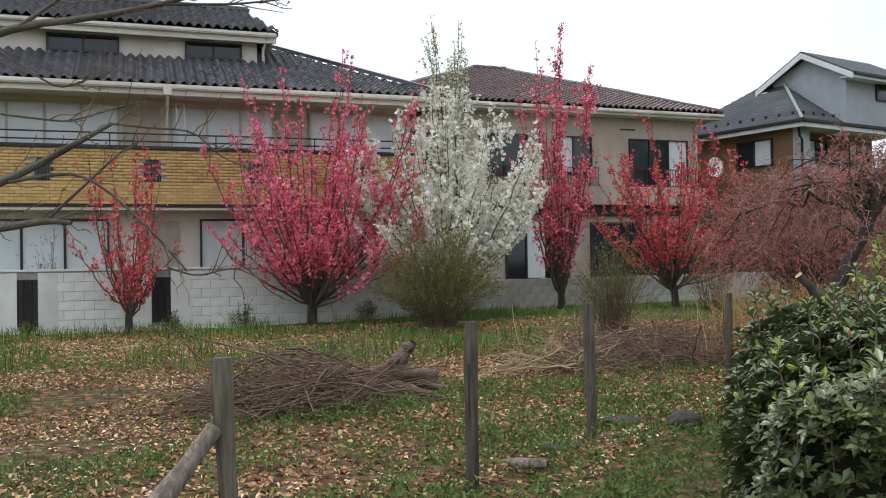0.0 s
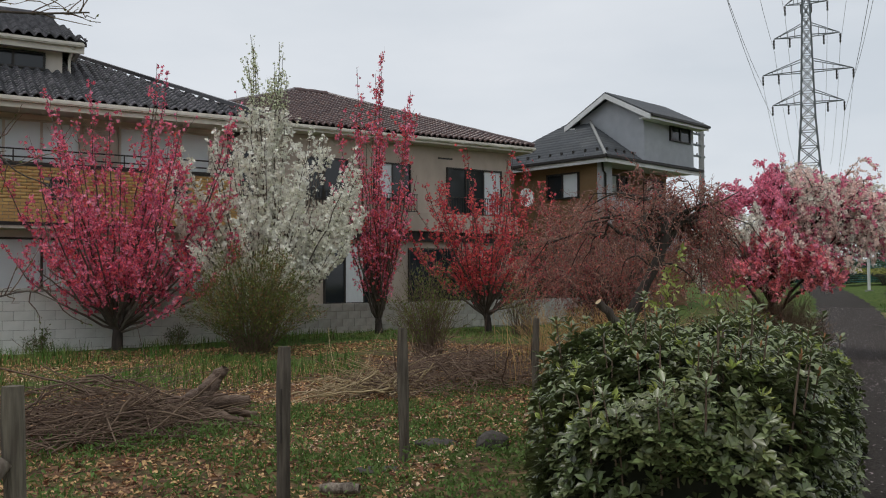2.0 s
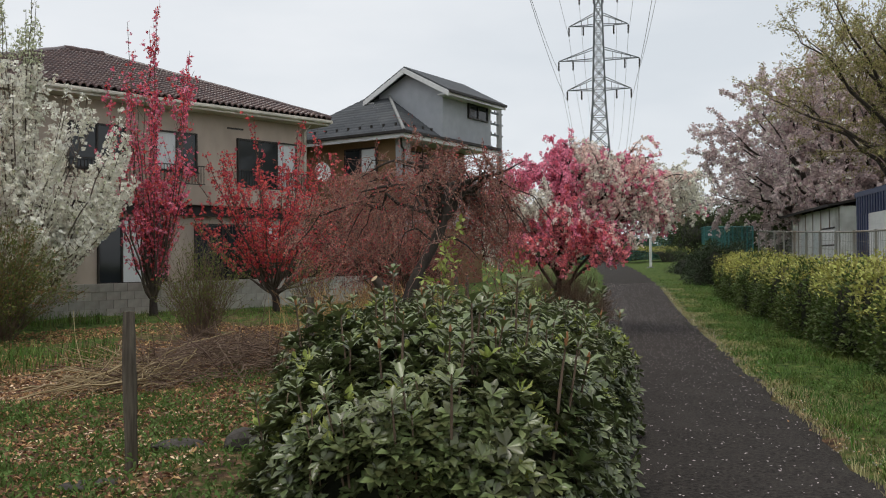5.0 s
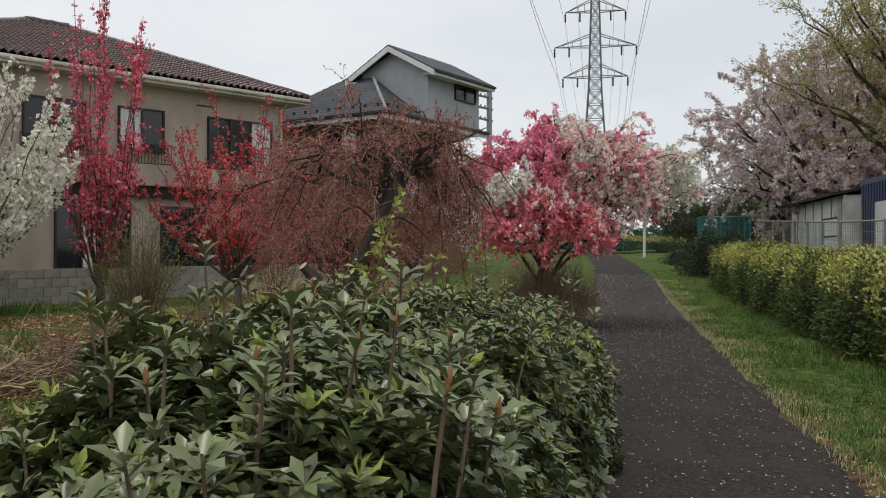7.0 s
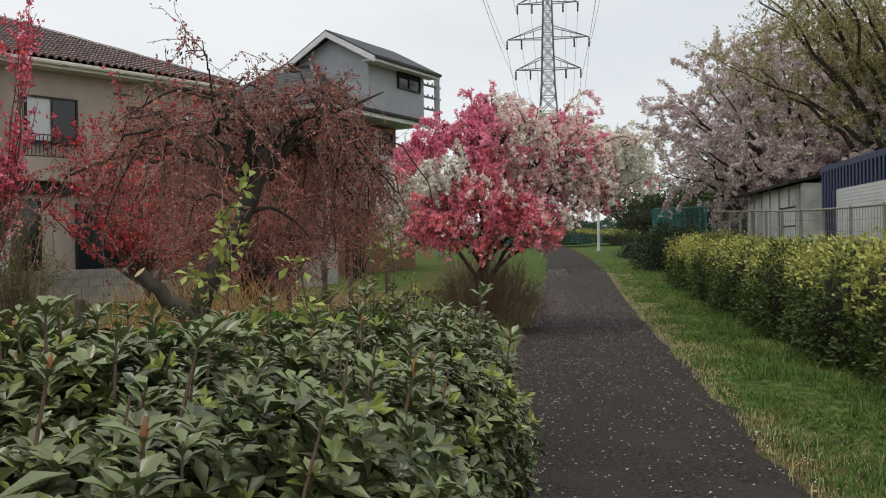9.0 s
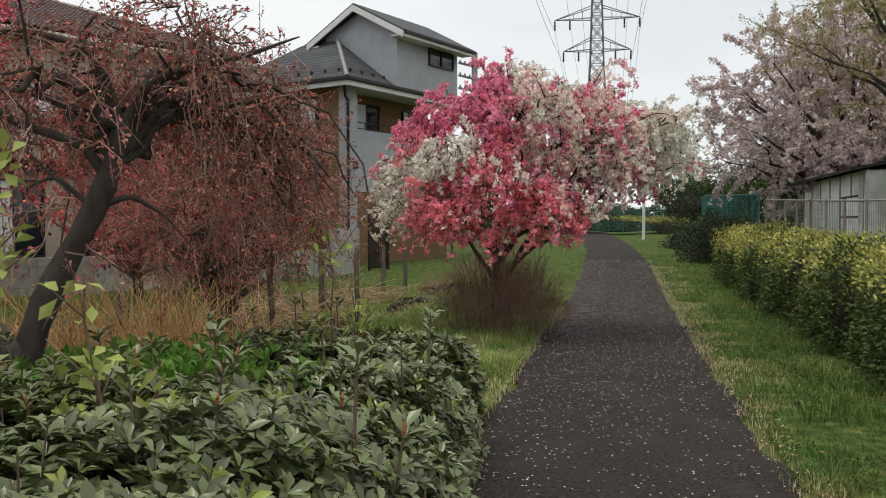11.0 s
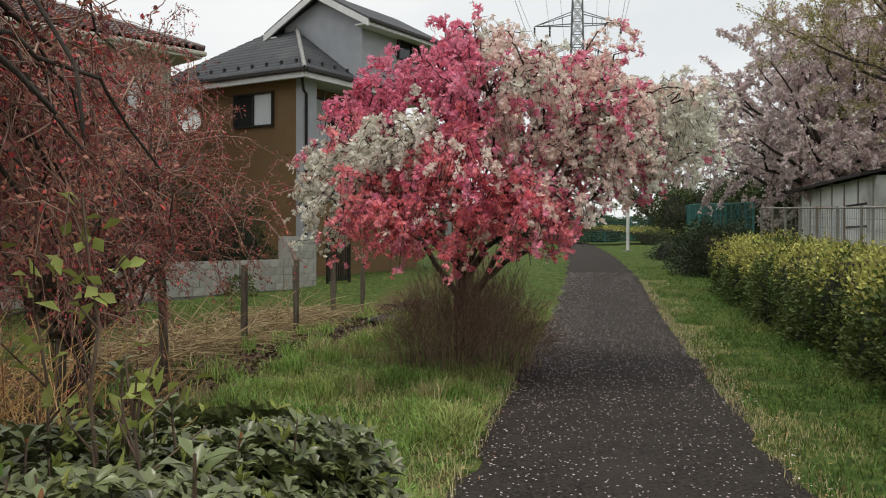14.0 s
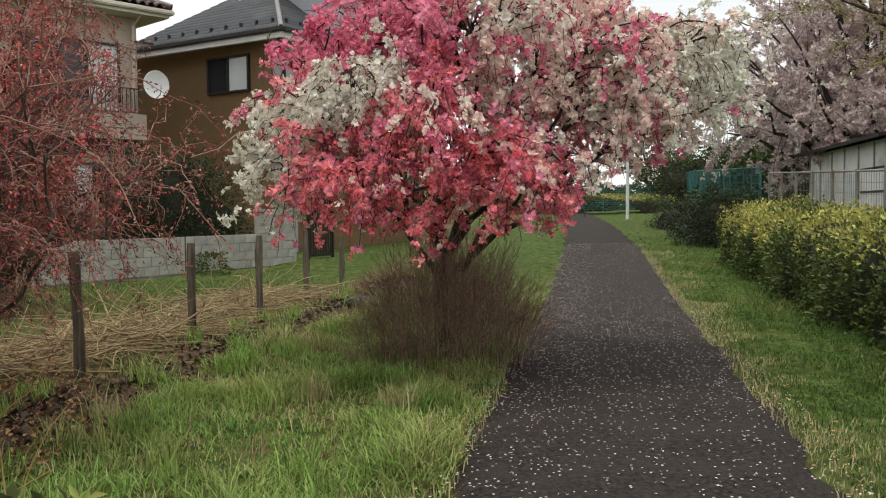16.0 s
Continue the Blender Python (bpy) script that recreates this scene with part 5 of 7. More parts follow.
def upright_tree(name, x, y, tall, spread, stems, shoots, n_flowers, size, mats, label, stem_r=0.028, lift=0.5, bare_below=0.2, profile=None, split=None, spires=()):
    """A broom-shaped tree: many stems from one short trunk, rising steeply and set with short flowering shoots."""
    T = thing(name, (x, y, hz(x, y)), 0, label, "tree")
    trunk_top = np.array([rng.normal() * 0.04, rng.normal() * 0.04, lift])
    trunk = curve_line((0, 0, -0.1), (rng.normal() * 0.04, 0, lift * 0.5), trunk_top, 6)
    put_tubes("trunk", [(trunk, np.linspace(stem_r * 4.2, stem_r * 3.0, 6))], M["bark_dark"], T, 9, "short dark trunk")
    big, small = [], []
    tips = []
    for k in range(stems):
        a = 2 * math.pi * (k + rng.uniform(-0.35, 0.35)) / stems * 2.4
        r = spread * math.sqrt(rng.uniform(0.02, 1))
        h = tall * (profile(r / spread) if profile else 1 - 0.35 * (r / spread) ** 2) * rng.uniform(0.86, 1.03)
        if k % 2:
            h *= rng.uniform(0.42, 0.95)
        tips.append((r * math.cos(a), r * math.sin(a), h))
    tips += list(spires)
    for tx, ty, tz in tips:
        p2 = np.array([tx, ty, tz])
        p0 = trunk_top * rng.uniform(0.5, 1)
        k1 = rng.uniform(0.4, 0.95)
        p1 = np.array([tx * k1 + rng.normal() * 0.12, ty * k1 + rng.normal() * 0.12, p0[2] + (tz - p0[2]) * rng.uniform(0.3, 0.55)])
        l = curve_line(p0, p1, p2, 11, 0.025)
        big.append((l, np.linspace(stem_r, 0.005, 11)))
        for _ in range(shoots):
            t = rng.uniform(bare_below, 0.97)
            p, d = point_on(l, t)
            o = np.array([rng.normal(), rng.normal(), 0.0])
            dd = unit(d * 0.8 + unit(o) * rng.uniform(0.5, 1.3) + [0, 0, 0.3])
            ln = rng.uniform(0.2, 0.8) * (1.3 - 0.75 * t) * (1 + 0.12 * tall / 5)
            s = curve_line(p, p + dd * ln * 0.5, p + dd * ln * 0.8 + np.array([0, 0, ln * 0.35]), 5, 0.01)
            small.append((s, np.linspace(0.006, 0.002, 5)))
    for one in big:
        put_tubes("stem", [one], M["bark"], T, 5)
    put_tubes("shoot_growth", small, M["twig"], T, 3, "", "stuff")
    src = [s for s, _ in small] + [b[int(11 * bare_below):] for b, _ in big]
    P, D, _ = along(src, n_flowers, 0.035)
    # bloom in clumps along the shoots
    keep = np.array([noise.noise(Vector(p) * 1.7 + Vector((x, y, 0))) for p in P]) + rng.uniform(-0.3, 0.55, len(P)) > -0.12
    P, D = P[keep], D[keep]
    which = split(P) if split else rng.choice(len(mats), len(P), p=[m[1] for m in mats])
    for i, m in enumerate(mats):
        sel = which == i
        if sel.any():
            put_flowers("blossom", P[sel], D[sel] * 0.4 + rand_dirs(sel.sum()), size * m[2], M[m[0]], T, "", 4)
    return T


def twig_dome(name, x, y, rx, tall, n, material, label, category, leaf=None, base_r=0.25, r=0.006, droop=0.0, height_off=0.0, forks=3):
    """A many-stemmed bush: thin stems fanning up and out from the base, forked, with or without leaves."""
    T = thing(name, (x, y, hz(x, y) + height_off), 0, label, category)
    lines, ends = [], []
    for k in range(n):
        a = rng.uniform(0, 2 * math.pi)
        q = math.sqrt(rng.uniform(0, 1))
        b = np.array([math.cos(a) * base_r * q, math.sin(a) * base_r * q, -0.05])
        end = np.array([math.cos(a) * rx * q, math.sin(a) * rx * q, tall * math.sqrt(max(0.04, 1 - 0.8 * q * q)) * rng.uniform(0.58, 1.1)])
        mid = b * 0.5 + end * 0.5 + np.array([-end[0] * 0.12, -end[1] * 0.12, tall * 0.12])
        l = curve_line(b, mid, end - np.array([0, 0, droop * q]), 7, 0.02)
        lines.append((l, np.linspace(r, r * 0.35, 7)))
        ends.append(l)
        for _ in range(forks):
            p, d = point_on(l, rng.uniform(0.3, 0.9))
            dd = unit(d + rand_dirs(1)[0] * 0.85)
            ln = rng.uniform(0.12, 0.35) * tall * 0.5
            s = curve_line(p, p + dd * ln * 0.5, p + dd * ln + np.array([0, 0, 0.05]), 4)
            lines.append((s, np.linspace(r * 0.5, r * 0.2, 4)))
            ends.append(s)
    put_tubes("stem_growth", lines, material, T, 3, "", "stuff")
    if leaf:
        for lm, count, size, lo in leaf:
            P, D, _ = along(ends, count, 0.03, lo)
            put_leaves("foliage", P, D + rand_dirs(count) * 0.8, size, M[lm], T)
    return T


def weeping_tree(name, x, y, trunk_pts, limbs, n_twigs, bud_mat, n_buds, bud_size, label, reach=1.0, extra=None, fall=(0.7, 2.0), low=0.35, bark="bark"):
    """A crooked trunk with arching limbs from which long thin twigs hang down, set with buds."""
    T = thing(name, (x, y, hz(x, y)), 0, label, "tree")
    tp = np.array(trunk_pts, float)
    t = np.linspace(0, 1, 16)
    seg = np.linspace(0, 1, len(tp))
    line = np.column_stack([np.interp(t, seg, tp[:, i]) for i in range(3)])
    line[1:-1] = (line[:-2] + 2 * line[1:-1] + line[2:]) / 4
    put_tubes("trunk", [(line, np.linspace(0.092, 0.045, 16) * (1 + 0.1 * np.sin(np.arange(16) * 1.9)))], M[bark], T, 9, "crooked leaning trunk")
    arcs, twigs = [], []
    for ex, ey, ez, up in limbs:
        p0, _ = point_on(line, rng.uniform(0.72, 1.0))
        l = curve_line(p0, (p0[0] * 0.5 + ex * 0.5, p0[1] * 0.5 + ey * 0.5, max(p0[2], ez) + up), (ex, ey, ez), 11, 0.05)
        arcs.append((l, np.linspace(0.03, 0.007, 11)))
        for _ in range(3):
            q, d = point_on(l, rng.uniform(0.3, 0.9))
            o = unit(d * 0.6 + rand_dirs(1)[0] * [1, 1, 0.4])
            ln = rng.uniform(0.4, 0.9) * reach
            s = curve_line(q, q + o * ln * 0.55 + np.array([0, 0, 0.15]), q + o * ln - np.array([0, 0, 0.25]), 7, 0.03)
            arcs.append((s, np.linspace(0.009, 0.004, 7)))
    for one in arcs:
        put_tubes("limb", [one], M[bark], T, 6)
    src = [a for a, _ in arcs]
    P, D, _ = along(src, n_twigs, 0.0, 0.25)
    for p, d in zip(P, D):
        o = unit(d + rand_dirs(1)[0] * 0.9) * [1, 1, 0.3]
        ln = rng.uniform(*fall)
        ln = min(ln, max(0.15, p[2] - low))
        out = rng.uniform(0.15, 0.6) * reach
        s = curve_line(p, p + o * out * 0.8 + np.array([0, 0, 0.16]), p + o * out * 1.3 + np.array([0, 0, -ln]), 8, 0.025)
        twigs.append((s, np.linspace(0.0045, 0.002, 8)))
        for _ in range(3):
            q, dd = point_on(s, rng.uniform(0.2, 0.95))
            w = unit(dd + rand_dirs(1)[0] * 1.3)
            l3 = rng.uniform(0.1, 0.32)
            twigs.append((curve_line(q, q + w * l3 * 0.5 + np.array([0, 0, 0.03]), q + w * l3, 5, 0.01), np.linspace(0.003, 0.0018, 5)))
    twigs = [q for q in twigs if lane_of(q[0][:, 0] + x, q[0][:, 1] + y)[1].max() < -2.5]
    put_tubes("hanging_growth", twigs, M["twig_red"], T, 3, "thin hanging twigs", "stuff")
    tl = [s for s, _ in twigs]
    P, D, _ = along(tl, n_buds, 0.012)
    for bm_name, frac, sz in bud_mat:
        k = rng.uniform(size=n_buds) < frac
        put_leaves("bud_growth", P[k], D[k] + rand_dirs(k.sum()) * 0.7, bud_size * sz, M[bm_name], T, "", 0.6)
    return T


# the row of upright peach trees in the lot
def build_lot_trees():
    upright_tree("peach_tree", -6.75, 18.2, 4.1, 1.15, 20, 9, 2000, 0.042, [("crimson", 0.85, 1), ("pink", 0.15, 0.9)], "small broom-shaped peach tree with sparse dark red blossom", 0.022, 0.5, 0.15)
    upright_tree("peach_tree", -3.15, 19.4, 5.5, 2.4, 52, 15, 21000, 0.042, [("pink", 0.62, 1), ("magenta", 0.28, 1), ("crimson", 0.10, 0.9)], "large broom-shaped peach tree in deep pink blossom",
                 0.03, 0.7, 0.18, lambda q: 1 - 0.32 * q * q, spires=[(2.35, -0.6, 5.0), (2.5, -0.5, 5.15), (0.75, 0, 6.1), (0.95, 0.1, 5.9), (-2.4, 0, 4.0), (-1.5, 0, 5.5), (-0.6, 0, 5.7)])
    upright_tree("peach_tree", -0.05, 20.0, 5.4, 2.3, 58, 17, 36000, 0.05, [("white", 0.9, 1), ("cream", 0.1, 0.6)], "broom-shaped peach tree in dense white blossom",
                 0.028, 0.7, 0.1, lambda q: 1 - 0.28 * q * q, split=lambda P: np.where((P[:, 2] > 5.2) | (rng.uniform(size=len(P)) < 0.05), 1, 0),
                 spires=[(-0.42, 0, 6.9), (-0.35, 0.1, 6.6), (-0.5, 0.1, 6.4), (0.22, 0, 6.75), (0.3, 0.1, 6.5), (0.12, 0, 6.3), (-0.28, 0, 6.2), (0.38, 0, 6.0), (1.7, -0.6, 2.3), (1.9, -0.5, 2.6)])
    upright_tree("peach_tree", 2.62, 21.7, 7.1, 1.05, 26, 12, 7500, 0.042, [("crimson", 0.3, 1), ("magenta", 0.35, 0.95), ("pink", 0.35, 1)], "tall narrow columnar peach tree in crimson blossom",
                 0.026, 0.4, 0.2, lambda q: 1 - 0.25 * q * q)
    upright_tree("peach_tree", 5.6, 22.6, 5.0, 2.3, 40, 14, 9500, 0.042, [("crimson", 0.8, 1), ("maroon", 0.2, 0.7)], "multi-stemmed peach tree with scattered bright red blossom",
                 0.026, 0.6, 0.2, lambda q: 0.86 + 0.12 * math.sin(5 * q))
    twig_dome("shrub", -0.35, 17.6, 1.45, 2.15, 260, M["twig"], "rounded olive green shrub with fine leaves", "shrub", [("olive_leaf", 7500, 0.055, 0.3), ("green_leaf", 5000, 0.06, 0.1), ("bud", 2200, 0.045, 0.5)])
    twig_dome("shrub", 2.95, 16.6, 0.85, 1.95, 150, M["twig"], "thin twiggy shrub with sparse green shoots", "shrub", [("olive_leaf", 2600, 0.05, 0.2)])
    twig_dome("shrub", 6.15, 21.3, 0.62, 1.75, 80, M["twig"], "small twiggy shrub with yellow-green leaves", "shrub", [("yellow_leaf", 700, 0.045, 0.35), ("olive_leaf", 500, 0.045, 0.3)])
    for x, y, w, h in ((-9.9, 17.6, 0.3, 0.55), (-8.7, 17.9, 0.22, 0.35), (-4.6, 19.1, 0.35, 0.55), (-2.0, 20.0, 0.3, 0.5), (-6.0, 18.7, 0.25, 0.4), (-9.0, 19.6, 0.7, 2.4), (-7.6, 20.1, 0.6, 1.9)):
        twig_dome("shrub", x, y, w, h, 30, M["twig"], "small green shrub at the garden wall", "shrub", [("green_leaf", 350, 0.06, 0.2)], 0.08)


# the big weeping peach beside the path
def build_weeping_peach():
    x, y = 10.65, 17.5
    T = thing("weeping_peach_tree", (x, y, hz(x, y)), 0, "weeping peach tree blooming in pink, coral and white", "tree")
    trunk = curve_line((0, 0, -0.1), (-0.12, -0.05, 0.5), (-0.1, -0.25, 1.0), 8, 0.01)
    put_tubes("trunk", [(trunk, np.linspace(0.10, 0.07, 8))], M["bark_dark"], T, 10, "dark forked trunk")
    e_r, e_d = np.array([0.893, -0.45, 0.0]), np.array([0.45, 0.893, 0.0])
    cen = np.array([-0.35, -1.15, 0.0])
    limbs, twigs = [], []

    def crown_top(r, d):
        return np.interp(r, [-2.3, -1.9, -1.3, -0.75, 0.0, 0.7, 1.5, 2.1, 2.6, 3.0], [2.1, 2.5, 3.25, 3.7, 3.9, 4.0, 3.85, 3.45, 2.9, 2.3]) - 0.16 * d * d

    def crown_foot(r):
        return np.interp(r, [-3.0, -2.0, -1.3, 0.3, 0.9, 1.3, 1.8, 2.5, 3.2], [1.75, 1.5, 1.12, 1.1, 1.2, 1.55, 1.9, 2.15, 2.3])
    while len(limbs) < 70:
        r, d = rng.uniform(-2.0, 2.6), rng.uniform(-1.8, 1.5)
        if ((r - 0.25) / 2.4) ** 2 + (d / 1.85) ** 2 > 1:
            continue
        hi, lo = crown_top(r, d) - 0.12, crown_foot(r) + 0.25
        edge = min(1.0, ((r - 0.25) / 2.4) ** 2 + (d / 1.85) ** 2)
        z = hi - (hi - lo) * rng.uniform(0, 0.25 + 0.75 * edge)
        if 9 <= len(limbs) < 25:
            r, d = rng.uniform(-1.6, 1.2), rng.uniform(-1.8, -0.2)
            z = rng.uniform(1.5, 2.5)
        end = cen + e_r * r + e_d * d + np.array([0, 0, z])
        if len(limbs) < 9:
            p0, r0 = trunk[-1] if len(limbs) % 3 else trunk[5], 0.042
        else:
            near = min(limbs[:9], key=lambda m: np.linalg.norm(m[0][7] - end))[0]
            p0, r0 = point_on(near, rng.uniform(0.25, 0.75))[0], 0.019
        l = curve_line(p0, p0 * 0.45 + end * 0.55 + np.array([0, 0, 0.3]), end, 11, 0.05)
        limbs.append((l, np.linspace(r0, 0.006, 11)))
        for _ in range(10):
            q, dd = point_on(l, rng.uniform(0.35, 1.0))
            o = unit(dd * 0.7 + rand_dirs(1)[0] * [1, 1, 0.7] + unit(q - (cen + [0, 0, 1.6])) * 0.7)
            ln = rng.uniform(0.3, 0.75)
            s = curve_line(q, q + o * ln * 0.6 + np.array([0, 0, 0.12]), q + o * ln - np.array([0, 0, rng.uniform(0.05, 0.45)]), 7, 0.03)
            twigs.append((s, np.linspace(0.010, 0.004, 7)))
            for _ in range(3):
                q2, d2 = point_on(s, rng.uniform(0.4, 1.0))
                o2 = unit(d2 + rand_dirs(1)[0] * 0.9)
                l2 = rng.uniform(0.15, 0.42)
                s2 = curve_line(q2, q2 + o2 * l2 * 0.6, q2 + o2 * l2 - np.array([0, 0, rng.uniform(0.0, 0.28)]), 5, 0.012)
                twigs.append((s2, np.linspace(0.004, 0.002, 5)))
    for one in limbs:
        put_tubes("limb", [one], M["bark_dark"], T, 7)
    def inside(p):
        r, d = (p - cen) @ e_r, (p - cen) @ e_d
        return (p[..., 2] > crown_foot(r) + 0.08 * np.sin(r * 9)) & (p[..., 2] < crown_top(r, d) + 0.22) & (r > -2.05)
    twigs = [q for q in twigs if inside(q[0][-1])]
    put_tubes("twig_growth", twigs, M["bark_dark"], T, 3, "", "stuff")
    lines = [s for s, _ in twigs]
    # double flowers sit in tight round bunches along the twigs
    P, D, pick = (np.repeat(q, 5, 0) for q in along(lines, 17000, 0.02, 0.1))
    P = P + rng.normal(size=P.shape) * 0.018
    mid = np.array([l[len(l) // 2] for l in lines])
    R, Z = (mid - cen) @ e_r, mid[:, 2]
    nz = np.array([noise.noise(Vector(m) * 1.1) for m in mid])
    # colours go limb by limb: magenta high on one side, a white band under it, coral low, blush and white on the other side
    kind = np.full(len(lines), 1)
    kind[(R > -0.1 + 0.5 * nz) & (Z > 2.3 - 0.35 * R + 0.8 * nz)] = 2
    kind[(R < 0.05 + 0.5 * nz) & (Z > 2.75 + 0.4 * nz)] = 0
    band = 2.75 + 0.55 * (R + 0.6)
    kind[(R < -0.5) & (np.abs(Z - band) < 0.22 + 0.25 * nz)] = 3
    kind[(R < -1.45) & (Z < 2.4)] = 3
    kind[(R > 1.75) & (Z > 1.9) & (nz > -0.1)] = 3
    dice = rng.uniform(size=len(lines))
    kind[(kind == 2) & (dice < 0.10)] = 0
    kind[(kind == 2) & (dice > 0.86)] = 1
    kind[(kind == 2) & (dice > 0.66) & (dice < 0.86)] = 3
    kind[(kind == 1) & (dice < 0.12)] = 2
    kind[(kind == 1) & (dice > 0.78)] = 0
    fk = kind[pick]
    full = inside(P)
    for i, (m, lab) in enumerate((("magenta", "magenta double blossom"), ("coral", "coral pink double blossom"), ("blush", "blush white double blossom"), ("white", "white double blossom"))):
        sel = (fk == i) & full
        put_flowers("blossom", P[sel], D[sel] * 0.3 + rand_dirs(sel.sum()), 0.026, M[m], T, lab, 4)
    return T


def build_weeping_trees():
    # old cut-back weeping tree with a sawn limb
    x, y = 4.15, 9.7
    T = weeping_tree("old_weeping_tree", x, y, [(-0.05, 0.05, -0.1), (-0.08, 0.05, 0.6), (-0.02, 0.06, 1.0), (0.08, 0.04, 1.28), (0.3, -0.02, 1.7), (0.4, -0.06, 1.95), (0.43, -0.06, 2.15)],
                     [(-0.55, 0.2, 2.1, 0.4), (-0.8, 0.7, 2.0, 0.4), (-0.2, -0.6, 2.0, 0.4), (1.0, -0.3, 2.35, 0.15), (1.35, 0.2, 2.3, 0.3), (1.6, 0.9, 2.2, 0.4), (1.6, 1.4, 2.0, 0.5),
                      (1.3, 1.4, 2.3, 0.3), (0.7, 1.2, 2.4, 0.2), (0.3, 0.9, 2.3, 0.3), (1.6, 0.3, 1.9, 0.6), (0.9, 0.6, 2.5, 0.15), (1.6, 1.1, 1.8, 0.7), (0.1, 0.2, 2.5, 0.15), (1.5, 0.9, 1.7, 0.7), (1.2, 0.7, 2.0, 0.5)],
                     520, [("maroon", 0.92, 1), ("crimson", 0.08, 1.1)], 19000, 0.027, "old crooked weeping tree with dull red buds", 0.9, low=1.2, fall=(0.05, 0.6), bark="bark_dark")
    for pts, r0 in (([(0.3, -0.02, 1.7), (0.46, -0.1, 1.76), (0.62, -0.17, 1.66), (0.74, -0.22, 1.5)], 0.02), ([(0.3, -0.02, 1.68), (0.12, 0.06, 1.86), (-0.02, 0.1, 1.8), (-0.08, 0.12, 1.55)], 0.016),
                    ([(0.42, -0.06, 2.1), (0.3, 0.0, 2.5), (-0.1, 0.2, 2.62), (-0.45, 0.4, 2.4)], 0.032), ([(0.42, -0.06, 2.1), (0.6, -0.13, 2.36), (1.0, -0.3, 2.46), (1.3, -0.2, 2.6)], 0.036)):
        q = np.array(pts)
        t = np.linspace(0, 1, 13)
        l = np.column_stack([np.interp(t, np.linspace(0, 1, 4), q[:, i]) for i in range(3)])
        l[1:-1] = (l[:-2] + 2 * l[1:-1] + l[2:]) / 4
        put_tubes("limb", [(l, np.linspace(r0, r0 * 0.12, 13))], M["bark_dark"], T, 7)
    stub = curve_line((-0.05, 0.05, 0.95), (-0.2, -0.02, 1.12), (-0.41, -0.05, 1.31), 7, 0.01)
    put_tubes("sawn_limb", [(stub, np.linspace(0.06, 0.045, 7))], M["bark"], T, 9, "thick sawn-off limb")
    bm = bmesh.new()
    r = bmesh.ops.create_circle(bm, cap_ends=True, radius=0.043, segments=14)
    d = Vector(stub[-1] - stub[-2]).normalized()
    m = d.to_track_quat("Z", "Y").to_matrix().to_4x4()
    m.translation = Vector(stub[-1]) + d * 0.004
    bmesh.ops.transform(bm, matrix=m, verts=r["verts"])
    part("cut_face", bm, M["cutwood"], T, "pale freshly cut end")
    # dense bushy tree full of dull red buds
    round_tree("red_bud_tree", 5.9, 15.2, 3.2, 1.75, 0.085, [("maroon", 0.85, 1), ("crimson", 0.15, 1.1)], 52000, 0.03, "dense twiggy tree thick with dull red buds", 64, 0.3, droop=0.2, leafy=True)


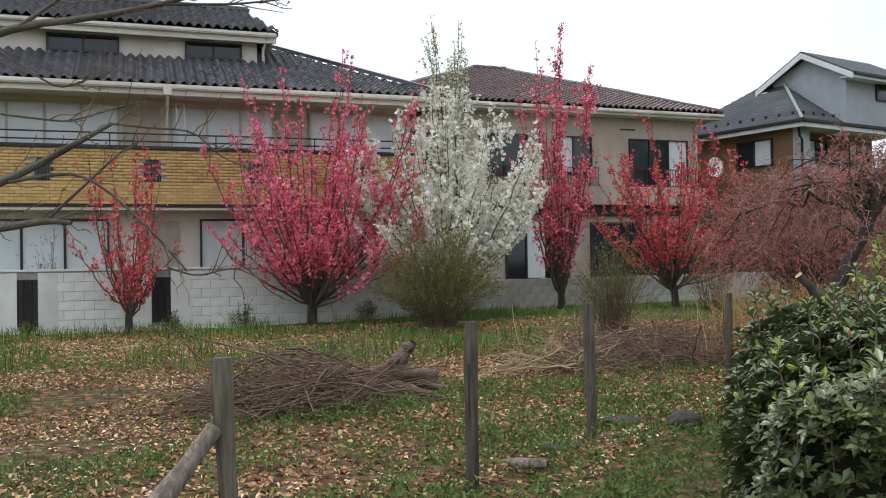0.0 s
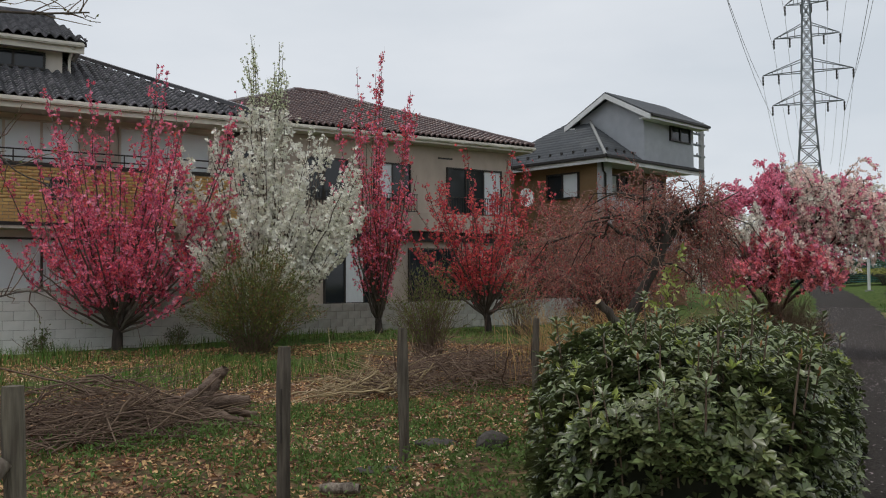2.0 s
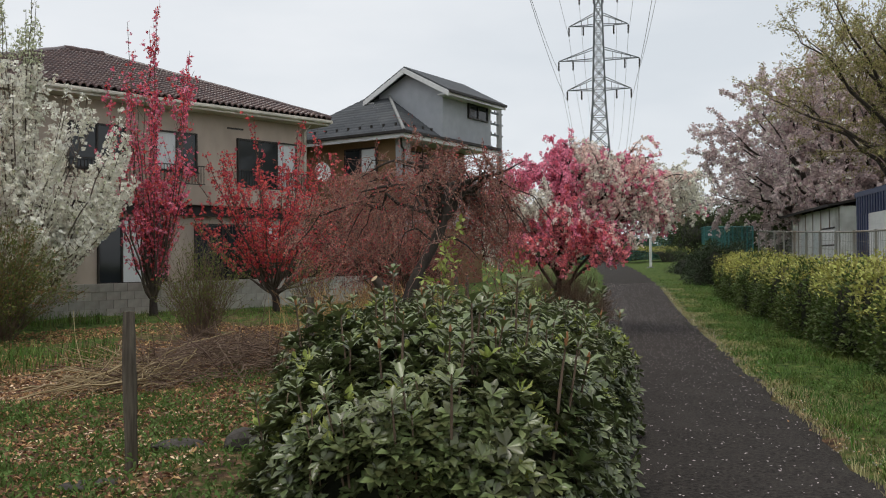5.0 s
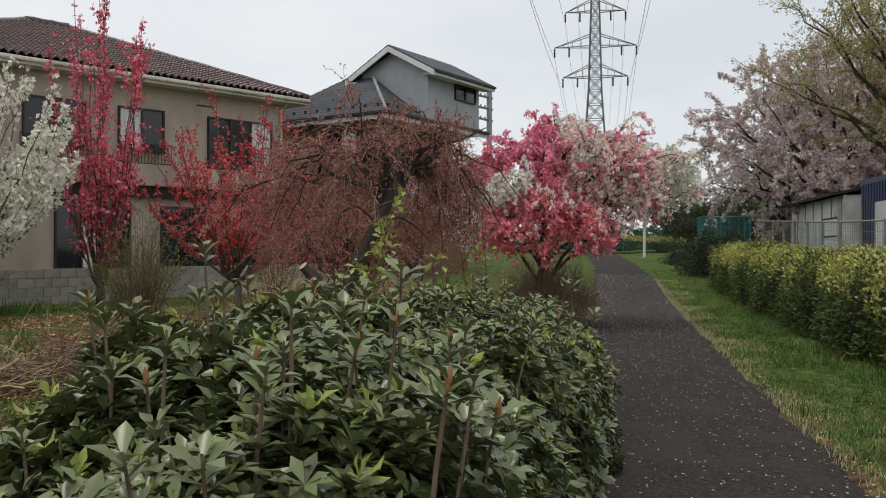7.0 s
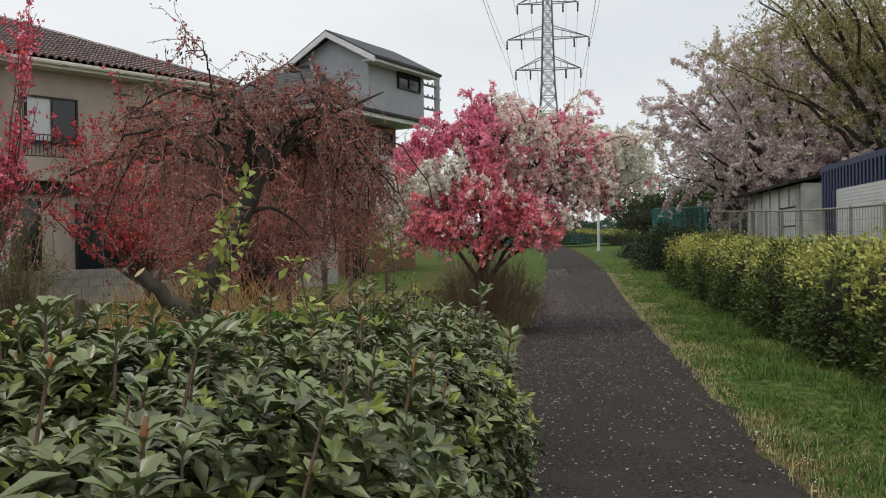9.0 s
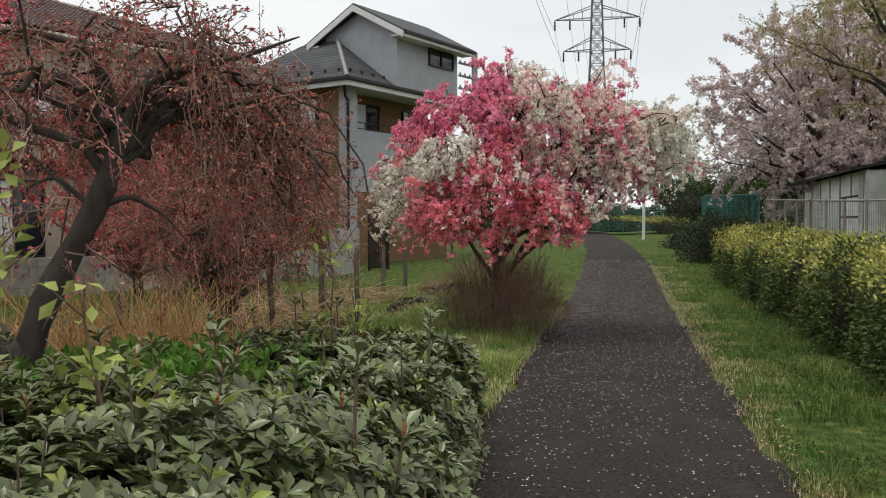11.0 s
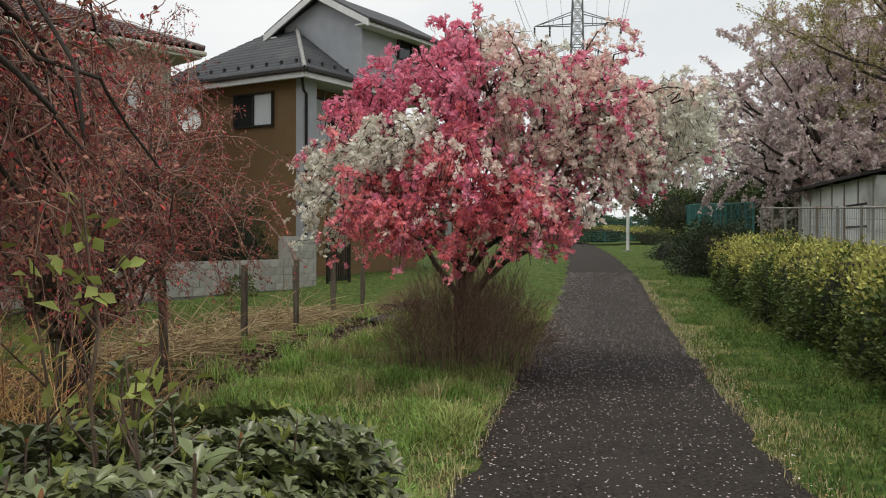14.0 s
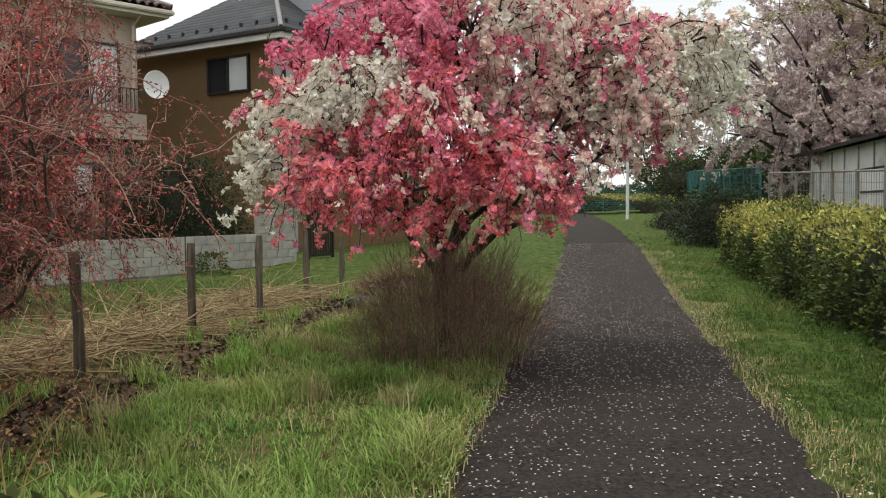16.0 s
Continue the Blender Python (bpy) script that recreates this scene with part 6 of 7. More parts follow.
# trees beyond the mesh fence
def round_tree(name, x, y, tall, spread, trunk_r, mats, n, size, label, limbs=16, low=0.35, flat=0.0, leafy=False, droop=0.0):
    T = thing(name, (x, y, hz(x, y)), 0, label, "tree")
    twig_mat = M["twig_red"] if spread < 3 else M["pale_twig"] if leafy else M["bark_dark"]
    fork = tall * low * 0.7
    trunk = curve_line((0, 0, -0.2), (0.15, 0.1, fork * 0.5), (0.1, -0.1, fork), 8, 0.03)
    put_tubes("trunk", [(trunk, np.linspace(trunk_r, trunk_r * 0.7, 8))], M["bark_dark"], T, 10, "thick dark trunk")
    big, small = [], []
    for k in range(limbs):
        a = 2 * math.pi * (k + rng.uniform(-0.3, 0.3)) / limbs * 3
        q = math.sqrt(rng.uniform(0.05, 1))
        h = tall * (low + (1 - low) * math.sqrt(max(0.02, 1 - q * q * 0.92))) * rng.uniform(0.82, 1.0)
        end = np.array([spread * q * math.cos(a), spread * q * math.sin(a), h])
        p0, _ = point_on(trunk, rng.uniform(0.7, 1))
        l = curve_line(p0, p0 * 0.5 + end * 0.5 + np.array([0, 0, tall * 0.08]), end, 11, 0.09)
        big.append((l, np.linspace(trunk_r * (0.42 if spread > 3 else 0.24), 0.02 * min(1, spread / 10), 11)))
        for _ in range(14):
            p, d = point_on(l, rng.uniform(0.25, 1.0))
            o = unit(d + rand_dirs(1)[0] * 1.1)
            ln = rng.uniform(0.6, 1.9) * max(spread, 2.6) / 5
            s = curve_line(p, p + o * ln * 0.5 + np.array([0, 0, 0.12]), p + o * ln - np.array([0, 0, droop * ln]), 6, 0.05 * min(1, spread / 4))
            small.append((s, np.linspace(0.018, 0.006, 6) * (1.0 if spread > 3 else 0.3)))
            for _ in range(2):
                p3, d3 = point_on(s, rng.uniform(0.3, 1))
                o3 = unit(d3 + rand_dirs(1)[0])
                l3 = rng.uniform(0.3, 0.8) * spread / 5
                small.append((curve_line(p3, p3 + o3 * l3 * 0.5, p3 + o3 * l3 - np.array([0, 0, 0.06]), 4, 0.02), np.linspace(0.009, 0.005, 4) * (1.0 if spread > 3 else 0.4)))
    for one in big:
        put_tubes("limb", [one], M["bark_dark"] if spread > 3 else M["bark"], T, 6)
    put_tubes("twig_growth", small, twig_mat, T, 3, "", "stuff")
    P, D, _ = along([s for s, _ in small], n, 0.05 * spread / 5, 0.1)
    which = rng.choice(len(mats), n, p=[m[1] for m in mats])
    for i, m in enumerate(mats):
        sel = which == i
        if leafy:
            put_leaves("foliage", P[sel], D[sel] + rand_dirs(sel.sum()), size * m[2], M[m[0]], T)
        else:
            put_flowers("blossom", P[sel], rand_dirs(sel.sum()), size * m[2], M[m[0]], T, "", 3)
    return T


def build_far_trees():
    x, y = lane(33.0, 9.0)
    round_tree("cherry_tree", x, y, 10.8, 6.3, 0.42, [("cherry", 0.85, 1), ("white", 0.15, 0.9)], 66000, 0.105, "large old cherry tree in pale pink bloom", 64, 0.12)
    x, y = lane(24.0, 13.5)
    round_tree("cherry_tree", x, y, 9.5, 5.8, 0.4, [("cherry", 0.95, 1), ("blush", 0.05, 1)], 36000, 0.10, "spreading cherry tree in pale pink bloom behind a shed", 22, 0.3)
    x, y = lane(44.0, 11.0)
    round_tree("cherry_tree", x, y, 8.5, 5.0, 0.35, [("cherry", 1.0, 1)], 9000, 0.10, "cherry tree in pale bloom beyond the fence", 18, 0.2)
    x, y = lane(21.5, 9.3)
    round_tree("leafing_tree", x, y, 11.5, 6.2, 0.3, [("yellow_leaf", 0.8, 1), ("olive_leaf", 0.2, 1)], 64000, 0.105, "tall tree with fresh yellow-green leaves", 40, 0.36, leafy=True)
    for s, o, t, r in ((70, -6, 6, 4), (74, 4, 7, 4.5), (72, 12, 7.5, 5), (66, -16, 6, 4)):
        x, y = lane(s, o)
        round_tree("cherry_tree", x, y, t, r, 0.3, [("cherry", 0.5, 1), ("far_green", 0.5, 1.2)], 5000, 0.12, "distant tree with mixed bloom and leaves", 12, 0.25)


# ---- hedges ----
def round_section(a, power, wide, tall):
    """Turns a in 0..1 into an even walk over the arch x = cos^p, z = sin^p, wide and tall."""
    th = np.linspace(0, math.pi, 1500)
    ex, ez = np.sign(np.cos(th)) * np.abs(np.cos(th)) ** power, np.sin(th).clip(0, 1) ** power
    run = np.concatenate([[0], np.cumsum(np.hypot(np.diff(ex) * wide, np.diff(ez) * tall))])
    t = np.interp(1 - a, run / run[-1], np.arange(1500))
    return np.interp(t, np.arange(1500), ex), np.interp(t, np.arange(1500), ez)


def build_left_hedge():
    s0, s1 = -7.75, 1.0
    x0, y0 = lane(s0, -2.6)
    T = thing("evergreen_hedge", (x0, y0, 0), 0, "glossy evergreen hedge with whorled leathery leaves", "hedge")

    def section(s):
        right = np.interp(s, [-7.8, -6.5, -3.0, 0.0, 1.6], [-1.6, -1.48, -1.42, -1.75, -2.0])
        left = np.interp(s, [-7.8, -5.9, -4.0, 0.0, 1.6], [-2.85, -3.4, -3.8, -3.35, -3.2])
        top = np.interp(s, [-7.8, -6.8, -5.0, -3.0, -1.0, 1.6], [0.98, 1.04, 1.05, 0.93, 0.81, 0.8])
        end = np.clip(np.minimum(s - s0 + 0.02, (s1 - s) * 1.2) / 0.55, 0, 1)
        k = np.sqrt(1 - (1 - end) ** 2)
        return left, right, top, k

    def place(s, a, inset):
        """a from 0 to 1 runs round the section from the left foot over the top to the right foot."""
        left, right, top, k = section(s)
        c, h = (left + right) / 2, (right - left) / 2 * (0.62 + 0.38 * k)
        ex, ez = round_section(a, 0.45, 1.2, 1.0)
        wob = 1 + 0.06 * np.sin(s * 3.1 + a * 7) + 0.05 * np.sin(s * 7.3 - a * 11)
        o = c + h * ex * (1 - inset) * wob
        z = 0.04 + (top * (0.78 + 0.22 * k) * wob - 0.04) * ez * (1 - inset * 0.8)
        nrm = np.column_stack([np.abs(ALONG[0]) * 0 + ACROSS[0] * ex, ACROSS[1] * ex, ez * 0.95 + 0.15])
        front = np.clip(1 - (s - s0) / 0.25, 0, 1)[:, None] - np.clip(1 - (s1 - s) / 0.4, 0, 1)[:, None]
        nrm = unit(nrm * 0.6 - np.array([[ALONG[0], ALONG[1], 0]]) * front * 1.2)
        p = EDGE[None] + s[:, None] * ALONG[None] + o[:, None] * ACROSS[None]
        return np.column_stack([p[:, 0] - x0, p[:, 1] - y0, z]), nrm

    # near-black shell inside, its colour painting the deep shade between leaves
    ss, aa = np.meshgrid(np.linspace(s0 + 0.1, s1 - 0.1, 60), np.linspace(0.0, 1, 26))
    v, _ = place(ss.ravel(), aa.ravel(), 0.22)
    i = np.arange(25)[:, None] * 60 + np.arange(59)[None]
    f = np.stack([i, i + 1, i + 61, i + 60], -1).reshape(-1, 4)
    under("inner_wood", fast_mesh("inner_wood", v, f, M["hedge_core"]), T, "near-black shell painted as shade inside the hedge")
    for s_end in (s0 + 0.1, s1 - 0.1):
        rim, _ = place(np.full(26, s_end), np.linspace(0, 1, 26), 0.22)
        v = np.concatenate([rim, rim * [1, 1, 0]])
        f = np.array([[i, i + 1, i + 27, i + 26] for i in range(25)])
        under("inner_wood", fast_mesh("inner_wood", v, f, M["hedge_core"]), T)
    # whorls of leaves
    def whorls(n, smin, smax, size, inset_hi, upright):
        s = rng.uniform(smin, smax, n)
        a = rng.uniform(0, 1, n)
        inset = rng.uniform(-0.04, inset_hi, n)
        # the two end faces
        n_end = n // 75
        s[:n_end] = np.where(rng.uniform(size=n_end) < 0.6, s0 + rng.uniform(0.0, 0.12, n_end), s1 + rng.uniform(-0.12, 0.06, n_end))
        inset[:n_end] = 1 - np.sqrt(rng.uniform(0, 1, n_end))
        P, N = place(s, a, inset)
        tip = np.clip(1 - (s - s0) / 0.3, 0, 1)[:, None]
        up = np.clip(N[:, 2:3] + 0.2, 0.1, 1) * upright + 0.75 * tip
        N = unit(N + rng.normal(size=(n, 3)) * 0.32 + np.array([[0, 0, 1.0]]) * up)
        k = 7
        A = unit(np.cross(N, rand_dirs(n)))
        B = np.cross(N, A)
        C, X, NN = [], [], []
        for j in range(k):
            th = 2 * math.pi * j / k + rng.uniform(-0.3, 0.3, n)
            d = A * np.cos(th)[:, None] + B * np.sin(th)[:, None]
            lift = rng.uniform(0.15, 0.75, (n, 1))
            C.append(P)
            X.append(unit(d + N * lift))
            NN.append(N - d * 0.4)
        C, X, NN = (np.stack(q, 1).reshape(-1, 3) for q in (C, X, NN))
        m = len(C)
        L = rng.uniform(0.7, 1.2, m) * size
        return leaves(C, X, NN, L, L * rng.uniform(0.38, 0.5, m), 0.10), P, N
    (v, f), P, N = whorls(17500, s0 - 0.05, s1, 0.069, 0.17, 0.6)
    under("foliage", fast_mesh("foliage", v, f, M["hedge_leaf"]), T, "glossy grey-green leathery leaves", "stuff")
    # pale young leaves, and a patch of brighter green
    pick = (rng.uniform(size=len(P)) < 0.05) & (P[:, 2] > 0.6) & (N[:, 2] > 0.4)
    C = np.repeat(P[pick] + N[pick] * 0.03, 6, 0)
    v, f = leaves(C, np.repeat(N[pick], 6, 0) * 0.6 + rand_dirs(len(C)), rand_dirs(len(C)), rng.uniform(0.04, 0.075, len(C)), rng.uniform(0.016, 0.028, len(C)))
    under("young_foliage", fast_mesh("young_leaves", v, f, M["hedge_young"]), T, "pale yellow young leaves", "stuff")
    n = 1700
    s, o = rng.normal(-1.75, 0.42, n), rng.normal(-3.2, 0.3, n)
    p = EDGE[None] + s[:, None] * ALONG[None] + o[:, None] * ACROSS[None]
    C = np.repeat(np.column_stack([p[:, 0] - x0, p[:, 1] - y0, rng.uniform(0.72, 0.92, n)]), 5, 0)
    v, f = leaves(C, rand_dirs(len(C)) + [0, 0, 0.9], rand_dirs(len(C)) + [0, 0, 0.6], rng.uniform(0.05, 0.085, len(C)), rng.uniform(0.025, 0.038, len(C)))
    under("bright_foliage", fast_mesh("bright_leaves", v, f, M["hedge_bright"]), T, "patch of bright green leaves", "stuff")
    # single sprigs on top: stem, leaves and a brown bud
    meshes = []
    for k in range(4):
        N0 = np.tile([[0, 0, 1.0]], (9, 1))
        th = np.arange(9) * 2.4
        X = np.column_stack([np.cos(th), np.sin(th), rng.uniform(0.25, 0.9, 9)])
        C = np.column_stack([np.zeros(9), np.zeros(9), 0.10 + 0.006 * np.arange(9)])
        L = rng.uniform(0.055, 0.08, 9)
        meshes.append(fast_mesh("sprig", *leaves(C, X, N0, L, L * 0.46, 0.1), M["hedge_leaf"]))
    sv, sf = tubes([([(0, 0, -0.3), (0.004, 0, 0.0), (0, 0, 0.16)], [0.006, 0.005, 0.003])], 5)
    stem_me = fast_mesh("stem", sv, sf, M["twig"])
    bv, bf = tubes([([(0, 0, 0.13), (0, 0, 0.14), (0.001, 0, 0.152), (0, 0, 0.166), (0, 0, 0.175)], [0.004, 0.0065, 0.007, 0.0045, 0.002])], 6)
    bud_me = fast_mesh("bud", bv, bf, M["bud"])
    top = np.where((N[:, 2] > 0.75) & (P[:, 2] > 0.72) & (lane_of(P[:, 0] + x0, P[:, 1] + y0)[0] < 0.3))[0]
    for k in rng.choice(top, 230, replace=False):
        sp = under("sprig", meshes[k % 4], T)
        d = Vector(N[k]) + Vector((0, 0, 1.2))
        sp.matrix_local = Matrix.Translation(Vector(P[k]) + Vector((0, 0, random.uniform(-0.06, 0.07) if k % 6 else random.uniform(0.07, 0.2)))) @ d.to_track_quat("Z", "Y").to_matrix().to_4x4() @ Matrix.Rotation(random.uniform(0, 6.3), 4, "Z") @ Matrix.Scale(random.uniform(0.8, 1.25), 4)
        under("stem", stem_me, sp)
        if k % 7 < 2:
            under("bud", bud_me, sp)
    lines = []
    for k in rng.choice(top, 240, replace=False):
        p = P[k]
        lines.append((curve_line(p - [0, 0, 0.35], p - [0, 0, 0.1], p + N[k] * rng.uniform(0.02, 0.12), 5, 0.01), np.linspace(0.006, 0.003, 5)))
    put_tubes("twig_growth", lines, M["twig"], T, 4, "", "stuff")


def boxy_hedge(name, s0, s1, o0, o1, tall, label, top_mat, side_mat, n, size):
    x0, y0 = lane((s0 + s1) / 2, (o0 + o1) / 2)
    T = thing(name, (x0, y0, 0), 0, label, "hedge")

    def place(s, a, inset):
        c, h = (o0 + o1) / 2, (o1 - o0) / 2
        end = np.clip(np.minimum(s - s0, s1 - s) / 0.7, 0, 1)
        k = np.sqrt(np.clip(1 - (1 - end) ** 2, 0, 1))
        ex, ez = round_section(a, 0.5, h, tall)
        wob = 1 + 0.09 * np.sin(s * 1.9 + a * 5) + 0.06 * np.sin(s * 4.3 - a * 9) + 0.045 * np.sin(s * 9.0 + a * 17)
        o = c + h * ex * (1 - inset) * wob * (0.5 + 0.5 * k)
        p = EDGE[None] + s[:, None] * ALONG[None] + o[:, None] * ACROSS[None]
        z = height(p[:, 0], p[:, 1]) + 0.03 + (tall * wob * (0.7 + 0.3 * k)) * ez * (1 - inset)
        nrm = unit(np.column_stack([ACROSS[0] * ex, ACROSS[1] * ex, ez + 0.1]))
        return np.column_stack([p[:, 0] - x0, p[:, 1] - y0, z]), nrm, ez
    # dark shell under the leaves, coloured as the shade behind them
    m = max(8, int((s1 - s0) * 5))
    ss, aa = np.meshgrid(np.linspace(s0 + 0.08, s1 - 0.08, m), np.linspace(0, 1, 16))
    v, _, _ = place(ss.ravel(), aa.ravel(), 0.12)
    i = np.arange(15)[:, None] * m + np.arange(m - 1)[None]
    under("inner_wood", fast_mesh("inner_wood", v, np.stack([i, i + 1, i + m + 1, i + m], -1).reshape(-1, 4), M["hedge_core"]), T, "near-black shell painted as shade inside the hedge")
    P, N, ez = place(rng.uniform(s0, s1, n), rng.uniform(0, 1, n), rng.uniform(-0.04, 0.12, n) - 0.10 * rng.uniform(0, 1, n) ** 5)
    nz = np.array([noise.noise(Vector(p) * 1.3) for p in P])
    is_top = (ez > 0.84 + 0.7 * nz + rng.normal(size=n) * 0.08)
    for sel, mm in ((is_top, top_mat), (~is_top, side_mat)):
        q = sel.sum()
        vv, ff = leaves(P[sel], N[sel] + rand_dirs(q) * 0.9, rand_dirs(q) + [0, 0, 0.8], rng.uniform(0.7, 1.25, q) * size, rng.uniform(0.45, 0.6, q) * size)
        under("foliage", fast_mesh("foliage", vv, ff, M[mm]), T, "", "stuff")
    return T


def leaf_bush(name, x, y, rx, ry, tall, mat_name, n, size, label, turn=0.0, core=True):
    T = thing(name, (x, y, hz(x, y)), turn, label, "shrub")
    d = rand_dirs(n)
    d[:, 2] = np.abs(d[:, 2])
    lump = 1 + 0.16 * np.sin(d[:, 0] * 7 + x) * np.sin(d[:, 1] * 6 + y) + 0.1 * np.sin(d[:, 2] * 11)
    P = d * lump[:, None] * rng.uniform(0.82, 1.04, n)[:, None] * [rx, ry, tall]
    # optional near-black shell whose colour stands for shade within the bush
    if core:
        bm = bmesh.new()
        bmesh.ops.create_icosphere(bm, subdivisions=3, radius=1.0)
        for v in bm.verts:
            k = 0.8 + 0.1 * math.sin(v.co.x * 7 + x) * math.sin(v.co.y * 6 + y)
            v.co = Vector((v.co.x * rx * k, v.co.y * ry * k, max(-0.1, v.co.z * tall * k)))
        part("inner_wood", bm, M["hedge_core"], T, "near-black shell painted as inner shade")
    put_leaves("foliage", P, d + rand_dirs(n) * 0.9, size, M[mat_name], T, "", 0.5)
    return T


def build_hedges():
    build_left_hedge()
    boxy_hedge("golden_hedge", -3.5, 20.5, 1.85, 3.8, 1.22, "clipped hedge with golden yellow-green tops", "gold_leaf", "green_leaf", 60000, 0.075)
    boxy_hedge("low_hedge", 49.0, 51.5, -7.5, 3.5, 0.95, "low clipped golden hedge closing the path", "gold_leaf", "green_leaf", 6000, 0.10)
    x, y = lane(25.8, 2.7)
    leaf_bush("round_bush", x, y, 1.35, 1.3, 1.75, "dark_leaf", 6500, 0.085, "rounded dark green bush beside the path")
    x, y = lane(29.5, 2.6)
    leaf_bush("bush", x, y, 1.1, 1.2, 1.35, "dark_leaf", 4000, 0.08, "dark green bush in the verge")
    x, y = lane(34.0, 2.6)
    leaf_bush("bush", x, y, 1.1, 2.2, 1.1, "dark_leaf", 4000, 0.08, "low dark green bush in the verge")
    for s_, o_, r_, h_ in ((37.0, 8.0, 2.6, 3.6), (43.0, 7.5, 2.8, 4.2), (50.0, 7.5, 3.0, 4.6), (58.0, 5.0, 3.4, 4.6), (60.0, -12.0, 3.0, 2.8), (63.0, -5.0, 4.0, 2.4), (64.0, 0.0, 3.5, 2.2)):
        x, y = lane(s_, o_)
        leaf_bush("thicket", x, y, r_, r_, h_ * 0.85, "far_green", 5000, 0.22, "dark green thicket beyond the mesh fence")
    leaf_bush("evergreen_bush", 9.6, 30.2, 2.3, 0.8, 2.9, "dark_leaf", 9000, 0.085, "tall dark evergreen bush behind a block wall", 33)
    leaf_bush("evergreen_bush", 6.6, 28.4, 1.6, 0.8, 2.2, "dark_leaf", 5000, 0.085, "dark evergreen bush before a beige house", 25)
    leaf_bush("weed_clump", 10.1, 28.4, 0.35, 0.3, 0.5, "green_leaf", 500, 0.08, "small green weed clump at the wall", 0, False)
    # brown leafless bush at the foot of the weeping peach
    twig_dome("bare_bush", 10.3, 16.65, 1.15, 1.42, 520, M["twig_brown"], "dense leafless brown bush with fine twigs", "shrub", [("pale_twig", 5000, 0.022, 0.3), ("bud", 2500, 0.02, 0.4)], 0.85, 0.0042, droop=0.25, forks=9)
    twig_dome("bare_bush", 11.4, 18.5, 0.7, 1.2, 160, M["twig"], "leafless twiggy bush near a path edge", "shrub", [("olive_leaf", 500, 0.04, 0.4)], 0.2)
    # dry reeds and a yellow-leaved sapling behind the hedge
    x, y = lane(0.9, -4.6)
    T = thing("dry_reeds", (x, y, hz(x, y)), 0, "clump of dry orange-brown reeds", "reeds")
    lines = []
    for k in range(1000):
        b = np.array([rng.normal() * 0.55, rng.normal() * 0.7, 0.0])
        h = rng.uniform(0.5, 1.2)
        l = curve_line(b, b + [rng.normal() * 0.08, rng.normal() * 0.08, h * 0.6], b + [rng.normal() * 0.3, rng.normal() * 0.3, h], 5)
        lines.append((l, np.linspace(0.005, 0.002, 5)))
    for one in lines[:60]:
        put_tubes("stalk", [one], M["reed"], T, 3)
    put_tubes("stalk_growth", lines[60:], M["reed"], T, 3, "", "stuff")
    for sx, sy, h, nl in ((4.05, 8.4, 1.75, 110), (4.4, 8.0, 1.45, 60), (5.87, 10.3, 1.7, 30), (5.72, 10.5, 1.4, 25), (5.98, 10.1, 1.2, 30)):
        T = thing("sapling", (sx, sy, hz(sx, sy)), 0, "thin sapling with pale yellow-green new leaves", "sapling")
        main = curve_line((0, 0, -0.05), (0.05, 0.02, h * 0.5), (-0.04, 0.06, h), 9, 0.012)
        lines, ll = [(main, np.linspace(0.011, 0.004, 9))], [main[5:]]
        for k in range(7):
            p, d = point_on(main, rng.uniform(0.5, 0.95))
            o = unit(rand_dirs(1)[0] * [1, 1, 0.3] + [0, 0, 0.8])
            s = curve_line(p, p + o * 0.12, p + o * rng.uniform(0.15, 0.35), 4)
            lines.append((s, np.linspace(0.005, 0.002, 4)))
            ll.append(s)
        put_tubes("stem", lines, M["twig"], T, 5)
        P, D, _ = along(ll, nl, 0.015, 0.3)
        put_leaves("leaf", P, D * 0.4 + rand_dirs(nl) + [0, 0, -0.4], 0.08, M["hedge_young"], T, "pale yellow-green leaves", 0.5)


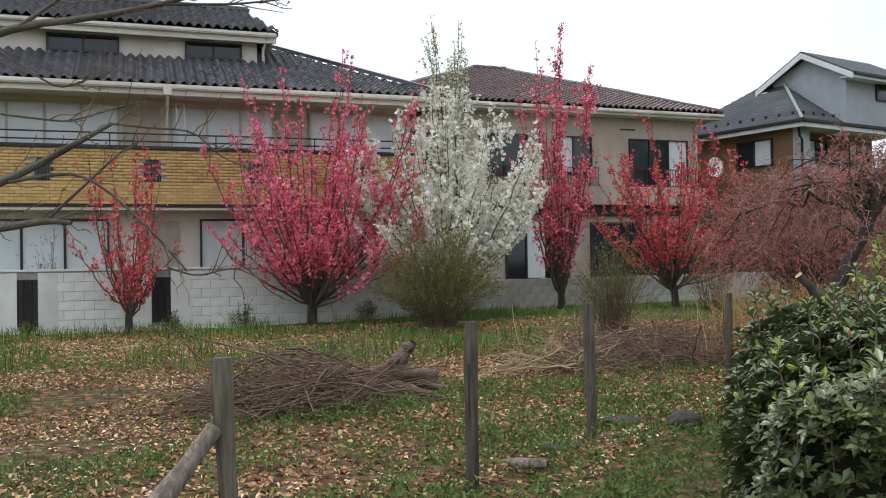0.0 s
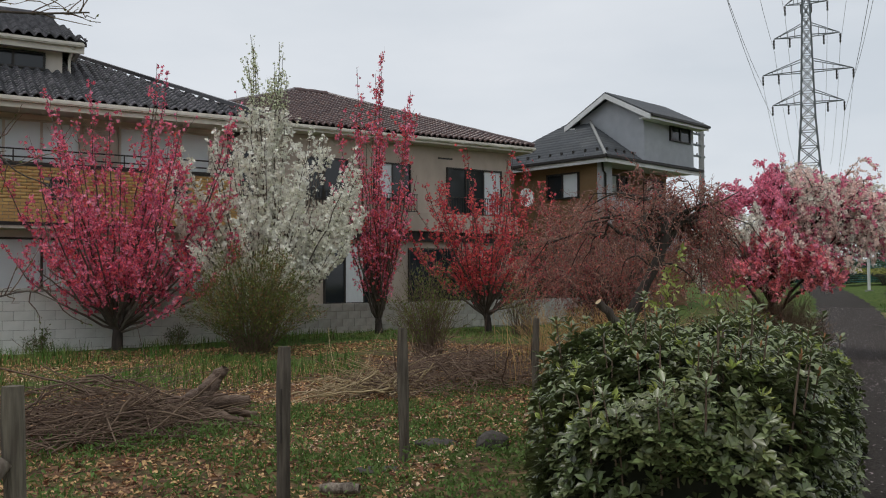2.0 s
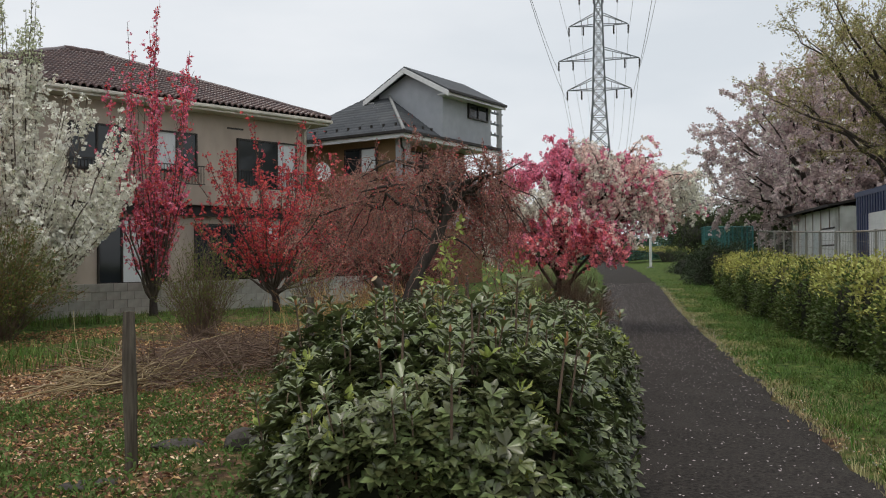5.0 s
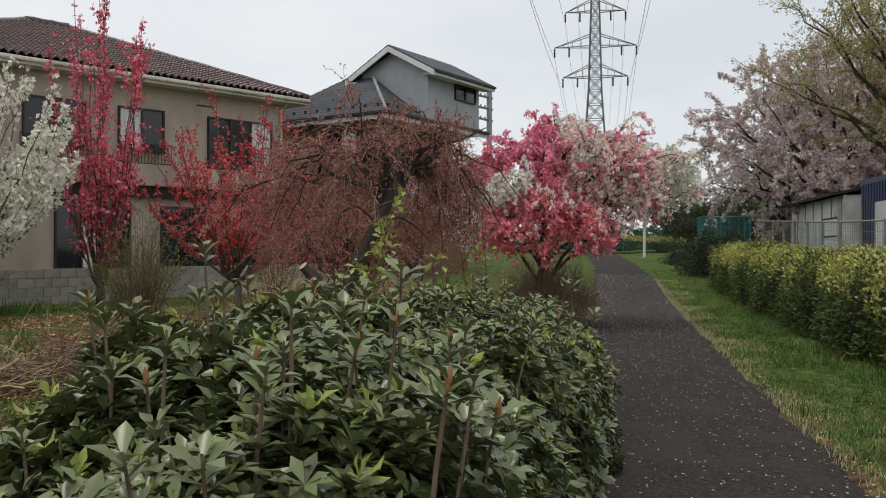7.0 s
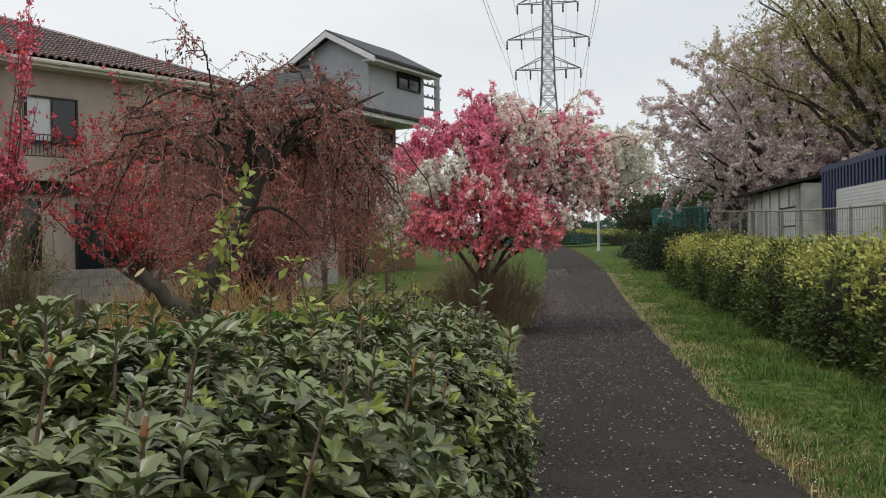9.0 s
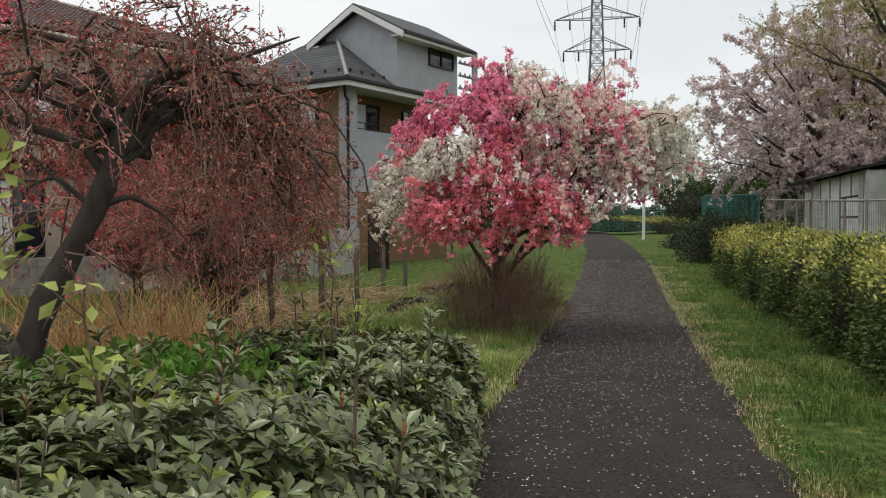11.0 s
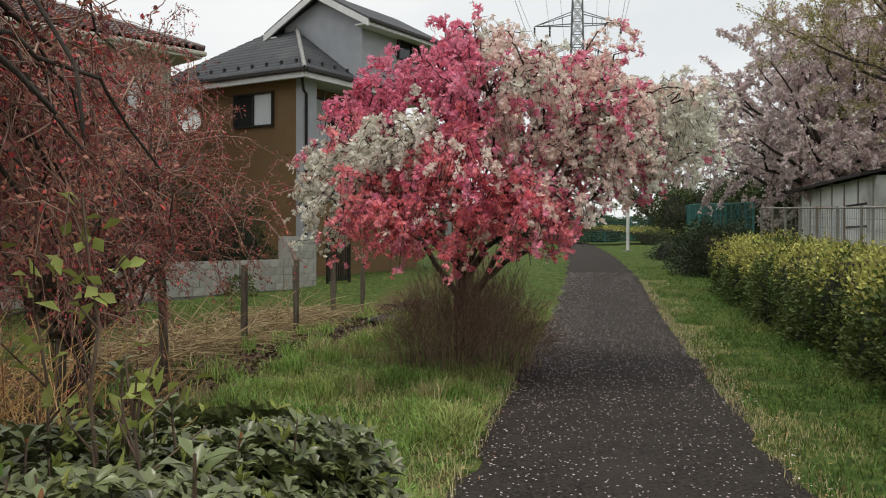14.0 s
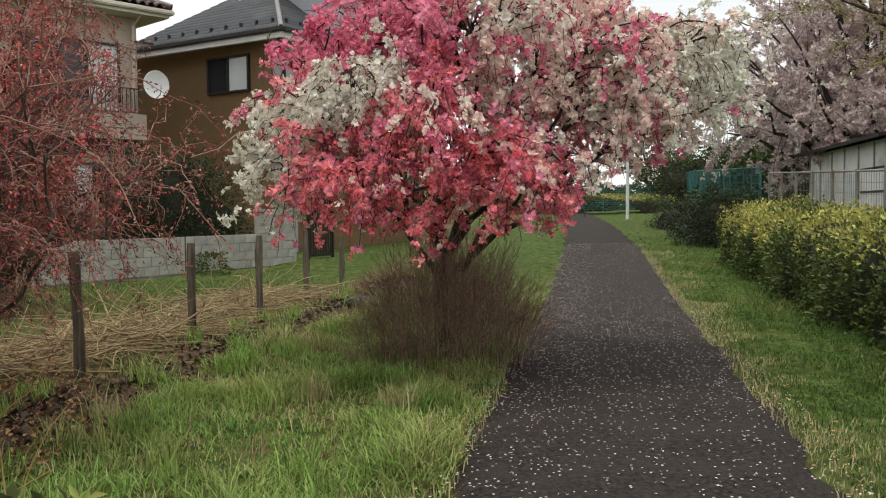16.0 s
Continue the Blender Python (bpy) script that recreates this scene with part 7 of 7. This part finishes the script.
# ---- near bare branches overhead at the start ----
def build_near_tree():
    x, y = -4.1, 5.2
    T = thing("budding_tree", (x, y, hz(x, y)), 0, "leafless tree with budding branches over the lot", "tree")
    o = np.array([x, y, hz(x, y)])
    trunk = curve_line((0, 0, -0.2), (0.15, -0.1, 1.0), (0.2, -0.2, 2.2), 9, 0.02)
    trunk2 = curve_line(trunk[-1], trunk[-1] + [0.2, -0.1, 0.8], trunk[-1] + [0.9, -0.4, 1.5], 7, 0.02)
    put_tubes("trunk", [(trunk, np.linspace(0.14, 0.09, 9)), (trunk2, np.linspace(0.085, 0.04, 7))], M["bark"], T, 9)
    def br(pts, r0, r1):
        p = np.array(pts, float) - o
        t = np.linspace(0, 1, 12)
        q = np.column_stack([np.interp(t, np.linspace(0, 1, len(p)), p[:, i]) for i in range(3)])
        q[1:-1] = (q[:-2] + 2 * q[1:-1] + q[2:]) / 4
        return q, np.linspace(r0, r1, 12)
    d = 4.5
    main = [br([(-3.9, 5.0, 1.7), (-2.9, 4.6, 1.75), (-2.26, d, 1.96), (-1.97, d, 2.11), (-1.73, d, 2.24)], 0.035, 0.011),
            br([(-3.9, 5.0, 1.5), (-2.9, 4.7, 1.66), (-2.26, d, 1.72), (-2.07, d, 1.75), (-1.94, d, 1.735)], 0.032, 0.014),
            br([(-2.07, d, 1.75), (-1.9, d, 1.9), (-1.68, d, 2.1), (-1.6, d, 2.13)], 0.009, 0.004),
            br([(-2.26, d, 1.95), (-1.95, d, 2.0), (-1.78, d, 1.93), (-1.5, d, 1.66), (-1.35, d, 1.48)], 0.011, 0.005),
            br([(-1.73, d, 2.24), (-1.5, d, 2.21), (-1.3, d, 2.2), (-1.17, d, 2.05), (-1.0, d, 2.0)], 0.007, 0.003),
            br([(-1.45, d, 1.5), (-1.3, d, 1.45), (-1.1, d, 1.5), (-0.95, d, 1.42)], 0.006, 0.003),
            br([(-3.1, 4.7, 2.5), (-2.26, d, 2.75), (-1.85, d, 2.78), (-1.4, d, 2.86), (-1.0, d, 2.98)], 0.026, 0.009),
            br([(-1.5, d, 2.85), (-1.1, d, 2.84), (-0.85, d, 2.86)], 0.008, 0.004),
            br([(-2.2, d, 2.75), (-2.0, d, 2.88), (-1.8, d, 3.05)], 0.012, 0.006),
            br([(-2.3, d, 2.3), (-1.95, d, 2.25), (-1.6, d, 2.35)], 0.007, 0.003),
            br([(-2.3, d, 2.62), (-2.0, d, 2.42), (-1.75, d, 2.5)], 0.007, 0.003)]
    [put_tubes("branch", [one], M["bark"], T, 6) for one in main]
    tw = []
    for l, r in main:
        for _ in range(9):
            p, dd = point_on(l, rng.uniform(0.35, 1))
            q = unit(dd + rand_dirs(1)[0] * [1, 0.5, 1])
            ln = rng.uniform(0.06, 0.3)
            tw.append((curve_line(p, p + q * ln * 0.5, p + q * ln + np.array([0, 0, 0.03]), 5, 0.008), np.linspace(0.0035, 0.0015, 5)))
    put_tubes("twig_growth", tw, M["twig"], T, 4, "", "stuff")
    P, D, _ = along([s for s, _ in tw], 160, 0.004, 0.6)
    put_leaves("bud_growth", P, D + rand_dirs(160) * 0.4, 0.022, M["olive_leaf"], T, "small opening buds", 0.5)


# ---- loose things on the lot ----
def brush_pile(name, x, y, rx, ry, tall, n, material, label, seed_turn=0.0):
    T = thing(name, (x, y, hz(x, y)), seed_turn, label, "brush pile")
    lines = []
    for k in range(n):
        a, q = rng.uniform(0, 2 * math.pi), math.sqrt(rng.uniform(0, 1))
        p = np.array([rx * q * math.cos(a), ry * q * math.sin(a), tall * (1 - q * q) * rng.uniform(0.05, 1) + 0.02])
        d = unit(np.array([rng.normal() * 1.3, rng.normal(), rng.normal() * 0.38]))
        ln = rng.uniform(0.35, 1.15)
        e = p + d * ln
        e[2] = max(0.02, e[2])
        s = p - d * ln * 0.4
        s[2] = max(0.02, s[2])
        m = p + rng.normal(size=3) * 0.09
        m[2] = max(0.03, m[2] + 0.05)
        r = rng.choice([0.004, 0.006, 0.009, 0.014], p=[0.45, 0.35, 0.15, 0.05])
        lines.append((curve_line(s, m, e, 7, 0.012), np.linspace(r, r * 0.5, 7)))
    for one in lines[:30]:
        put_tubes("stick", [(one[0], one[1] * 1.5)], material, T, 5)
    put_tubes("stick_tangle", lines[30:], material, T, 4, "", "stuff")
    return T


def build_clutter():
    brush_pile("brush_pile", -1.65, 9.3, 1.05, 0.7, 0.6, 560, M["twig"], "tangled heap of cut brown branches", 10)
    brush_pile("brush_pile", 1.35, 12.1, 0.9, 0.6, 0.35, 130, M["straw"], "loose heap of pale dry stalks", 40)
    brush_pile("brush_pile", 2.6, 12.6, 1.6, 0.9, 0.38, 420, M["twig"], "flat heap of grey-brown prunings", 20)
    brush_pile("brush_pile", 3.3, 14.5, 1.6, 0.8, 0.3, 260, M["twig"], "low heap of brown prunings", 20)
    brush_pile("stalk_litter", 7.2, 18.4, 2.0, 0.6, 0.2, 420, M["straw"], "strewn dry straw stalks along the posts", 57)
    brush_pile("stalk_litter", 9.4, 21.8, 1.8, 0.7, 0.22, 380, M["straw"], "strewn dry stalks and clods along the posts", 57)
    # uprooted stump with broken roots
    x, y = -0.75, 9.9
    T = thing("uprooted_stump", (x, y, hz(x, y)), 0, "uprooted brown tree stump with broken roots", "stump")
    def root(pts, r0, r1):
        p = np.array(pts, float)
        t = np.linspace(0, 1, 10)
        q = np.column_stack([np.interp(t, np.linspace(0, 1, len(p)), p[:, i]) for i in range(3)])
        q[1:-1] += rng.normal(size=(8, 3)) * 0.012
        return q, np.linspace(r0, r1, 10) * (1 + 0.12 * np.sin(np.arange(10) * 2.0))
    parts = [root([(-0.75, 0, 0.12), (-0.2, 0, 0.2), (0.1, 0.0, 0.26)], 0.10, 0.17), root([(0.0, 0, 0.28), (0.15, 0.05, 0.45), (0.28, 0.05, 0.62)], 0.12, 0.05),
             root([(0.05, 0, 0.25), (0.3, -0.05, 0.28), (0.55, -0.1, 0.29)], 0.09, 0.05), root([(0.0, -0.1, 0.15), (0.3, -0.2, 0.1), (0.58, -0.25, 0.05)], 0.09, 0.03),
             root([(0.05, 0.1, 0.2), (0.3, 0.1, 0.16), (0.62, 0.1, 0.1)], 0.07, 0.03), root([(-0.2, 0, 0.2), (-0.05, -0.1, 0.34), (0.12, -0.16, 0.46)], 0.07, 0.03), root([(-0.5, 0.1, 0.12), (-0.9, 0.2, 0.12), (-1.2, 0.15, 0.07)], 0.06, 0.02)]
    for k, p in enumerate(parts):
        put_tubes("stem" if k == 0 else "root", [p], M["deadwood"], T, 8)
    # stones and a short log
    for x, y, sx, sy, sz, turn in ((2.05, 8.0, 0.2, 0.12, 0.13, 30), (1.6, 8.3, 0.26, 0.16, 0.04, 10), (0.95, 7.2, 0.28, 0.15, 0.03, 25), (11.2, 21.6, 0.5, 0.3, 0.12, 40)):
        S = new("stone", bpy.data.meshes.new("stone"))
        bm = bmesh.new()
        bmesh.ops.create_icosphere(bm, subdivisions=2, radius=1.0)
        for v in bm.verts:
            k = 1 + 0.22 * noise.noise(v.co * 1.6 + Vector((x, y, 0)))
            v.co = Vector((v.co.x * sx * k, v.co.y * sy * k, v.co.z * sz * k))
        bm.to_mesh(S.data)
        bm.free()
        S.data.materials.append(M["stone"])
        S.matrix_world = pose(x, y, hz(x, y) + sz * 0.3, 4, 6, turn)
        tagged(S, "dark flat stone half sunk in the soil", "stone", "stones on the lot")
    T = thing("short_log", (0.52, 6.45, hz(0.52, 6.45)), 0, "short split weathered log on the ground", "log")
    put_tubes("wood", [(np.linspace((-0.14, 0.05, 0.05), (0.14, -0.06, 0.06), 5), np.array([0.03, 0.045, 0.04, 0.046, 0.032]))], M["split_wood"], T, 7)


# ---- ground cover ----
def strew(n, s0, s1, o0, o1):
    s, o = rng.uniform(s0, s1, n), rng.uniform(o0, o1, n)
    p = EDGE[None] + s[:, None] * ALONG[None] + o[:, None] * ACROSS[None]
    return p[:, 0], p[:, 1], s, o


def cover(name, x, y, kind_fn, material, label, category):
    z = height(x, y) + bumps(x, y) - 0.01
    v, f = kind_fn(np.column_stack([x, y, z]))
    tagged(new(name, fast_mesh(name, v, f, material)), label, category, "", "stuff")


def patchy(x, y, scale, thr):
    return np.array([noise.noise(Vector((a * scale, b * scale, 0.3))) for a, b in zip(x, y)]) > thr


def build_cover():
    # turned dark soil along the posts
    x, y, s, o = strew(9000, 2.5, 17, -5.7, -4.4)
    k = np.abs(o + 4.95 + 0.15 * np.sin(s * 1.7)) < np.abs(rng.normal(size=len(s))) * 0.3
    cover("soil_clods", x[k], y[k], lambda p: leaves(p + [0, 0, 0.01], rand_dirs(len(p)) * [1, 1, 0.5], rand_dirs(len(p)) * 0.6 + [0, 0, 1], rng.uniform(0.03, 0.11, len(p)), rng.uniform(0.03, 0.08, len(p)), 0.25), M["clod"], "dark turned soil clods along fence posts", "soil")
    # broad-leaved weeds in the verges
    x, y, s, o = strew(30000, -7, 22, 0.7, 2.3)
    k = patchy(x, y, 1.5, 0.02) & (rng.uniform(size=len(s)) < np.clip(1.1 - (s + 7) / 34, 0.2, 1))
    cover("verge_weeds", x[k], y[k], lambda p: leaves(p + np.column_stack([np.zeros((len(p), 2)), rng.uniform(0.0, 0.10, len(p))]), rand_dirs(len(p)) + [0, 0, 0.5], rand_dirs(len(p)) + [0, 0, 0.8], rng.uniform(0.025, 0.065, len(p)), rng.uniform(0.014, 0.03, len(p))), M["weed"], "leafy green weeds in the grass verge", "weeds")
    # verge right of the path
    x, y, s, o = strew(52000, -7, 30, 0.3, 2.4)
    far = rng.uniform(size=len(s)) < np.clip(1.15 - (s + 7) / 36, 0.15, 1)
    x, y, o = x[far], y[far], o[far]
    cover("verge_grass", x, y, lambda p: blades(p, rng.uniform(0.03, 0.09, len(p)) * (0.6 + 1.5 * np.clip(np.array([noise.noise(Vector((a * 1.6, b * 1.6, 5.0))) for a, b in zip(p[:, 0], p[:, 1])]) + 0.3, 0, 1)) * (1 + 0.5 * (o > 1.2)), 0.009, 1.9), M["grass_verge"], "short green grass verge along the path", "grass")
    x, y, s, o = strew(16000, -7, 24, 0.18, 0.95)
    k = patchy(x, y, 1.1, -0.02) | (o < 0.4)
    x, y = x[k], y[k]
    cover("verge_dry_grass", x, y, lambda p: blades(p, rng.uniform(0.03, 0.07, len(p)), 0.007, 0.9), M["grass_dry"], "dry yellow grass at the path edge", "grass")
    # lush grass left of the path past the hedge
    x, y, s, o = strew(64000, 0.8, 15, -5.6, -1.92)
    k = (s > 1.3 + 0.5 * np.sin(o * 3)) & ~((o < -4.45 + 0.2 * np.sin(s * 1.7)) & (rng.uniform(size=len(s)) < 0.96))
    x, y, s, o = x[k], y[k], s[k], o[k]
    hgt = 0.035 + 0.26 * np.clip(np.array([noise.noise(Vector((a * 1.3, b * 1.3, 2.0))) for a, b in zip(x, y)]) + 0.12, 0, 1)
    cover("lush_grass", x, y, lambda p: blades(p, hgt * rng.uniform(0.7, 1.3, len(p)), 0.010, 1.9), M["grass"], "lush green grass tufts beside the path", "grass")
    x, y, s, o = strew(15000, 0.5, 12, -4.5, -1.85)
    k = rng.uniform(size=len(s)) < np.where(o > -2.3, 0.6, 0.38)
    cover("pale_grass", x[k], y[k], lambda p: blades(p, rng.uniform(0.04, 0.13, len(p)), 0.007, 0.9), M["grass_dry"], "pale dry grass between the green tufts", "grass")
    # lot: weeds, grass strip at the garden wall, leaf litter, wood chips
    x, y = rng.uniform(-11, 12, 60000), rng.uniform(4.5, 28, 60000)
    s, o = lane_of(x, y)
    lot = (o < -4.2) & (y < 27)
    strip = lot & (y - 0.34 * x > 13.2) & (y - 0.36 * x < 21.3) & (x < 1.5)
    tall = patchy(x, y, 0.5, -0.05)
    k = strip & tall
    cover("wall_grass", x[k], y[k], lambda p: blades(p, rng.uniform(0.10, 0.32, len(p)), 0.014, 0.9), M["grass_verge"], "tall green grass before a garden wall", "grass")
    k = lot & ~strip & (patchy(x, y, 0.7, 0.12) | ((s > 5) & (o < -5.8) & (rng.uniform(size=len(s)) < 0.8)))
    cover("lot_grass", x[k], y[k], lambda p: blades(p, rng.uniform(0.04, 0.12, len(p)), 0.011, 1.3), M["grass_verge"], "patchy low grass on the lot", "grass")
    x, y = rng.uniform(-9, 4.5, 66000), rng.uniform(4.2, 13, 66000)
    s, o = lane_of(x, y)
    k = (o < -3.4) & (patchy(x, y, 0.7, 0.2) | ((x < -2.5) & (rng.uniform(size=len(x)) < 0.12)) | ((x > 0.5) & (y < 9.5) & patchy(x, y, 0.9, -0.25)) | ((y < 6.0) & (x > -0.9)))
    cover("lot_weeds", x[k], y[k], lambda p: leaves(p + [0, 0, 0.02], rand_dirs(len(p)) + [0, 0, 0.7], rand_dirs(len(p)) + [0, 0, 1], rng.uniform(0.025, 0.06, len(p)), rng.uniform(0.015, 0.03, len(p))), M["weed"], "low leafy green weeds on the lot", "weeds")
    x, y = rng.uniform(-11, 7, 85000), rng.uniform(4, 19, 85000)
    s, o = lane_of(x, y)
    k = (o < -4.3) & ~patchy(x, y, 0.45, 0.42)
    cover("leaf_litter", x[k], y[k], lambda p: leaves(p + [0, 0, 0.015], rand_dirs(len(p)) * [1, 1, 0.35], rand_dirs(len(p)) * 0.5 + [0, 0, 1], rng.uniform(0.04, 0.085, len(p)), rng.uniform(0.025, 0.045, len(p)), 0.2), M["litter"], "brown dry leaf litter", "leaf litter")
    x, y = rng.uniform(-8, 5, 22000), rng.uniform(4.3, 16, 22000)
    s, o = lane_of(x, y)
    k = (o < -4.3) & patchy(x, y, 0.6, -0.05)
    cover("wood_chips", x[k], y[k], lambda p: leaves(p + [0, 0, 0.02], rand_dirs(len(p)) * [1, 1, 0.3], rand_dirs(len(p)) * 0.4 + [0, 0, 1], rng.uniform(0.03, 0.07, len(p)), rng.uniform(0.015, 0.03, len(p)), 0.05), M["chips"], "pale wood chips strewn on soil", "wood chips")
    x, y, s, o = strew(9000, -7, 20, -2.35, 0.75)
    k = (np.abs(o + 1.98) < np.abs(rng.normal(size=len(s))) * 0.13) | (np.abs(o - 0.33) < np.abs(rng.normal(size=len(s))) * 0.13)
    x, y = x[k], y[k]
    p = np.column_stack([x, y, height(x, y) + 0.045])
    v, f = leaves(p, rand_dirs(len(p)) * [1, 1, 0.2], rand_dirs(len(p)) * 0.4 + [0, 0, 1], rng.uniform(0.02, 0.05, len(p)), rng.uniform(0.01, 0.025, len(p)), 0.1)
    tagged(new("edge_litter", fast_mesh("edge_litter", v, f, M["litter"])), "brown leaf crumbs along the path edges", "leaf litter", "", "stuff")
    cx, cy = rng.uniform(-2.0, 4.6, 260), rng.uniform(4.6, 10.5, 260)
    cs, co = lane_of(cx, cy)
    c_ok = (co < -3.7) & (co > -8.5)
    cx, cy = cx[c_ok], cy[c_ok]
    m = 40
    tx, ty = np.repeat(cx, m) + rng.normal(size=len(cx) * m) * 0.1, np.repeat(cy, m) + rng.normal(size=len(cx) * m) * 0.1
    cover("weed_tufts", tx, ty, lambda p: leaves(p + np.column_stack([np.zeros((len(p), 2)), rng.uniform(0.01, 0.16, len(p))]), rand_dirs(len(p)) + [0, 0, 0.6], rand_dirs(len(p)) + [0, 0, 0.8], rng.uniform(0.03, 0.075, len(p)), rng.uniform(0.012, 0.028, len(p))), M["weed"], "leafy green weed tufts near the posts", "weeds")
    # coarse tufts and dry clumps on the grass past the hedge
    cx, cy, cs, co = strew(150, 1.6, 14, -5.4, -2.1)
    m = 55
    tx = np.repeat(cx, m) + rng.normal(size=150 * m) * 0.07
    ty = np.repeat(cy, m) + rng.normal(size=150 * m) * 0.07
    th = np.repeat(rng.uniform(0.12, 0.3, 150), m) * rng.uniform(0.5, 1.1, 150 * m)
    dry = np.repeat(rng.uniform(size=150) < 0.18, m)
    for sel, mat_name, nm, lab in ((~dry, "grass", "grass_tufts", "coarse green grass tufts on the verge"), (dry, "grass_dry", "dry_tufts", "dry straw-coloured grass tufts on the verge")):
        cover(nm, tx[sel], ty[sel], lambda p: blades(p, th[sel], 0.010, 1.0), M[mat_name], lab, "grass")
    # fallen petals on the path and its edges
    x, y, s, o = strew(24000, -7, 26, -1.95, 0.45)
    k = rng.uniform(size=len(s)) < np.clip(0.25 + 0.1 * s, 0.25, 1) * np.where(o < -1.2, 1, 0.6)
    x, y = x[k], y[k]
    z = height(x, y) + 0.052
    p = np.column_stack([x, y, z])
    v, f = leaves(p, rand_dirs(len(p)) * [1, 1, 0.05], np.tile([[0, 0, 1.0]], (len(p), 1)) + rand_dirs(len(p)) * 0.15, rng.uniform(0.013, 0.026, len(p)), rng.uniform(0.010, 0.02, len(p)), 0.08)
    tagged(new("fallen_petals", fast_mesh("fallen_petals", v, f, M["petal_fallen"])), "fallen pale petals scattered on asphalt", "petals", "", "stuff")


build_lot_trees()
build_weeping_peach()
build_weeping_trees()
build_far_trees()
build_hedges()
build_near_tree()
build_clutter()
build_cover()
